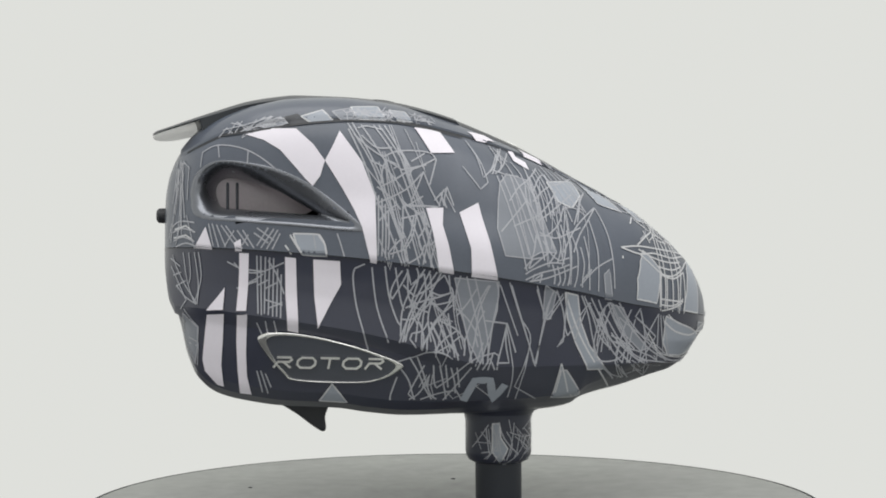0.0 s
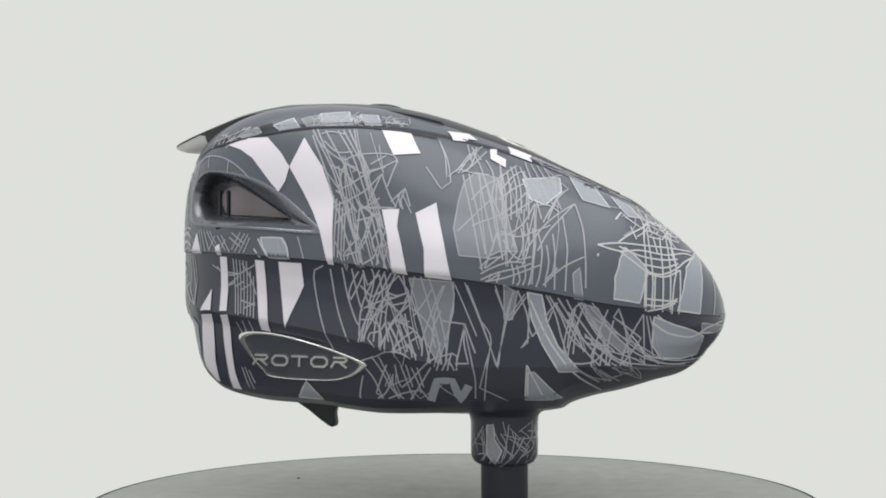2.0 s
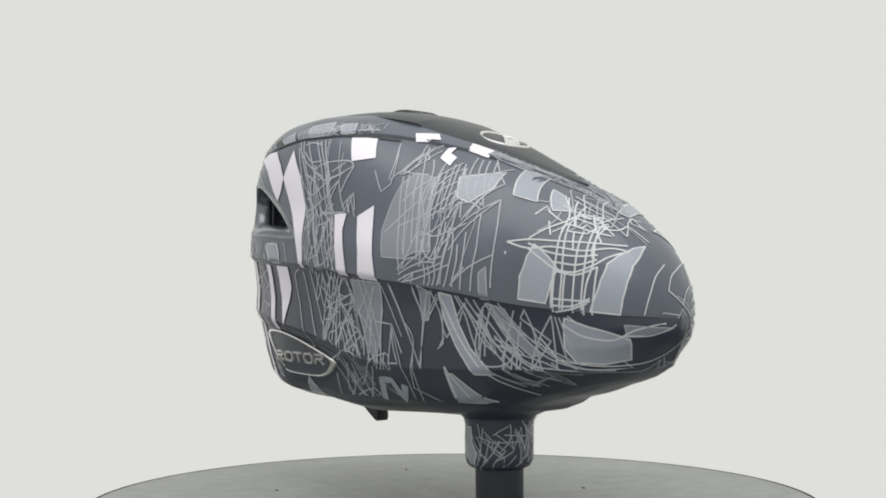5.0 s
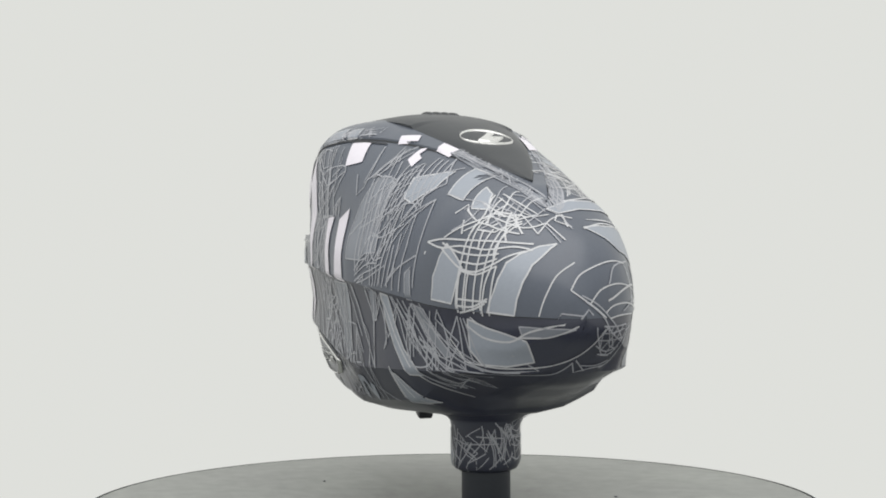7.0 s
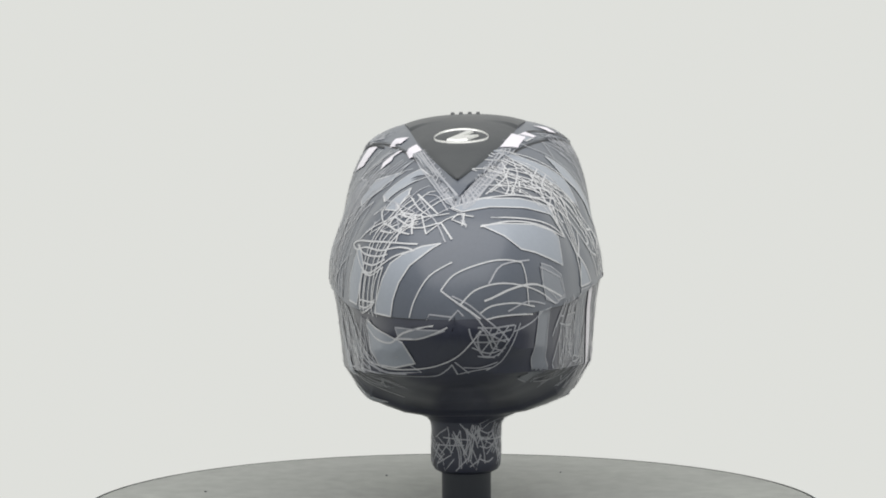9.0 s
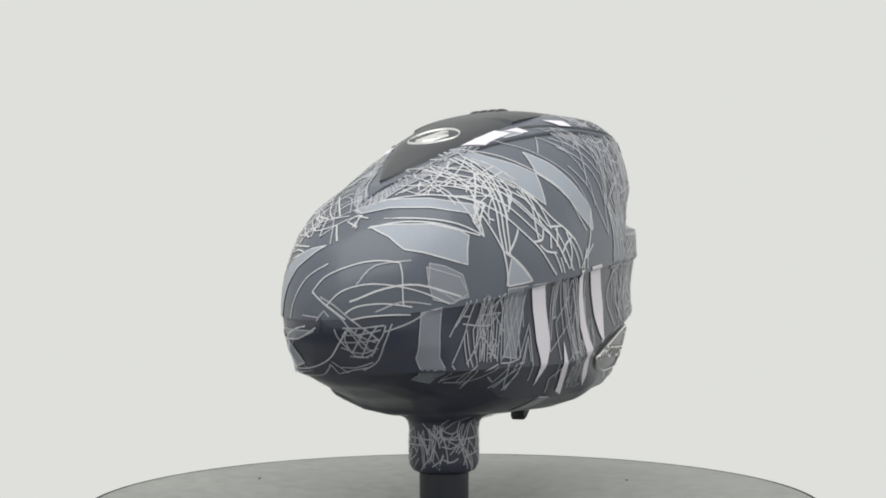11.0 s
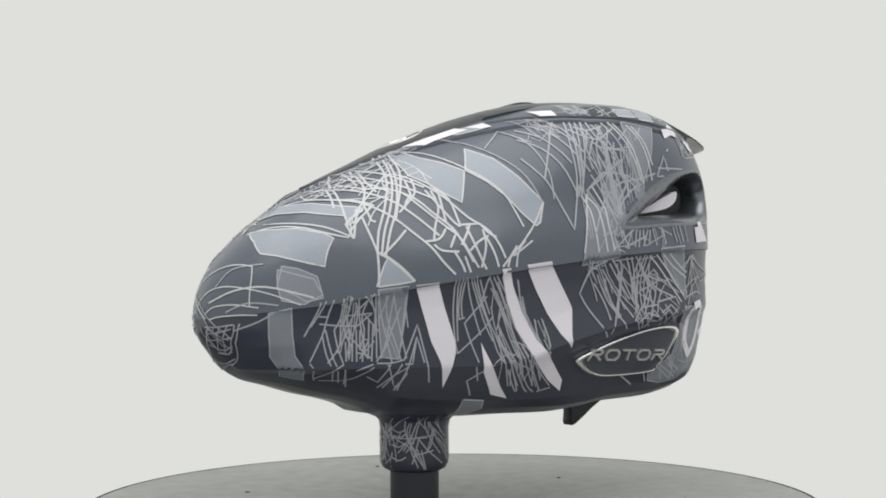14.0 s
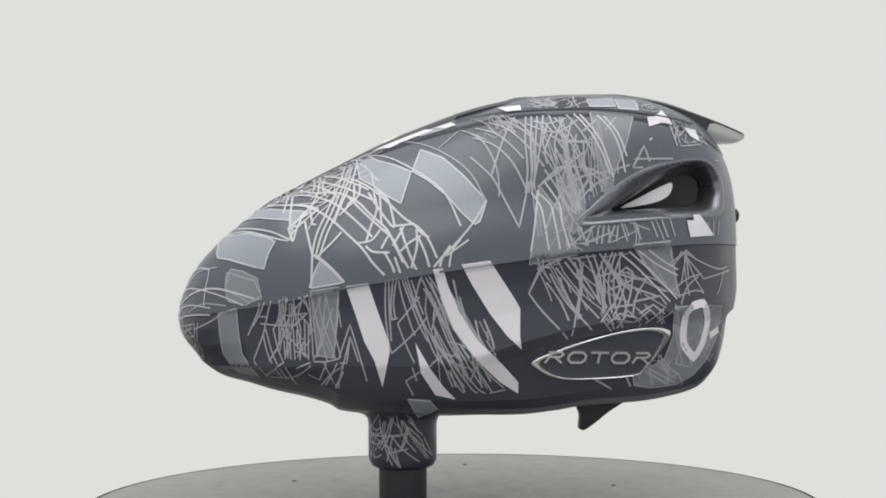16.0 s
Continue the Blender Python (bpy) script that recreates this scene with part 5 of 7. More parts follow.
    stroke("R", LINE, 0.5, (27.5, 30.7), (30.2, 25.0), (33.0, 19.1), (35.4, 16.2))
    stroke("R", LINE, 0.5, (29.4, 30.0), (32.9, 24.2), (36.6, 17.2), (39.9, 14.4))
    stroke("R", LINE, 0.5, (31.2, 29.6), (34.7, 24.3), (38.4, 18.3), (40.6, 13.9))
    stroke("R", LINE, 0.5, (33.0, 29.3), (36.5, 24.4), (39.3, 18.3))
    stroke("R", LINE, 0.5, (32.1, 30.1), (42.0, 21.1), (39.3, 18.3), (37.5, 14.4), (35.4, 9.7))
    stroke("R", LINE, 0.5, (30.3, 23.0), (33.8, 24.2), (39.2, 26.4))
    stroke("R", LINE, 0.5, (42.0, 21.1), (39.3, 17.7), (36.7, 10.6))
    stroke("R", LINE, 0.5, (44.5, 15.9), (41.1, 13.5), (36.7, 9.7), (33.2, 5.1), (30.6, 0.6))
    stroke("R", LINE, 0.5, (44.5, 15.9), (40.2, 10.6), (36.7, 6.0), (34.1, 0.6))
    stroke("R", LINE, 0.5, (44.5, 15.9), (47.3, 7.9), (48.4, -1.2), (48.5, -10.9))
    stroke("R", LINE, 0.5, (41.1, 11.6), (42.8, 2.4), (42.8, -3.0), (42.4, -11.8))
    stroke("R", LINE, 0.5, (38.4, 6.0), (39.3, -1.2), (39.2, -11.4))
    stroke("R", LINE, 0.5, (32.2, 15.2), (36.7, 15.3), (39.9, 13.1))
    stroke("R", LINE, 0.5, (32.2, 15.2), (29.6, 9.6), (25.3, 6.0), (22.7, 6.0))
    stroke("R", LINE, 0.5, (33.1, 16.2), (34.9, 10.6))
    stroke("R", LINE, 0.5, (22.7, 6.9), (27.9, 5.1), (33.2, 6.9), (37.6, 8.8))
    stroke("R", LINE, 0.5, (23.6, 4.2), (26.3, -0.3), (28.9, -2.1), (32.3, -1.2))
    stroke("R", LINE, 0.5, (24.4, 6.0), (25.4, 0.6), (22.0, -2.0), (18.5, -4.7))
    stroke("R", LINE, 0.5, (26.2, 6.0), (28.0, 0.6), (25.4, -2.9))
    stroke("R", LINE, 0.5, (28.8, 7.8), (29.7, 2.4), (28.0, -2.9))
    stroke("R", LINE, 0.5, (30.5, 9.6), (31.4, 2.4), (29.7, -3.8))
    stroke("R", LINE, 0.5, (32.3, 7.8), (33.2, 0.6), (32.3, -6.5), (31.4, -10.0))
    stroke("R", LINE, 0.5, (34.1, 6.0), (35.4, 0.6), (34.9, -6.5), (33.7, -10.5))
    stroke("R", LINE, 0.5, (17.1, -6.4), (20.2, -4.7), (25.4, -2.9), (30.6, -3.0))
    stroke("R", LINE, 0.5, (17.1, -8.2), (22.0, -6.1), (28.0, -4.7), (32.3, -3.3))
    stroke("R", LINE, 0.5, (18.5, -8.7), (23.7, -7.8), (28.9, -6.1), (34.9, -3.8))
    stroke("R", LINE, 0.5, (16.8, -4.7), (19.4, -2.0), (22.8, -1.2))
    stroke("R", LINE, 0.5, (26.3, -3.3), (27.1, -6.5), (26.8, -9.6))
    stroke("R", LINE, 0.5, (28.0, -3.8), (28.9, -8.2), (28.0, -10.0))
    stroke("R", LINE, 0.5, (30.3, -3.8), (30.6, -7.3), (29.7, -10.0))
    stroke("R", LINE, 0.5, (20.2, -6.4), (19.4, -8.5), (22.8, -6.4))
    stroke("R", LINE, 0.5, (22.8, -6.4), (21.9, -9.1))
    stroke("R", LINE, 0.5, (48.1, -1.2), (42.8, -3.8), (39.3, -6.5), (35.8, -10.0))
    stroke("R", LINE, 0.5, (36.6, -8.3), (40.2, -4.7))
    stroke("R", LINE, 0.5, (36.7, 2.4), (37.5, -3.0), (36.6, -8.3), (36.6, -10.5))
    stroke("R", LINE, 0.5, (21.3, -11.1), (24.3, -19.6), (25.5, -20.5), (30.5, -13.5))
    stroke("R", LINE, 0.5, (27.1, -11.4), (24.9, -16.9), (23.0, -25.7), (21.5, -34.5))
    stroke("R", LINE, 0.5, (28.0, -11.4), (30.4, -17.9), (31.2, -23.2), (32.1, -25.8))
    stroke("R", LINE, 0.5, (31.7, -12.4), (31.3, -18.8), (30.6, -27.6), (28.5, -29.3), (31.2, -25.8))
    stroke("R", LINE, 0.5, (32.1, -25.8), (34.7, -22.3), (37.4, -17.9), (40.0, -15.3))
    stroke("R", LINE, 0.5, (34.6, -27.6), (36.5, -22.3), (38.3, -17.9))
    stroke("R", LINE, 0.5, (36.6, -13.0), (39.1, -18.8), (40.8, -25.9), (42.5, -32.2))
    stroke("R", LINE, 0.5, (37.5, -13.2), (40.9, -19.7), (43.4, -26.0), (46.9, -29.6))
    stroke("R", LINE, 0.5, (39.2, -15.3), (42.6, -21.5), (46.0, -27.8), (49.5, -32.3), (52.2, -35.0))
    stroke("R", LINE, 0.5, (40.1, -13.9), (43.5, -19.8), (46.9, -26.0), (51.3, -31.4), (54.8, -35.0))
    stroke("R", LINE, 0.5, (42.7, -14.4), (44.4, -18.0), (47.5, -22.5), (51.3, -27.8), (56.6, -32.4), (61.1, -34.3))
    stroke("R", LINE, 0.5, (46.2, -15.3), (48.8, -20.7), (52.2, -26.1), (56.7, -30.6))
    stroke("R", LINE, 0.5, (47.4, -15.4), (44.4, -18.0), (41.6, -27.7), (42.1, -33.0))
    stroke("R", LINE, 0.5, (48.3, -15.7), (46.1, -20.7), (43.4, -27.7), (42.5, -33.0))
    stroke("R", LINE, 0.5, (47.0, -18.0), (45.2, -24.2), (44.2, -31.3))
    stroke("R", LINE, 0.5, (45.3, -17.1), (43.5, -23.3), (42.5, -29.5))
    stroke("R", LINE, 0.5, (55.0, -17.6), (52.3, -24.3), (50.4, -31.4), (49.5, -35.0))
    stroke("R", LINE, 0.5, (56.7, -20.8), (54.9, -27.9), (53.9, -35.0))
    stroke("R", LINE, 0.5, (42.5, -33.9), (46.9, -34.4), (51.3, -33.2), (54.9, -28.8), (50.5, -28.7))
    stroke("R", LINE, 0.5, (47.8, -26.0), (52.2, -27.9), (55.8, -31.5), (54.8, -35.0))
    stroke("R", LINE, 0.5, (49.6, -27.8), (53.1, -30.5), (52.2, -35.0))
    stroke("R", LINE, 0.5, (51.3, -27.8), (49.5, -32.3))
    stroke("R", LINE, 0.5, (49.3, -16.1), (53.2, -20.7), (58.5, -27.0), (63.8, -31.6), (71.2, -34.6), (78.0, -35.0))
    stroke("R", LINE, 0.5, (47.8, -25.1), (53.1, -30.5), (60.2, -35.1), (69.4, -36.4))
    stroke("R", LINE, 0.5, (42.6, -20.6), (49.6, -29.6), (56.6, -36.0), (62.2, -38.2))
    stroke("R", LINE, 0.5, (58.5, -17.2), (56.7, -19.9), (61.2, -23.5), (64.8, -26.6), (62.0, -30.7), (59.3, -34.2))
    stroke("R", LINE, 0.5, (65.7, -19.1), (63.0, -23.5), (60.2, -28.9), (58.4, -35.1))
    stroke("R", LINE, 0.5, (65.7, -19.1), (65.7, -26.3), (65.6, -34.4))
    stroke("R", LINE, 0.5, (66.6, -19.5), (67.5, -26.3), (68.4, -32.7))
    stroke("R", LINE, 0.5, (67.6, -19.7), (70.2, -30.0), (71.2, -33.7))
    stroke("R", LINE, 0.5, (58.5, -17.9), (60.3, -24.4), (61.1, -32.5), (62.1, -37.1))
    stroke("R", LINE, 0.5, (44.2, -34.9), (49.5, -38.7), (54.9, -39.9))
    stroke("R", LINE, 0.5, (49.5, -35.0), (54.9, -38.9), (58.5, -38.0), (56.6, -35.1))
    stroke("R", LINE, 0.5, (46.0, -36.7), (51.3, -40.4))
    stroke("L", LINE_PALE, 0.70, (34.9, 21.6), (29.9, 19.0), (24.1, 14.2), (18.2, 7.9), (13.5, 4.4), (10.8, 0.8), (8.4, -4.7))
    stroke("L", LINE_PALE, 0.70, (61.1, 13.4), (55.0, 13.0), (48.6, 12.4), (44.1, 10.4), (39.6, 7.2), (35.1, 2.8), (30.7, -1.6), (27.6, -6.0), (24.1, -9.7))
    stroke("L", LINE_PALE, 0.70, (57.5, 18.4), (52.7, 19.9), (47.6, 20.2), (43.4, 18.7), (38.5, 15.5))
    stroke("L", LINE_PALE, 0.70, (58.4, 16.3), (51.0, 16.5), (44.9, 15.4), (39.0, 12.7), (34.6, 9.0), (30.0, 4.5), (27.7, 1.9))
    stroke("L", LINE_PALE, 0.70, (55.7, 18.2), (49.7, 21.9), (42.8, 23.1), (35.8, 21.3))
    stroke("L", LINE_PALE, 0.70, (48.8, 22.8), (43.6, 20.9), (36.4, 18.3), (30.5, 15.3), (26.7, 13.4))
    stroke("L", LINE_PALE, 0.70, (45.9, 24.5), (40.0, 22.7), (34.4, 20.2), (28.6, 17.1))
    stroke("L", LINE_PALE, 0.70, (50.5, 18.2), (44.6, 16.8), (38.4, 16.5), (32.4, 13.5), (28.0, 8.9), (23.4, 4.4), (20.8, -0.9), (18.5, -6.0))
    stroke("L", LINE_PALE, 0.70, (35.3, 15.4), (31.1, 10.7), (26.6, 6.2), (22.0, 1.8), (19.3, -3.5), (16.9, -7.7))
    stroke("L", LINE_PALE, 0.70, (28.7, 16.2), (26.1, 11.6), (22.5, 6.2), (20.9, 4.8))
    stroke("L", LINE_PALE, 0.70, (26.2, 17.1), (22.6, 13.3), (20.9, 5.3))
    stroke("L", LINE_PALE, 0.70, (35.6, 28.1), (37.8, 19.4), (41.7, 10.0), (44.8, 2.9), (46.0, -3.2))
    stroke("L", LINE_PALE, 0.70, (33.7, 28.9), (36.5, 19.3), (40.1, 10.0), (43.2, 2.9), (45.0, -4.1))
    stroke("L", LINE_PALE, 0.70, (33.0, 28.9), (35.4, 19.3), (38.5, 9.9), (41.6, 2.9), (44.1, -4.9))
    stroke("L", LINE_PALE, 0.70, (32.0, 28.9), (32.9, 23.2), (35.0, 17.3), (37.5, 11.7), (39.4, 6.4))
    stroke("L", LINE_PALE, 0.70, (41.5, 26.0), (43.1, 19.7), (42.0, 15.6))
    stroke("L", LINE_PALE, 0.70, (44.1, 23.4), (44.6, 16.8), (47.0, 12.0), (49.9, 9.3))
    stroke("L", LINE_PALE, 0.70, (54.2, 16.3), (55.4, 10.3))
    stroke("L", LINE_PALE, 0.70, (52.7, 16.2), (53.2, 8.4), (52.8, 4.8))
    stroke("L", LINE_PALE, 0.70, (53.5, 5.7), (50.0, 8.4), (47.0, 12.0), (43.2, 15.7), (37.3, 21.4))
    stroke("L", LINE_PALE, 0.70, (47.0, 12.0), (46.1, 6.5), (44.9, 6.1))
    stroke("L", LINE_PALE, 0.70, (31.3, 20.1), (31.8, 15.3), (36.0, 10.8), (37.8, 9.0))
    stroke("L", LINE_PALE, 0.70, (33.1, 19.2), (33.1, 14.4), (34.9, 12.6), (36.1, 9.9))
    stroke("L", LINE_PALE, 0.70, (27.1, 16.1), (26.2, 10.7), (28.4, 4.5), (29.6, 0.1))
    stroke("L", LINE_PALE, 0.70, (25.2, 16.1), (24.9, 6.2))
    stroke("L", LINE_PALE, 0.70, (32.0, 0.1), (27.8, 1.0), (25.1, 4.5), (22.7, 2.7), (25.0, -1.7))
    stroke("L", LINE_PALE, 0.70, (29.7, -0.8), (27.5, -2.6), (22.6, -2.9))
    stroke("L", LINE_PALE, 0.70, (20.9, 5.3), (15.0, 5.8), (12.9, 2.9), (10.7, 1.7))
    stroke("L", LINE_PALE, 0.70, (19.3, -2.6), (16.6, -0.0), (13.1, 2.1))
    stroke("L", LINE_PALE, 0.70, (19.2, 4.8), (17.5, -0.9), (15.2, -6.9), (14.4, -8.1))
    stroke("L", LINE_PALE, 0.70, (21.6, -0.9), (19.4, 2.7), (18.1, 5.3))
    stroke("L", LINE_PALE, 0.70, (14.4, 4.0), (14.3, -0.9), (16.1, -7.7))
    stroke("L", LINE_PALE, 0.70, (13.9, 1.7), (11.8, -3.5), (10.7, -7.4))
    stroke("L", LINE_PALE, 0.70, (39.9, 26.0), (35.8, 26.2))
    stroke("L", LINE_PALE, 0.70, (41.1, 22.9), (35.8, 26.2))
    stroke("L", LINE_PALE, 0.70, (52.7, 17.2), (48.9, 21.9), (45.9, 22.5), (45.9, 17.9), (48.7, 16.0))
    stroke("L", LINE_PALE, 0.70, (24.2, -2.6), (21.9, -6.8), (21.1, -9.0))
    stroke("L", LINE_PALE, 0.70, (21.0, -4.3), (19.4, -9.1))
    stroke("L", LINE_PALE, 0.70, (46.0, -3.2), (46.2, -10.9), (46.8, -13.4))
    stroke("L", LINE_PALE, 0.70, (46.0, -3.2), (43.0, -4.9), (39.1, -8.4), (36.2, -11.8))
    stroke("L", LINE_PALE, 0.70, (45.0, -4.4), (40.2, 0.2), (37.0, 3.7))
    stroke("L", LINE_PALE, 0.70, (46.0, -3.2), (47.9, 4.7), (48.4, 7.4))
    stroke("L", LINE_PALE, 0.70, (52.1, 0.9), (50.1, 7.5), (47.3, 10.2))
    stroke("L", LINE_PALE, 0.70, (53.7, 5.5), (52.1, 0.9))
    stroke("L", LINE_PALE, 0.70, (4.3, -0.9), (6.7, -4.3), (7.6, -7.4))
    stroke("L", LINE_PALE, 0.70, (5.4, -2.6), (9.4, -7.4))
    stroke("L", LINE, 0.58, (-5.1, 36.9), (-10.9, 34.5), (-15.0, 30.5), (-18.7, 25.9))
    stroke("L", LINE, 0.58, (-4.1, 33.4), (-10.0, 30.6), (-15.1, 25.0), (-18.9, 16.9))
    stroke("L", LINE, 0.58, (-2.7, 26.9), (-6.3, 23.1), (-9.3, 19.5), (-13.2, 11.5), (-16.5, 4.4), (-18.3, 11.6), (-19.9, 18.7))
    stroke("L", LINE, 0.58, (-8.6, 20.4), (-11.2, 27.7), (-14.4, 35.4), (-17.3, 40.1))
    stroke("L", LINE, 0.58, (-9.0, 38.8), (-13.8, 36.4), (-17.9, 32.4), (-21.6, 27.8), (-24.8, 23.3))
    stroke("L", LINE, 0.58, (-11.5, 39.3), (-15.8, 37.8), (-20.0, 34.3), (-23.6, 29.6))
    stroke("L", LINE, 0.58, (-16.0, 39.9), (-19.0, 37.3), (-21.5, 33.4))
    stroke("L", LINE, 0.58, (-20.5, 39.9), (-19.5, 31.5), (-19.7, 22.3), (-18.8, 15.1))
    stroke("L", LINE, 0.58, (-22.2, 39.9), (-21.2, 31.5), (-21.1, 22.3), (-19.8, 15.1))
    stroke("L", LINE, 0.58, (-23.9, 39.9), (-22.6, 31.5), (-22.0, 22.3), (-21.1, 16.1))
    stroke("L", LINE, 0.58, (-25.7, 40.1), (-24.2, 31.5), (-22.7, 24.1), (-20.7, 15.2))
    stroke("L", LINE, 0.58, (-20.6, 37.3), (-24.5, 35.3), (-29.7, 34.4), (-36.0, 38.3))
    stroke("L", LINE, 0.58, (-22.6, 38.2), (-26.7, 37.2), (-32.4, 38.9))
    stroke("L", LINE, 0.58, (-25.2, 38.2), (-27.9, 34.4), (-25.3, 28.7), (-25.8, 24.2))
    stroke("L", LINE, 0.58, (-27.4, 40.0), (-29.0, 35.3), (-33.0, 31.6), (-39.7, 30.9), (-40.3, 25.5))
    stroke("L", LINE, 0.58, (-28.9, 39.2), (-33.3, 33.5), (-36.4, 26.2), (-38.1, 20.9))
    stroke("L", LINE, 0.58, (-29.9, 35.3), (-33.8, 29.8), (-37.1, 22.7), (-40.0, 17.4))
    stroke("L", LINE, 0.58, (-29.3, 31.6), (-32.5, 26.1), (-35.1, 20.8), (-36.9, 15.5))
    stroke("L", LINE, 0.58, (-28.2, 29.7), (-31.4, 22.5), (-33.9, 15.4), (-34.6, 10.1))
    stroke("L", LINE, 0.58, (-26.9, 26.0), (-30.2, 18.9), (-32.9, 11.9))
    stroke("L", LINE, 0.58, (-24.8, 22.4), (-28.3, 17.1), (-31.8, 10.9), (-34.3, 8.6))
    stroke("L", LINE, 0.58, (-32.7, 40.1), (-37.1, 33.6), (-40.4, 26.4))
    stroke("L", LINE, 0.58, (-22.6, 17.0), (-27.5, 20.6), (-32.4, 24.3), (-37.5, 28.1))
    stroke("L", LINE, 0.58, (-23.6, 17.9), (-28.5, 22.4), (-31.4, 23.4), (-39.1, 22.7), (-44.2, 20.2))
    stroke("L", LINE, 0.58, (-30.1, 15.3), (-34.1, 19.0), (-38.1, 20.9), (-44.3, 22.0), (-51.8, 24.2))
    stroke("L", LINE, 0.58, (-33.7, 10.1), (-36.9, 14.6), (-41.0, 18.3), (-45.2, 20.3))
    stroke("L", LINE, 0.58, (-32.4, 24.3), (-33.9, 15.4), (-35.9, 9.7))
    stroke("L", LINE, 0.58, (-39.1, 22.7), (-38.9, 15.6))
    stroke("L", LINE, 0.58, (-35.3, 24.4), (-42.1, 19.3), (-44.1, 17.5))
    stroke("L", LINE, 0.58, (-37.2, 34.5), (-41.9, 38.6))
    stroke("L", LINE, 0.58, (-44.3, 34.9), (-48.4, 39.6))
    stroke("L", LINE, 0.58, (-83.1, 25.6), (-52.8, 23.3), (-56.7, 30.5), (-58.5, 25.5))
    stroke("L", LINE, 0.58, (-84.5, 27.5), (-53.4, 26.1))
    stroke("L", LINE, 0.58, (-66.5, 37.5), (-68.4, 30.9))
    stroke("L", LINE, 0.58, (-26.7, 37.2), (-24.7, 30.6), (-26.9, 26.0))
    stroke("L", LINE, 0.58, (-31.4, 38.3), (-28.4, 31.5), (-28.6, 24.2))
    stroke("L", LINE, 0.58, (-34.0, 37.7), (-32.0, 30.7), (-32.4, 23.4))
    stroke("L", LINE, 0.58, (-35.1, 33.5), (-34.0, 26.2), (-36.0, 19.0))
    stroke("L", LINE, 0.58, (-37.2, 31.4), (-37.2, 24.5), (-39.0, 19.1))
    stroke("L", LINE, 0.58, (-26.9, 33.4), (-31.1, 31.2), (-36.8, 31.4))
    stroke("L", LINE, 0.58, (-28.4, 20.6), (-29.1, 15.3), (-31.7, 10.0), (-33.3, 6.4))
    stroke("L", LINE, 0.58, (-30.1, 15.3), (-27.0, 10.0), (-24.3, 2.8))
    stroke("L", LINE, 0.58, (-32.9, 6.1), (-31.9, 2.0), (-33.7, -1.7))
    stroke("L", LINE, 0.58, (-33.9, 6.1), (-35.8, 2.9), (-37.7, -1.1))
    stroke("L", LINE, 0.58, (-32.8, -0.6), (-36.8, 3.0), (-40.0, 5.2))
    stroke("L", LINE, 0.58, (-38.9, 4.8), (-36.7, -1.1))
    stroke("L", LINE, 0.58, (-41.0, 5.2), (-40.3, -0.5))
    stroke("L", LINE, 0.58, (-42.7, 5.2), (-41.8, -0.5))
    stroke("L", LINE, 0.58, (-44.1, 5.3), (-44.5, -0.1))
    stroke("L", LINE, 0.58, (-46.2, 5.3), (-43.9, -0.1))
    stroke("L", LINE, 0.58, (-47.2, 5.3), (-46.6, 0.3))
    stroke("L", LINE, 0.58, (-45.1, 3.1), (-35.7, -0.6))
    stroke("L", LINE, 0.58, (-52.6, 6.5), (-54.5, 1.0))
    stroke("L", LINE, 0.58, (-58.1, 6.7), (-60.1, 1.7))
    stroke("L", LINE, 0.58, (-61.5, 7.2), (-63.6, 1.8))
    stroke("L", LINE, 0.58, (-48.3, 5.9), (-50.1, 0.4))
    stroke("L", LINE_PALE, 0.55, (-35.0, 40.5), (-40.0, 33.7), (-43.5, 26.5), (-45.3, 21.2))
    stroke("L", LINE_PALE, 0.55, (-36.8, 40.1), (-42.0, 32.9), (-44.9, 25.7), (-46.3, 20.3))
    stroke("L", LINE_PALE, 0.55, (-42.2, 40.0), (-46.4, 35.0), (-48.9, 28.6), (-50.2, 21.8))
    stroke("L", LINE_PALE, 0.55, (-44.3, 39.7), (-48.4, 34.2), (-50.9, 26.9))
    stroke("L", LINE_PALE, 0.55, (-22.5, 15.2), (-26.2, 11.7), (-27.4, 6.4), (-28.9, -2.1))
    stroke("L", LINE_PALE, 0.55, (-24.6, 18.8), (-29.0, 11.8), (-29.6, 6.4), (-31.8, -1.7))
    stroke("L", LINE_PALE, 0.55, (-20.7, 15.2), (-23.3, 10.8), (-24.4, 4.5), (-25.5, -2.4))
    stroke("L", LINE_PALE, 0.55, (-22.6, 16.1), (-21.4, 6.3), (-19.9, -2.8))
    stroke("L", LINE, 0.58, (-21.8, -4.7), (-23.0, -7.6), (-19.6, -15.4), (-24.3, -21.5), (-31.8, -29.2))
    stroke("L", LINE, 0.58, (-29.5, -5.0), (-23.9, -7.6), (-21.3, -11.9), (-19.6, -15.4))
    stroke("L", LINE, 0.58, (-26.0, -9.3), (-31.1, -18.1), (-39.2, -26.6))
    stroke("L", LINE, 0.58, (-27.8, -7.6), (-35.0, -16.3), (-41.3, -23.1))
    stroke("L", LINE, 0.58, (-30.5, -5.8), (-34.8, -11.0), (-39.9, -17.2))
    stroke("L", LINE, 0.58, (-31.4, -4.4), (-36.8, -11.0), (-41.5, -18.1))
    stroke("L", LINE, 0.58, (-35.0, -4.9), (-35.8, -11.0), (-34.2, -21.6), (-32.9, -28.3))
    stroke("L", LINE, 0.58, (-33.5, -5.8), (-35.5, -12.8), (-34.7, -23.4))
    stroke("L", LINE, 0.58, (-36.0, -7.5), (-36.0, -16.3))
    stroke("L", LINE, 0.58, (-23.7, -5.0), (-23.9, -7.9))
    stroke("L", LINE, 0.58, (-22.9, -7.3), (-25.8, -7.6))
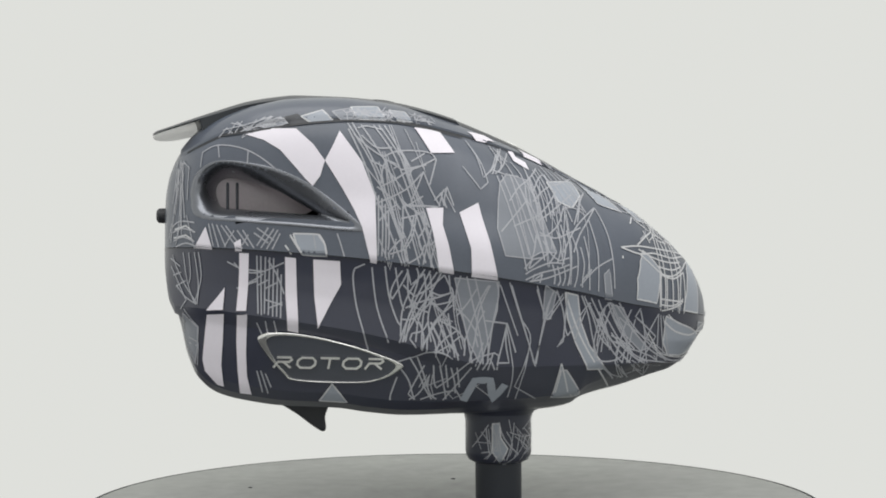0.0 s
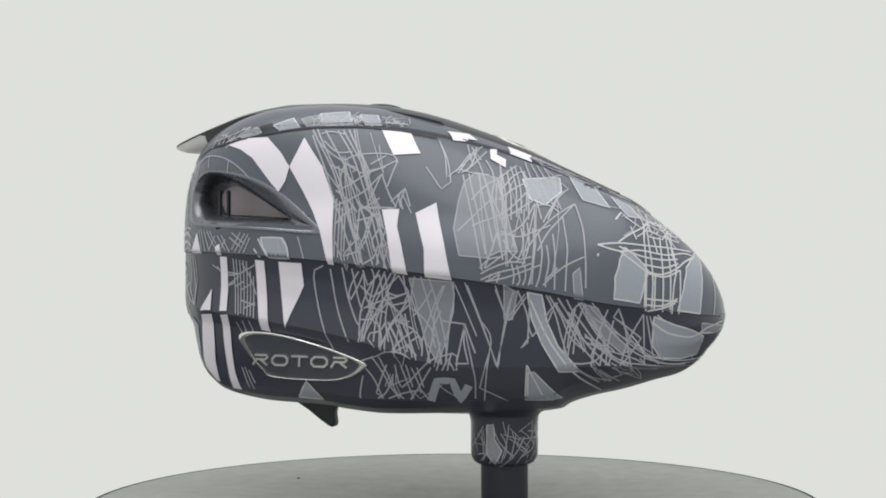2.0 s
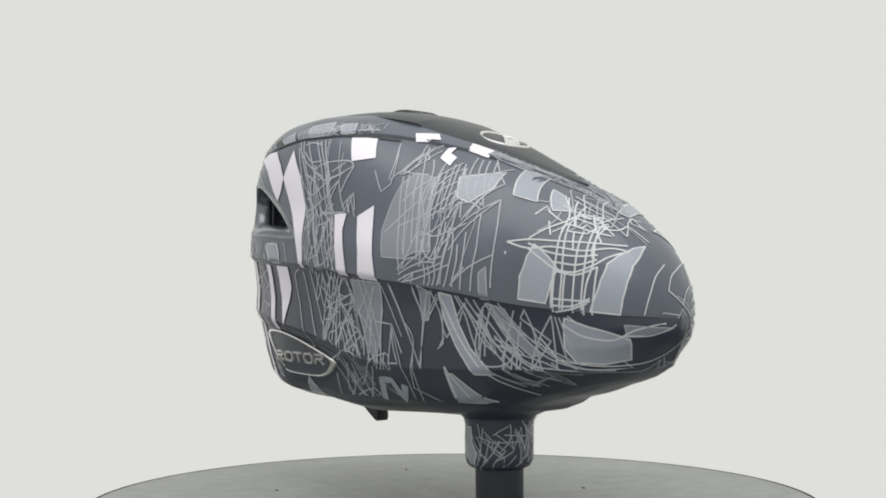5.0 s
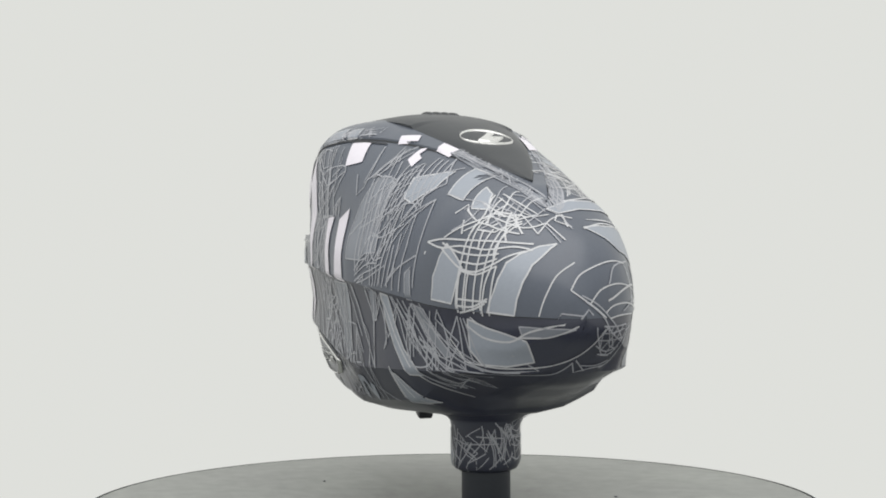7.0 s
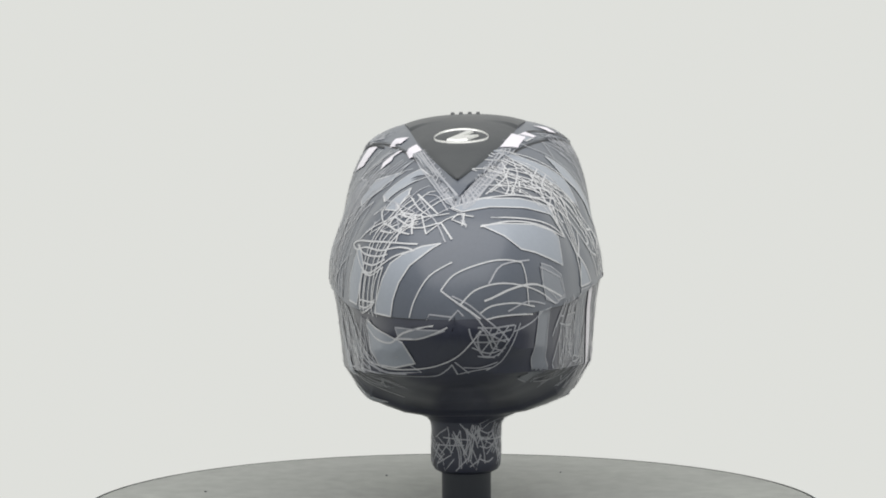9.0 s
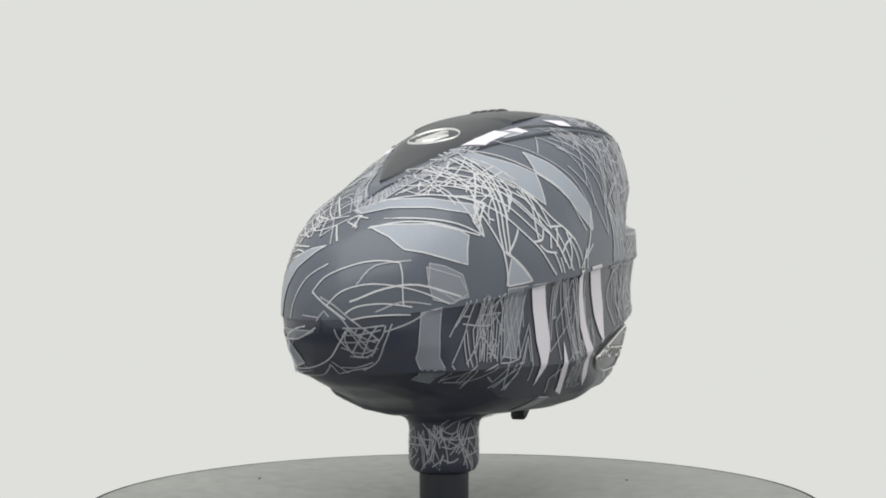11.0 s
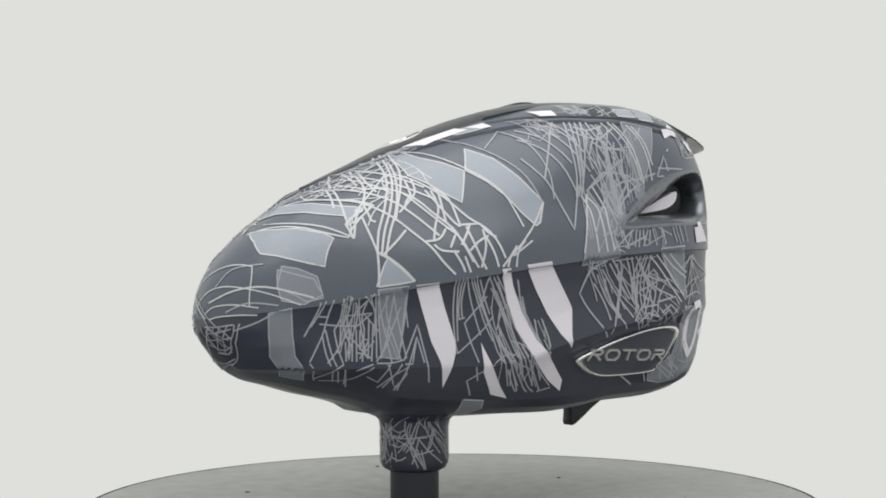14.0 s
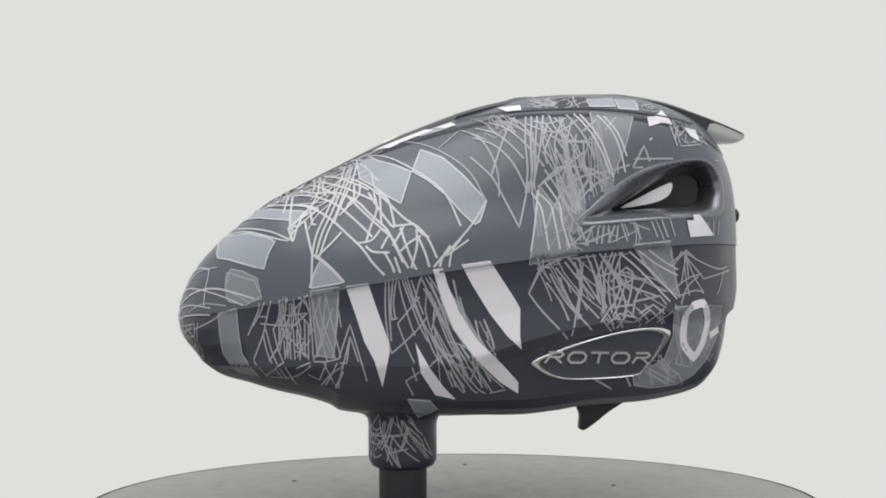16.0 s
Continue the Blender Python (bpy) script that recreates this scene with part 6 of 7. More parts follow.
    stroke("L", LINE, 0.58, (-37.2, -3.7), (-39.7, -9.2), (-42.0, -14.5), (-42.8, -21.6))
    stroke("L", LINE, 0.58, (-39.3, -3.6), (-41.4, -9.2), (-42.9, -18.1))
    stroke("L", LINE, 0.58, (-43.4, -3.2), (-40.8, -11.0), (-41.9, -19.0))
    stroke("L", LINE, 0.58, (-45.5, -2.8), (-42.9, -11.0), (-43.4, -20.8))
    stroke("L", LINE, 0.58, (-46.5, -3.0), (-44.4, -11.9), (-45.5, -21.7))
    stroke("L", LINE, 0.58, (-48.6, -2.8), (-46.1, -11.0), (-46.9, -21.7))
    stroke("L", LINE, 0.58, (-41.3, -3.3), (-46.0, -9.2), (-49.3, -16.3), (-50.1, -21.7))
    stroke("L", LINE, 0.58, (-39.8, -11.0), (-46.0, -9.2), (-52.5, -10.9), (-56.8, -10.9))
    stroke("L", LINE, 0.58, (-44.1, -14.5), (-49.3, -12.7), (-52.5, -10.9))
    stroke("L", LINE, 0.58, (-50.3, -11.0), (-48.1, -18.1), (-45.8, -22.6))
    stroke("L", LINE, 0.58, (-52.4, -9.1), (-51.4, -16.3), (-49.0, -22.6))
    stroke("L", LINE, 0.58, (-56.8, -10.9), (-53.5, -16.3), (-52.2, -21.7))
    stroke("L", LINE, 0.58, (-45.1, -11.9), (-50.1, -7.4), (-52.4, -9.1))
    stroke("L", LINE, 0.58, (-52.3, -18.1), (-61.3, -16.3), (-63.4, -19.0))
    stroke("L", LINE, 0.58, (-54.3, -21.7), (-58.9, -19.0), (-62.8, -21.8))
    stroke("L", LINE, 0.58, (-64.7, -6.3), (-70.2, -2.0), (-73.2, -4.2))
    stroke("L", LINE, 0.58, (-70.2, -2.0), (-71.3, -10.7))
    stroke("L", LINE, 0.58, (-70.3, -3.4), (-68.7, -12.6))
    stroke("L", LINE, 0.58, (-51.1, -40.5), (-53.1, -44.5))
    stroke("L", LINE, 0.58, (-56.3, -39.0), (-66.1, -44.4))
    stroke("L", LINE, 0.58, (-57.2, -38.1), (-68.3, -43.7))
    stroke("L", LINE, 0.58, (-61.5, -36.4), (-69.7, -41.3))
    stroke("L", LINE, 0.58, (-65.9, -44.0), (-65.4, -38.3), (-66.3, -36.5))
    stroke("L", LINE, 0.58, (-40.7, -41.7), (-47.0, -45.2))
    stroke("L", LINE, 0.58, (-42.0, -5.7), (-43.3, -14.5), (-42.2, -21.6))
    stroke("L", LINE, 0.58, (-38.4, -5.7), (-40.9, -12.8), (-43.9, -19.9))
    stroke("L", LINE, 0.58, (-47.8, -5.6), (-47.9, -14.5), (-44.9, -20.8))
    stroke("L", LINE, 0.58, (-44.0, -5.7), (-47.7, -11.0), (-51.5, -14.5))
    stroke("L", LINE, 0.58, (-50.4, -12.7), (-54.7, -14.5), (-60.1, -16.3))
    stroke("L", LINE, 0.58, (-41.9, -24.3), (-44.9, -19.9), (-52.3, -19.0))
    stroke("L", LINE, 0.58, (-43.5, -25.2), (-48.0, -21.7), (-55.2, -23.5))
    stroke("L", LINE, 0.58, (-47.3, -26.1), (-50.0, -22.0))
    stroke("L", LINE_PALE, 0.5, (-47.6, -3.0), (-53.4, -7.3), (-59.2, -12.7), (-64.7, -18.1))
    stroke("L", LINE_PALE, 0.5, (-50.8, -2.6), (-56.7, -7.3), (-62.6, -12.7), (-67.1, -17.2))
    stroke("L", LINE_PALE, 0.5, (-54.0, -2.3), (-60.0, -6.4), (-67.4, -9.9))
    stroke("L", LINE_PALE, 0.5, (-57.3, -2.1), (-62.3, -5.4), (-67.5, -8.1))
    stroke("L", LINE, 0.46, (23.8, -11.5), (23.8, -21.2), (22.8, -29.7), (21.9, -33.4))
    stroke("L", LINE, 0.46, (22.8, -11.4), (22.6, -21.2), (22.0, -29.7))
    stroke("L", LINE, 0.46, (21.6, -11.0), (22.2, -19.5), (21.8, -22.9))
    stroke("L", LINE, 0.46, (20.5, -10.7), (21.4, -17.8), (20.8, -22.9))
    stroke("L", LINE, 0.46, (22.1, -23.2), (20.1, -22.6))
    stroke("L", LINE, 0.46, (20.0, -10.5), (18.9, -16.1), (16.2, -24.6), (14.9, -28.0))
    stroke("L", LINE, 0.46, (18.3, -10.4), (15.5, -17.8), (11.9, -26.4), (9.2, -33.2), (6.4, -36.7))
    stroke("L", LINE, 0.46, (17.5, -10.2), (13.7, -21.3), (10.2, -28.1), (5.7, -35.0))
    stroke("L", LINE, 0.46, (19.1, -10.5), (16.3, -17.8), (13.7, -24.7), (11.0, -29.8))
    stroke("L", LINE, 0.46, (13.3, -10.1), (14.7, -16.2), (15.5, -19.5))
    stroke("L", LINE, 0.46, (12.8, -10.1), (14.0, -12.8))
    stroke("L", LINE, 0.46, (13.3, -10.1), (10.4, -16.2), (7.7, -23.0), (4.9, -29.9), (2.1, -35.0))
    stroke("L", LINE, 0.46, (12.1, -9.9), (8.7, -16.2), (5.9, -23.0), (3.1, -29.9), (-0.9, -36.5))
    stroke("L", LINE, 0.46, (11.1, -9.7), (7.9, -14.5), (5.5, -18.8))
    stroke("L", LINE, 0.46, (13.5, -16.2), (15.5, -18.7), (20.1, -24.3), (17.7, -30.6), (15.1, -36.2))
    stroke("L", LINE, 0.46, (11.2, -22.1), (13.6, -25.5), (17.8, -29.7), (21.9, -33.4))
    stroke("L", LINE, 0.46, (8.7, -17.9), (9.4, -24.7), (6.6, -31.6), (3.3, -38.5), (-0.4, -43.9))
    stroke("L", LINE, 0.46, (6.0, -17.9), (8.6, -21.3), (9.9, -26.4))
    stroke("L", LINE, 0.46, (7.2, -19.6), (5.0, -24.7))
    stroke("L", LINE, 0.46, (5.2, -16.2), (6.9, -19.6))
    stroke("L", LINE, 0.46, (9.3, -28.1), (4.5, -36.7), (-0.7, -45.4))
    stroke("L", LINE, 0.46, (7.5, -31.5), (3.9, -35.0), (1.4, -38.6))
    stroke("L", LINE, 0.46, (10.2, -28.1), (6.4, -36.7), (3.2, -43.8))
    stroke("L", LINE, 0.46, (4.9, -29.9), (1.3, -30.8), (-2.6, -33.1))
    stroke("L", LINE, 0.46, (3.1, -29.9), (-1.0, -36.9), (-6.0, -44.0))
    stroke("L", LINE, 0.46, (1.3, -30.8), (-4.2, -38.7), (-9.1, -45.6))
    stroke("L", LINE, 0.46, (-0.5, -31.6), (-4.6, -36.1), (-8.4, -42.3))
    stroke("L", LINE, 0.46, (4.8, -35.0), (-2.3, -44.0), (-4.5, -45.8))
    stroke("L", LINE, 0.46, (5.1, -38.5), (1.4, -43.9), (-0.4, -45.7))
    stroke("L", LINE, 0.46, (1.8, -36.8), (-4.1, -44.0), (-6.9, -45.9))
    stroke("L", LINE, 0.46, (-3.3, -38.7), (-1.9, -42.2))
    stroke("L", LINE, 0.46, (9.9, -36.6), (6.6, -34.1), (3.0, -34.2))
    stroke("L", LINE, 0.46, (13.8, -39.2), (9.9, -37.0))
    stroke("L", LINE, 0.46, (17.6, -41.8), (13.8, -39.2))
    stroke("L", LINE, 0.46, (17.6, -41.8), (15.1, -46.3))
    stroke("L", LINE, 0.46, (15.8, -37.4), (14.2, -41.8))
    stroke("L", LINE, 0.46, (-3.7, -36.0), (-8.2, -40.5), (-12.6, -44.2))
    stroke("L", LINE, 0.46, (4.2, -38.5), (2.3, -43.8))
    stroke("L", LINE, 0.46, (-8.2, -45.9), (-13.2, -44.8))
    stroke("L", LINE, 0.46, (16.1, -11.1), (13.8, -17.9), (12.4, -21.6))
    stroke("L", LINE, 0.46, (10.3, -11.9), (7.2, -18.7), (3.1, -26.5))
    stroke("L", LINE, 0.46, (62.3, -18.0), (63.0, -20.8), (66.1, -27.9))
    stroke("L", LINE, 0.46, (60.8, -17.6), (62.2, -20.8), (64.5, -25.1))
    stroke("L", LINE, 0.46, (58.7, -17.2), (59.8, -20.9), (60.5, -24.2), (61.3, -27.6), (64.3, -35.4))
    stroke("L", LINE, 0.46, (62.5, -22.0), (59.8, -22.2))
    stroke("L", LINE, 0.46, (62.2, -24.2), (56.5, -24.8), (51.6, -24.8), (47.6, -21.0))
    stroke("L", LINE, 0.46, (56.0, -16.8), (56.5, -22.6), (58.1, -26.0))
    stroke("L", LINE, 0.46, (55.2, -16.7), (55.7, -24.3), (53.1, -31.1))
    stroke("L", LINE, 0.46, (53.6, -16.4), (54.6, -22.6), (53.2, -27.7))
    stroke("L", LINE, 0.46, (47.3, -15.4), (50.9, -19.2), (53.3, -22.6), (54.8, -27.7), (58.0, -33.6), (59.6, -35.8))
    stroke("L", LINE, 0.46, (48.6, -15.7), (46.8, -21.0))
    stroke("L", LINE, 0.46, (50.2, -16.2), (48.5, -17.6), (46.8, -21.0), (46.7, -27.8))
    stroke("L", LINE, 0.46, (51.8, -16.7), (50.8, -24.3), (49.0, -32.8))
    stroke("L", LINE, 0.46, (47.0, -15.6), (46.3, -24.4), (45.8, -34.5))
    stroke("L", LINE, 0.46, (53.9, -26.0), (53.7, -34.5))
    stroke("L", LINE, 0.46, (52.9, -26.9), (52.7, -35.3))
    stroke("L", LINE, 0.46, (51.9, -26.0), (51.4, -35.4))
    stroke("L", LINE, 0.46, (50.8, -26.0), (50.7, -31.1))
    stroke("L", LINE, 0.46, (49.6, -26.0), (49.8, -35.4))
    stroke("L", LINE, 0.46, (48.4, -22.7), (48.2, -34.5))
    stroke("L", LINE, 0.46, (47.2, -24.4), (47.2, -35.4))
    stroke("L", LINE, 0.46, (54.8, -29.4), (54.4, -35.3))
    stroke("L", LINE, 0.46, (50.7, -32.0), (49.9, -28.6), (48.3, -29.1), (49.8, -32.8), (50.6, -34.5))
    stroke("L", LINE, 0.46, (51.5, -32.8), (49.0, -33.2), (47.4, -34.5))
    stroke("L", LINE, 0.46, (54.0, -27.7), (51.5, -30.3), (48.2, -34.5))
    stroke("L", LINE, 0.46, (46.2, -15.2), (44.8, -22.7), (42.6, -31.2), (41.4, -35.9))
    stroke("L", LINE, 0.46, (44.1, -14.9), (43.2, -22.7), (40.2, -31.2), (38.8, -35.4))
    stroke("L", LINE, 0.46, (42.1, -14.6), (40.3, -22.7), (38.6, -29.5), (37.3, -34.6))
    stroke("L", LINE, 0.46, (42.9, -14.6), (44.4, -19.3), (45.8, -23.5))
    stroke("L", LINE, 0.46, (41.8, -16.0), (43.1, -27.8), (44.6, -34.6))
    stroke("L", LINE, 0.46, (39.6, -19.3), (41.9, -26.1), (43.4, -31.2), (45.8, -35.4))
    stroke("L", LINE, 0.46, (38.1, -14.3), (38.7, -24.4), (39.0, -31.2))
    stroke("L", LINE, 0.46, (45.7, -35.9), (41.7, -35.9), (37.7, -34.9))
    stroke("L", LINE, 0.46, (37.6, -36.3), (35.5, -36.3), (34.5, -28.2), (31.9, -36.0))
    stroke("L", LINE, 0.46, (34.5, -28.2), (36.0, -34.6), (37.7, -41.5), (38.0, -44.2))
    stroke("L", LINE, 0.46, (61.3, -27.6), (59.6, -34.4), (55.7, -41.3))
    stroke("L", LINE, 0.46, (60.5, -25.9), (58.0, -34.5), (54.0, -41.7))
    stroke("L", LINE, 0.46, (58.1, -26.0), (56.4, -32.8), (52.3, -42.2))
    stroke("L", LINE, 0.46, (64.3, -35.8), (60.5, -41.0))
    stroke("L", LINE, 0.46, (60.7, -40.4), (57.5, -38.0), (55.0, -36.2))
    stroke("L", LINE, 0.46, (59.4, -41.0), (51.9, -40.7), (46.4, -37.1))
    stroke("L", LINE, 0.46, (51.1, -38.0), (46.6, -36.2))
    stroke("L", LINE, 0.46, (47.5, -39.8), (43.9, -41.6), (41.7, -36.3))
    stroke("L", LINE, 0.46, (42.5, -36.3), (39.0, -43.3), (37.7, -41.5))
    stroke("L", LINE, 0.46, (42.0, -43.4), (38.4, -36.3))
    stroke("L", LINE, 0.46, (43.4, -43.4), (40.4, -39.8), (36.7, -37.2))
    stroke("L", LINE, 0.46, (38.9, -44.2), (36.5, -38.9))
    stroke("L", LINE, 0.46, (54.3, -38.0), (51.2, -43.2))
    stroke("L", LINE, 0.46, (52.7, -17.5), (51.7, -20.9), (52.2, -26.0))
    stroke("L", LINE, 0.46, (49.3, -17.6), (50.4, -21.8), (49.6, -26.0))
    stroke("L", LINE, 0.46, (56.6, -18.3), (54.0, -19.6), (55.2, -23.4))
    stroke("F", LINE, 0.42, (-16.0, 32.4), (-11.2, 32.2))
    stroke("F", LINE, 0.42, (-15.0, 31.0), (-10.3, 30.9))
    stroke("F", LINE, 0.42, (-13.9, 29.4), (-11.0, 31.9))
    stroke("F", LINE, 0.42, (-13.4, 28.7), (-8.5, 28.2))
    stroke("F", LINE, 0.42, (-12.6, 27.4), (-9.4, 29.4))
    stroke("F", LINE, 0.42, (-11.5, 25.7), (-7.9, 27.2))
    stroke("F", LINE, 0.42, (-10.6, 24.5), (-7.2, 26.2))
    stroke("F", LINE, 0.42, (-9.9, 23.6), (-7.5, 26.7))
    stroke("F", LINE, 0.42, (-9.1, 22.4), (-5.3, 23.2))
    stroke("F", LINE, 0.42, (-8.4, 21.2), (-5.1, 22.7))
    stroke("F", LINE, 0.42, (-7.7, 20.3), (-5.8, 24.3))
    stroke("F", LINE, 0.42, (-7.1, 19.4), (-4.5, 21.6))
    stroke("F", LINE, 0.42, (-6.7, 18.7), (-5.1, 22.9))
    stroke("F", LINE, 0.42, (-5.8, 17.4), (-3.7, 20.5))
    stroke("F", LINE, 0.42, (-5.4, 16.5), (-2.7, 18.5))
    stroke("F", LINE, 0.42, (-4.9, 15.7), (-2.1, 17.6))
    stroke("F", LINE, 0.42, (-4.3, 15.1), (-2.1, 17.4))
    stroke("F", LINE, 0.42, (-3.8, 14.2), (-1.7, 16.8))
    stroke("F", LINE, 0.42, (-3.2, 13.6), (-2.3, 17.8))
    stroke("F", LINE, 0.42, (-2.9, 13.2), (-1.9, 17.2))
    stroke("F", LINE, 0.42, (-2.4, 12.5), (-1.4, 16.4))
    stroke("F", LINE, 0.42, (-1.9, 12.1), (-1.4, 16.4))
    stroke("F", LINE, 0.42, (-1.5, 11.5), (-1.0, 15.8))
    stroke("F", LINE, 0.42, (-1.0, 11.1), (-0.5, 15.3))
    stroke("F", LINE, 0.42, (-0.7, 10.6), (0.0, 14.5))
    stroke("F", LINE, 0.42, (-0.1, 10.0), (0.0, 14.5))
    stroke("F", LINE, 0.42, (-15.0, 31.7), (-9.0, 23.0), (-4.5, 15.7), (-0.7, 10.6))
    stroke("F", LINE, 0.42, (-14.0, 31.8), (-8.2, 23.4), (-3.9, 16.5), (-0.4, 11.7))
    stroke("F", LINE, 0.42, (-12.9, 31.9), (-7.9, 23.8), (-3.5, 17.2), (-0.2, 12.9))
    stroke("F", LINE, 0.42, (-12.1, 31.8), (-7.2, 24.4), (-3.0, 18.1), (0.1, 13.9))
    stroke("F", LINE, 0.42, (17.5, 33.2), (12.1, 31.5))
    stroke("F", LINE, 0.42, (16.8, 31.8), (12.8, 32.8))
    stroke("F", LINE, 0.42, (16.2, 30.7), (11.0, 29.8))
    stroke("F", LINE, 0.42, (15.3, 29.2), (12.1, 31.5))
    stroke("F", LINE, 0.42, (14.7, 28.2), (11.6, 30.8))
    stroke("F", LINE, 0.42, (14.0, 26.8), (10.3, 28.8))
    stroke("F", LINE, 0.42, (13.5, 25.6), (8.3, 25.3))
    stroke("F", LINE, 0.42, (13.0, 24.7), (7.8, 24.7))
    stroke("F", LINE, 0.42, (12.4, 23.7), (9.5, 27.4))
    stroke("F", LINE, 0.42, (11.7, 22.4), (9.0, 26.5))
    stroke("F", LINE, 0.42, (11.4, 21.7), (7.8, 24.7))
    stroke("F", LINE, 0.42, (10.7, 20.6), (7.8, 24.4))
    stroke("F", LINE, 0.42, (10.4, 19.9), (6.0, 21.5))
    stroke("F", LINE, 0.42, (9.8, 18.8), (5.4, 20.2))
    stroke("F", LINE, 0.42, (9.1, 17.7), (5.9, 21.3))
    stroke("F", LINE, 0.42, (8.8, 17.0), (5.2, 20.2))
    stroke("F", LINE, 0.42, (8.3, 16.0), (4.6, 19.2))
    stroke("F", LINE, 0.42, (7.8, 15.5), (4.1, 18.4))
    stroke("F", LINE, 0.42, (7.2, 14.5), (3.8, 17.8))
    stroke("F", LINE, 0.42, (6.9, 13.9), (3.4, 17.2))
    stroke("F", LINE, 0.42, (6.4, 13.6), (3.7, 17.6))
    stroke("F", LINE, 0.42, (5.8, 12.7), (2.9, 16.6))
    stroke("F", LINE, 0.42, (5.3, 12.3), (3.4, 17.2))
    stroke("F", LINE, 0.42, (4.8, 11.8), (2.1, 15.7))
    stroke("F", LINE, 0.42, (4.5, 11.4), (1.8, 15.3))
    stroke("F", LINE, 0.42, (3.9, 10.7), (2.3, 15.9))
    stroke("F", LINE, 0.42, (3.2, 10.1), (1.3, 14.7))
    stroke("F", LINE, 0.42, (2.8, 9.6), (1.2, 14.5))
    stroke("F", LINE, 0.42, (17.2, 32.5), (12.3, 23.5), (7.7, 15.8), (2.8, 10.2))
    stroke("F", LINE, 0.42, (15.9, 32.3), (11.4, 24.1), (6.8, 16.8), (2.6, 11.4))
    stroke("F", LINE, 0.42, (14.6, 32.4), (10.0, 24.7), (6.1, 17.7), (1.9, 12.5))
    stroke("F", LINE, 0.42, (13.3, 32.3), (9.3, 25.1), (5.1, 18.5), (1.5, 13.7))
    stroke("F", LINE_PALE, 0.42, (8.5, 14.5), (13.5, 19.8), (15.2, 24.4), (19.6, 24.8))
    stroke("F", LINE_PALE, 0.42, (9.3, 16.4), (15.1, 14.6), (21.8, 14.3), (28.1, 14.9))
    stroke("F", LINE_PALE, 0.42, (11.8, 21.9), (16.8, 17.9), (23.7, 17.7))
    stroke("F", LINE_PALE, 0.42, (10.1, 17.5), (16.0, 18.9), (23.9, 20.9))
    stroke("F", LINE_PALE, 0.42, (13.5, 24.2), (15.1, 17.8), (14.3, 14.6))
    stroke("F", LINE_PALE, 0.42, (16.2, 28.5), (17.8, 22.4), (15.9, 14.7))
    stroke("F", LINE_PALE, 0.42, (17.9, 28.0), (24.2, 25.4), (30.5, 21.1))
    stroke("F", LINE_PALE, 0.42, (18.8, 26.5), (23.0, 20.8), (28.2, 16.3))
    stroke("F", LINE_PALE, 0.42, (20.6, 27.2), (26.9, 23.7), (32.2, 18.2))
    stroke("F", LINE_PALE, 0.42, (9.8, 15.1), (12.6, 17.6), (15.9, 16.8), (17.1, 14.2))
    stroke("F", LINE_PALE, 0.42, (11.4, 19.3), (13.8, 16.0), (17.6, 15.9))
    stroke("F", LINE_PALE, 0.42, (24.2, 25.4), (22.1, 19.6), (23.6, 15.7))
    stroke("F", LINE_PALE, 0.42, (26.9, 23.7), (25.3, 19.0), (26.8, 15.5))
    stroke("F", LINE_PALE, 0.42, (28.2, 16.3), (27.3, 11.2), (29.3, 6.6))
    stroke("F", LINE_PALE, 0.42, (28.7, 15.4), (29.6, 10.6), (31.1, 6.0))
    stroke("F", LINE, 0.42, (-22.6, 10.7), (-18.0, 12.9), (-16.2, 4.4))
    stroke("F", LINE_PALE, 0.42, (-18.0, 12.9), (-14.5, 7.8), (-9.8, 8.5), (-8.1, 2.4))
    stroke("F", LINE, 0.42, (-17.5, 9.7), (-11.7, 16.0), (-8.2, 17.9))
    stroke("F", LINE_PALE, 0.42, (-15.9, 7.9), (-9.0, 14.9), (-6.2, 15.8))
    stroke("F", LINE, 0.42, (-15.3, 5.2), (-7.7, 12.1), (-2.4, 14.9))
    stroke("F", LINE_PALE, 0.42, (-11.9, 6.8), (-5.3, 12.1), (-0.7, 13.8))
    stroke("F", LINE, 0.42, (-11.0, 5.0), (-1.9, 10.2), (1.6, 8.4), (3.1, 4.0))
    stroke("F", LINE_PALE, 0.42, (-8.1, 2.4), (-2.6, 6.6), (2.5, 8.4))
    stroke("F", LINE, 0.42, (-10.9, 14.0), (-8.0, 9.4), (-4.9, 4.9), (-2.6, -0.2))
    stroke("F", LINE_PALE, 0.42, (-13.2, 14.1), (-10.7, 10.3), (-7.1, 7.6), (-1.8, 8.4))
    stroke("F", LINE, 0.42, (-9.0, 14.9), (-5.3, 13.9), (-2.3, 9.3))
    stroke("F", LINE_PALE, 0.42, (-17.1, 8.8), (-12.8, 8.6), (-8.6, 7.6))
    stroke("F", LINE, 0.42, (-22.3, 3.9), (-17.8, 6.2), (-14.3, 8.7), (-10.1, 12.1))
    stroke("F", LINE_PALE, 0.42, (-24.8, 4.1), (-20.4, 6.4), (-15.4, 9.6))
    stroke("F", LINE, 0.42, (-27.1, 4.4), (-22.8, 7.4), (-19.3, 10.7))
    stroke("F", LINE_PALE, 0.42, (2.5, 8.4), (1.9, 4.5))
    stroke("F", LINE, 0.42, (1.5, 6.3), (3.3, 4.5))
    scribble("R", LINE, 5, 6, 11, (-38.9, 39.6), (-18.7, 40.7), (-7.1, -5.9), (-26.8, -4.0))
    scribble("R", LINE, 4, 6, 12, (-24.2, -4.4), (-4.9, -6.6), (7.2, -34.4), (-18.6, -34.5))
    scribble("R", LINE, 2, 4, 13, (-18.6, -34.5), (6.3, -35.8), (9.7, -46.7), (-20.7, -45.8))
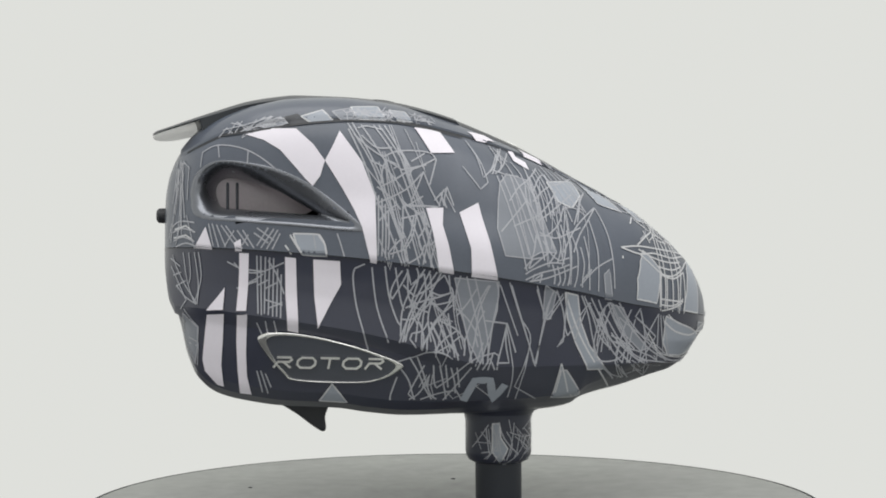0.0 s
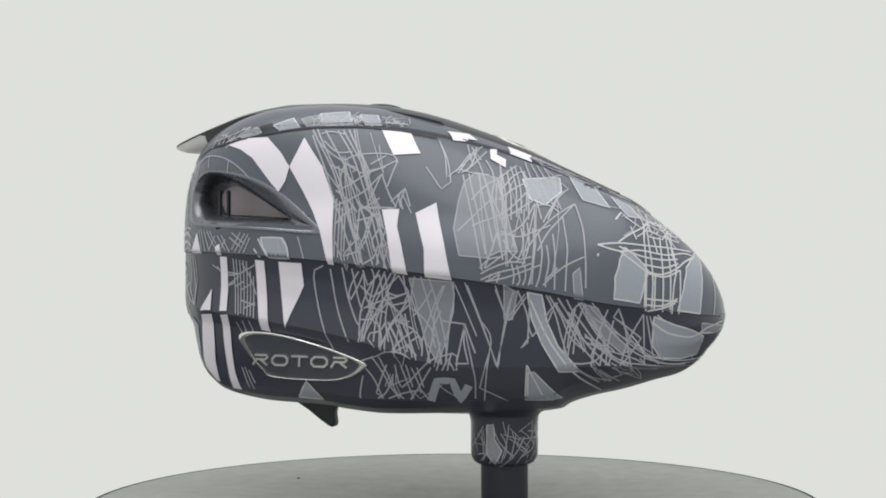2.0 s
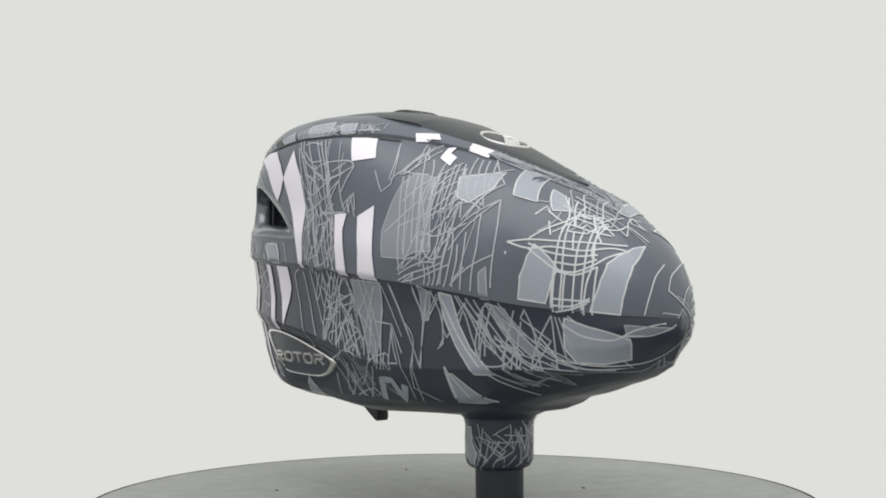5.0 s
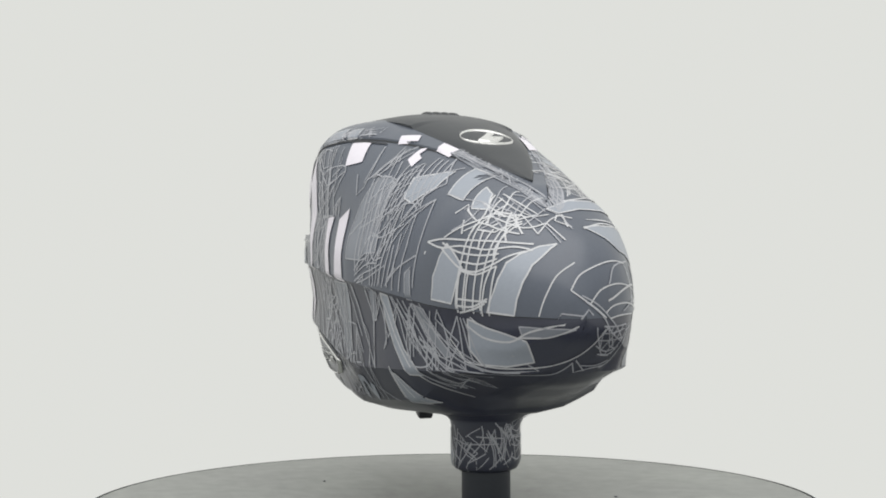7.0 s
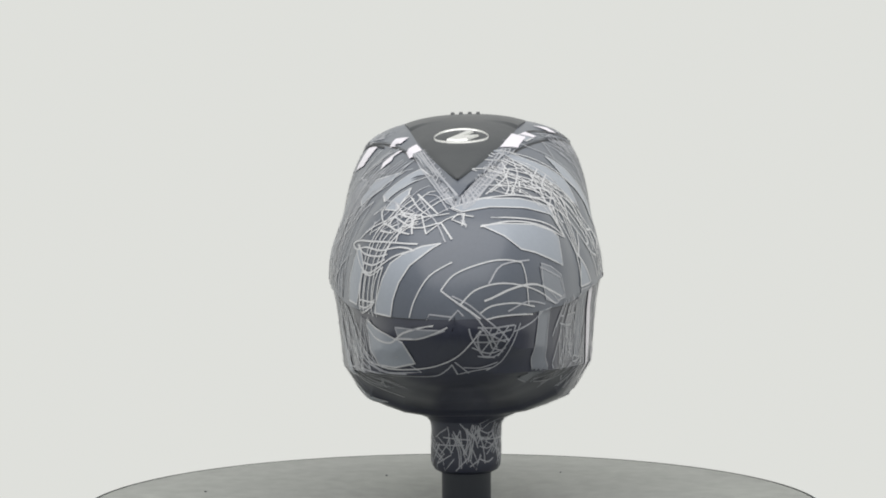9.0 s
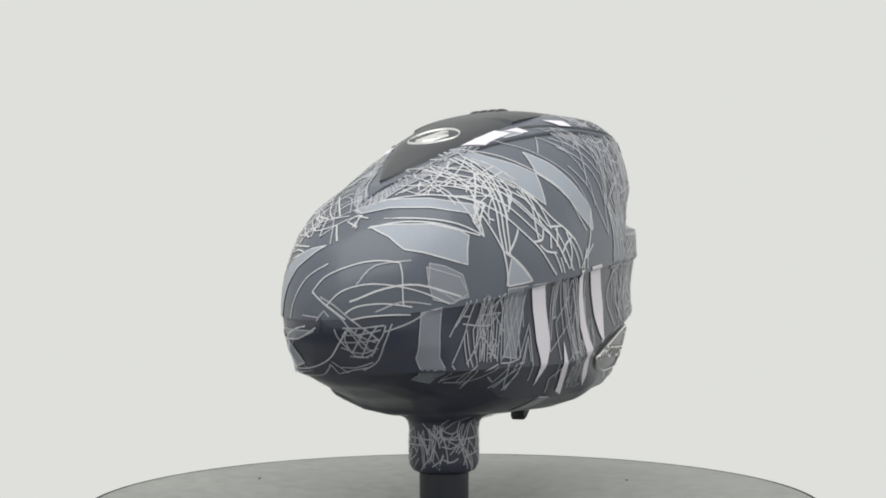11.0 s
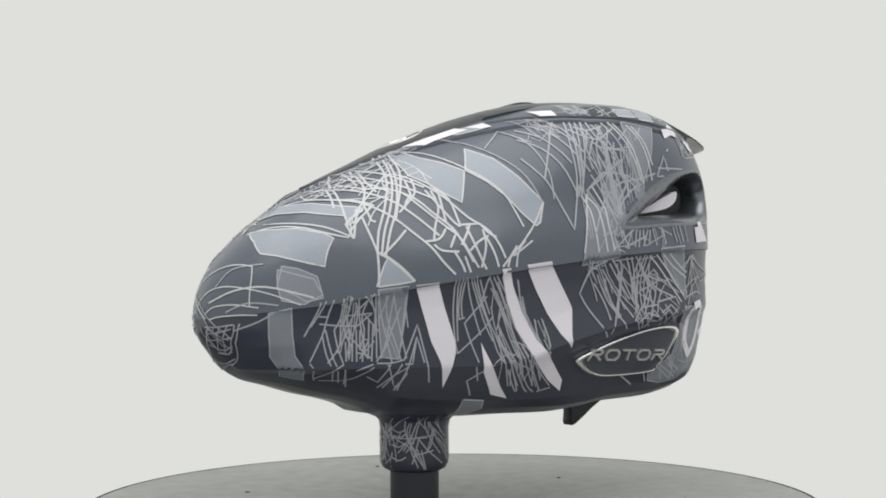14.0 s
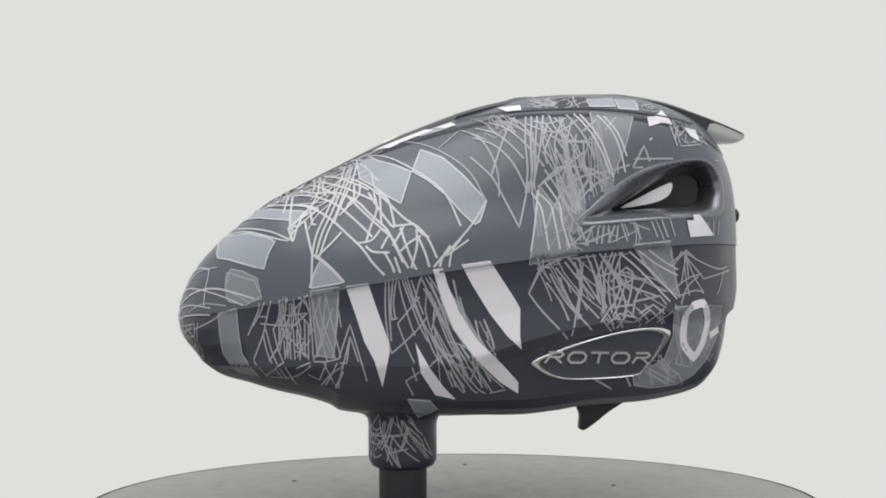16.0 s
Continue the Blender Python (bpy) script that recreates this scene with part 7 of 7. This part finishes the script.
    scribble("R", LINE, 2, 3, 14, (13.0, 35.9), (22.5, 34.9), (33.8, -10.8), (17.0, -9.0))
    scribble("R", LINE, 2, 4, 15, (20.5, 32.3), (38.2, 23.8), (36.5, -10.0), (22.3, -6.4))
    scribble("R", LINE, 2, 2, 16, (33.8, -13.5), (54.8, -16.8), (67.7, -39.9), (43.8, -35.0))
    scribble("R", LINE, 4, 5, 17, (47.5, -35.1), (66.2, -28.2), (74.7, -36.0), (54.3, -43.4))
    scribble("L", LINE, 8, 14, 25, (-19.4, 39.5), (-42.9, 40.9), (-50.1, 2.6), (-23.5, -1.0))
    scribble("L", LINE, 2, 5, 26, (-38.2, 23.5), (-51.0, 25.5), (-53.7, 7.8), (-35.7, 5.9))
    scribble("L", LINE, 2, 5, 27, (-32.3, 5.9), (-63.3, 7.7), (-63.2, 0.7), (-32.2, -2.7))
    scribble("L", LINE, 3, 6, 28, (57.0, -15.7), (37.0, -13.3), (37.1, -34.8), (60.7, -36.6))
    scribble("L", LINE, 5, 6, 29, (21.7, -10.9), (8.1, -9.4), (-12.3, -43.9), (10.3, -43.7))
    scribble("L", LINE, 6, 12, 30, (-26.3, -5.2), (-54.0, -1.6), (-67.5, -19.0), (-44.9, -22.4))
    scribble("L", LINE, 2, 5, 31, (-41.3, -21.5), (-67.5, -19.9), (-68.5, -25.2), (-47.3, -25.9))
    scribble("L", LINE, 5, 10, 32, (-64.9, -21.6), (-86.9, -18.0), (-83.4, -36.3), (-69.0, -39.5))
    scribble("L", LINE, 5, 9, 43, (-20.2, -6.0), (-30.6, -4.7), (-41.3, -23.2), (-32.4, -24.9))
    scribble("L", LINE, 6, 10, 44, (-45.6, -26.8), (-68.8, -35.9), (-70.4, -45.1), (-52.2, -44.5))
    scribble("L", LINE, 5, 9, 46, (-6.5, -21.3), (3.8, -11.1), (-5.3, -43.8), (-14.1, -43.9))
    stroke("L", LINE, 0.48, (-65.7, -6.7), (-69.6, -2.6), (-76.1, -5.6), (-83.0, -7.6), (-87.4, -6.7))
    stroke("L", LINE, 0.48, (-69.6, -2.6), (-70.1, -9.3), (-71.6, -16.3))
    stroke("L", LINE, 0.48, (-70.7, -4.9), (-73.9, -11.0), (-77.1, -15.4))
    stroke("L", LINE, 0.48, (-65.7, -14.6), (-70.8, -11.0), (-76.1, -9.2))
    stroke("L", LINE, 0.48, (-68.5, -19.0), (-70.7, -13.7), (-75.0, -10.1))
    stroke("L", LINE, 0.48, (-67.6, -16.4), (-73.8, -14.6), (-77.1, -15.4))
    stroke("L", LINE, 0.48, (-85.7, -8.0), (-84.2, -12.6), (-82.3, -15.9))
    stroke("L", LINE, 0.48, (-78.3, 6.9), (-79.1, 2.8))
    stroke("L", LINE, 0.48, (-80.7, 7.6), (-80.6, 2.9))
    stroke("L", LINE, 0.48, (-83.1, 7.7), (-82.5, 3.0))
    stroke("L", LINE, 0.48, (-42.2, -23.3), (-45.7, -27.1))
    stroke("L", LINE, 0.48, (-44.0, -21.5), (-46.5, -26.4))
    stroke("L", LINE, 0.48, (-46.8, -21.6), (-49.2, -25.9))
    stroke("L", LINE, 0.48, (-66.5, -19.0), (-69.6, -28.8), (-67.9, -37.7))
    stroke("L", LINE, 0.48, (-66.3, -23.4), (-68.6, -32.3), (-71.0, -38.6))
    stroke("L", LINE, 0.48, (-69.6, -30.5), (-72.9, -36.0), (-74.2, -38.7))
    stroke("L", LINE, 0.48, (-67.9, -37.7), (-73.1, -38.7))
    stroke("L", LINE, 0.48, (-50.4, -20.7), (-54.6, -24.2))
    stroke("L", LINE, 0.48, (-53.2, -19.8), (-57.4, -23.7))
    stroke("L", LINE, 0.48, (-56.0, -19.0), (-61.2, -23.4))
    stroke("L", LINE, 0.48, (-52.7, -24.2), (-57.8, -20.7))
    stroke("L", LINE, 0.48, (-56.7, -24.7), (-62.6, -20.2))
    stroke("L", LINE, 0.48, (-60.5, -24.4), (-65.7, -20.9))
    stroke("R", LINE, 0.46, (-92.5, 9.6), (-89.8, 11.2), (-85.1, 10.4))
    stroke("R", LINE, 0.46, (-92.4, 7.8), (-88.8, 8.8), (-84.7, 7.3))
    stroke("R", LINE, 0.46, (-92.0, 5.1), (-88.8, 6.1), (-85.0, 4.3))
    stroke("R", LINE, 0.46, (-91.2, 3.2), (-87.8, 4.1), (-84.7, 2.9))
    stroke("R", LINE, 0.46, (-86.9, 1.2), (-86.4, -5.9), (-86.9, -8.6))
    stroke("R", LINE, 0.46, (-83.8, 1.1), (-82.9, -6.0), (-83.8, -11.3), (-84.2, -14.8))
    stroke("R", LINE, 0.46, (-92.5, 0.6), (-90.7, -4.0), (-87.9, -9.5), (-84.1, -15.2))
    stroke("R", LINE, 0.46, (-90.9, -9.4), (-87.8, -13.0), (-84.5, -15.2))
    stroke("R", LINE, 0.46, (-92.9, -3.0), (-90.7, -7.6), (-87.8, -13.9), (-89.7, -16.6))
    stroke("R", LINE, 0.46, (-93.1, -0.3), (-89.8, -3.1))
    stroke("R", LINE, 0.46, (-92.1, -5.8), (-89.4, -4.9))
    stroke("R", LINE, 0.46, (-91.3, -9.4), (-87.9, -7.7))
    stroke("R", LINE, 0.46, (-88.6, -16.6), (-86.0, -20.2), (-83.9, -22.3), (-84.3, -29.1), (-85.2, -33.7))
    stroke("R", LINE, 0.46, (-87.0, -27.4), (-84.2, -28.4))
    stroke("R", LINE, 0.46, (-65.8, -0.4), (-65.4, -18.3))
    stroke("R", LINE, 0.46, (-64.6, -0.6), (-64.4, -18.7))
    stroke("R", LINE, 0.46, (-63.2, -0.8), (-63.5, -18.3))
    stroke("R", LINE, 0.46, (-61.9, -1.0), (-62.3, -18.7))
    stroke("R", LINE, 0.46, (-60.7, -1.2), (-61.0, -19.2))
    stroke("R", LINE, 0.46, (-59.5, -4.5), (-59.8, -19.2))
    stroke("R", LINE, 0.46, (-58.4, -6.2), (-58.6, -19.7))
    stroke("R", LINE, 0.46, (-62.4, -1.9), (-59.8, -6.2), (-57.5, -12.3))
    stroke("R", LINE, 0.46, (-65.8, -9.6), (-62.4, -7.9))
    stroke("R", LINE, 0.46, (-63.2, -10.5), (-59.8, -8.8))
    stroke("R", LINE, 0.46, (-63.2, -14.0), (-58.0, -15.7))
    stroke("R", LINE, 0.46, (-62.3, -16.6), (-58.0, -14.9))
    stroke("R", LINE, 0.46, (-74.8, -2.1), (-70.1, -4.4), (-63.2, -5.3))
    stroke("R", LINE, 0.46, (-70.9, -10.1), (-65.8, -8.2))
    stroke("R", LINE, 0.46, (-65.8, -20.9), (-64.0, -25.0))
    stroke("R", LINE, 0.46, (-63.2, -20.4), (-62.3, -25.0))
    stroke("R", LINE, 0.46, (-60.6, -20.4), (-59.7, -24.1))
    stroke("R", LINE, 0.46, (-65.7, -36.0), (-63.9, -42.8))
    stroke("R", LINE, 0.46, (-64.5, -36.0), (-62.2, -43.2))
    stroke("R", LINE, 0.46, (-63.1, -36.9), (-61.3, -41.3))
    stroke("R", LINE, 0.46, (-80.6, 9.8), (-79.1, 2.7))
    stroke("R", LINE, 0.46, (-79.5, 9.8), (-77.4, 2.3))
    stroke("R", LINE, 0.46, (-78.1, 9.3), (-75.3, 2.3))
    stroke("R", LINE, 0.46, (-76.7, 9.1), (-71.8, 2.0))
    stroke("R", LINE, 0.46, (-75.3, 8.9), (-70.1, 1.6))
    stroke("R", LINE, 0.46, (-75.6, 2.6), (-72.7, 7.4))
    stroke("R", LINE, 0.46, (-71.8, 7.4), (-68.4, 2.5))
    stroke("R", LINE, 0.46, (-70.1, 7.4), (-66.7, 1.8))
    stroke("R", LINE, 0.46, (-68.4, 6.0), (-71.0, 1.5))
    stroke("R", LINE, 0.46, (-65.8, 2.5), (-62.4, 8.0))
    stroke("R", LINE, 0.46, (-64.6, 1.8), (-60.7, 7.6))
    stroke("R", LINE, 0.46, (-62.9, 1.4), (-59.5, 7.3))
    stroke("R", LINE, 0.46, (-61.2, 1.4), (-58.8, 6.2))
    stroke("R", LINE, 0.46, (-66.7, 6.5), (-62.4, 3.3))
    stroke("R", LINE, 0.46, (-65.8, 8.0), (-60.7, 4.1))
    stroke("F", LINE_PALE, 0.40, (-16.7, -26.4), (-10.1, -26.4), (-5.3, -24.9), (-1.9, -23.4))
    stroke("F", LINE_PALE, 0.40, (-25.7, -20.5), (-23.1, -23.4), (-17.6, -26.0))
    stroke("F", LINE_PALE, 0.40, (-28.6, -26.8), (-25.7, -33.2), (-19.2, -34.9), (-10.7, -34.8), (-4.3, -33.5), (0.5, -31.2), (4.5, -27.4), (6.8, -24.4))
    stroke("F", LINE_PALE, 0.40, (-3.6, -13.6), (-0.6, -15.9), (3.9, -19.0), (6.9, -21.3))
    stroke("F", LINE_PALE, 0.40, (-3.6, -13.6), (-0.6, -9.8), (4.0, -7.5), (10.1, -5.7), (14.7, -5.4), (18.2, -6.0), (19.3, -9.9), (19.9, -17.7))
    stroke("F", LINE_PALE, 0.40, (1.7, -17.4), (5.5, -13.7), (11.6, -11.9), (17.7, -12.3), (23.2, -14.2), (27.7, -17.5))
    stroke("F", LINE_PALE, 0.40, (6.9, -19.8), (10.0, -17.9), (16.1, -17.2), (21.5, -18.2))
    stroke("F", LINE_PALE, 0.40, (8.4, -21.5), (12.2, -20.7), (17.5, -20.3), (21.0, -20.3))
    stroke("F", LINE_PALE, 0.40, (-12.3, -20.6), (-10.7, -15.7), (-6.8, -9.6), (-0.6, -5.9))
    stroke("F", LINE, 0.42, (-0.6, -15.1), (3.9, -17.5), (8.4, -21.4), (12.8, -25.3), (14.3, -27.6))
    stroke("F", LINE, 0.42, (0.2, -16.7), (5.4, -20.5), (9.1, -25.2), (13.5, -27.6))
    stroke("F", LINE, 0.42, (6.8, -23.6), (8.3, -25.2), (9.7, -29.1), (12.7, -30.0))
    stroke("F", LINE, 0.42, (9.8, -23.7), (9.1, -25.2), (11.2, -29.1))
    stroke("F", LINE, 0.42, (12.1, -23.4), (9.8, -26.7), (6.6, -30.5))
    stroke("F", LINE, 0.42, (14.4, -23.2), (12.0, -26.8), (8.9, -31.4))
    stroke("F", LINE, 0.42, (16.2, -23.1), (15.1, -26.1), (11.2, -31.5))
    stroke("F", LINE, 0.42, (17.5, -22.7), (15.1, -28.5), (11.9, -33.1), (8.0, -35.3))
    stroke("F", LINE, 0.42, (6.1, -23.6), (10.6, -23.7), (15.9, -23.1))
    stroke("F", LINE, 0.42, (5.6, -25.4), (9.8, -25.5), (15.1, -24.3))
    stroke("F", LINE, 0.42, (4.9, -27.4), (9.0, -27.5), (14.3, -26.9))
    stroke("F", LINE, 0.42, (4.4, -28.9), (8.9, -30.6), (13.5, -29.2))
    stroke("F", LINE, 0.42, (5.8, -31.3), (9.6, -31.7), (12.7, -30.0))
    stroke("F", LINE, 0.42, (7.6, -23.9), (6.0, -26.6), (6.6, -30.5))
    stroke("F", LINE, 0.42, (3.8, -23.8), (4.5, -26.6), (7.3, -31.3), (10.4, -31.8))
    stroke("F", LINE, 0.42, (-1.4, -21.6), (0.9, -18.9), (2.4, -20.5))
    stroke("F", LINE, 0.42, (-7.6, -21.2), (-6.8, -19.9), (-0.6, -20.7))
    stroke("F", LINE, 0.42, (-29.2, -35.2), (-23.0, -36.4), (-14.2, -36.8), (-6.1, -36.7), (-2.8, -35.1), (-1.2, -33.5))
    stroke("F", LINE, 0.42, (-1.2, -33.5), (0.2, -36.3), (4.9, -35.3), (9.5, -34.6))
    stroke("F", LINE, 0.42, (-0.4, -32.8), (3.3, -36.0))
    stroke("F", LINE, 0.42, (1.9, -34.4), (6.5, -34.5), (11.1, -33.1))
    stroke("F", LINE, 0.42, (-35.1, -22.0), (-32.9, -28.8), (-26.8, -34.6))
    stroke("F", LINE, 0.42, (-33.0, -21.1), (-28.7, -28.4), (-22.9, -33.9))
    stroke("F", LINE, 0.42, (-30.2, -22.2), (-27.7, -30.0), (-23.8, -34.0))
    stroke("R", LINE, 0.42, (-77.6, 37.2), (-75.2, 40.1), (-72.9, 37.8), (-70.3, 42.1))
    stroke("R", LINE, 0.42, (-75.2, 37.4), (-72.0, 41.9), (-68.5, 38.5), (-65.9, 42.3))
    stroke("R", LINE, 0.42, (-76.4, 39.4), (-68.5, 40.9), (-61.1, 43.1))
    stroke("R", LINE, 0.42, (-70.2, 38.9), (-63.2, 43.0))
    stroke("R", LINE, 0.42, (-68.5, 39.2), (-61.2, 41.1), (-61.8, 43.3))
    stroke("R", LINE, 0.42, (-65.9, 40.1), (-61.5, 42.9))
    stroke("R", LINE, 0.42, (-73.8, 41.7), (-66.7, 39.5))
    stroke("R", LINE, 0.42, (-64.1, 40.8), (-60.8, 43.0))
    lid_shade_line("R", (-76.5, 37.6), (-71.2, 38.0), (-59.4, 39.4), (-49.1, 40.7), (-39.2, 41.4), (-30.1, 41.6), (-21.4, 41.5), (-12.8, 40.5), (-6.0, 39.4), (0.1, 38.3))
    lid_shade_line("L", (1.0, 40.0), (-7.5, 41.5), (-17.3, 42.0), (-29.1, 42.1), (-37.8, 42.1), (-47.3, 41.9), (-57.2, 41.1), (-68.2, 40.1), (-75.9, 39.2))


build_tent()
build_light_block()
turntable = build_turntable()
loader = new("paint_loader")
loader.location = (0, 0, LIFT)
tagged(loader, "grey paint loader with white and line printed camouflage on a turntable", "loader")
upper_shell, lower_shell = build_shells(loader)
lid, lid_panel = build_lid(loader)
feed_neck = build_neck(loader)
for side in (-1, 1):
    build_vent(upper_shell, side)
    build_badge(lower_shell, side)
SKIN = Skin([upper_shell, lower_shell, lid, feed_neck])
build_print()


def motions():
    walk(loader, [(t, pose(0, 0, LIFT, 0, 0, a)) for t, a in TURNS])
    walk(turntable, [(t, pose(0, 0, 0, 0, 0, a)) for t, a in TURNS])


motions()
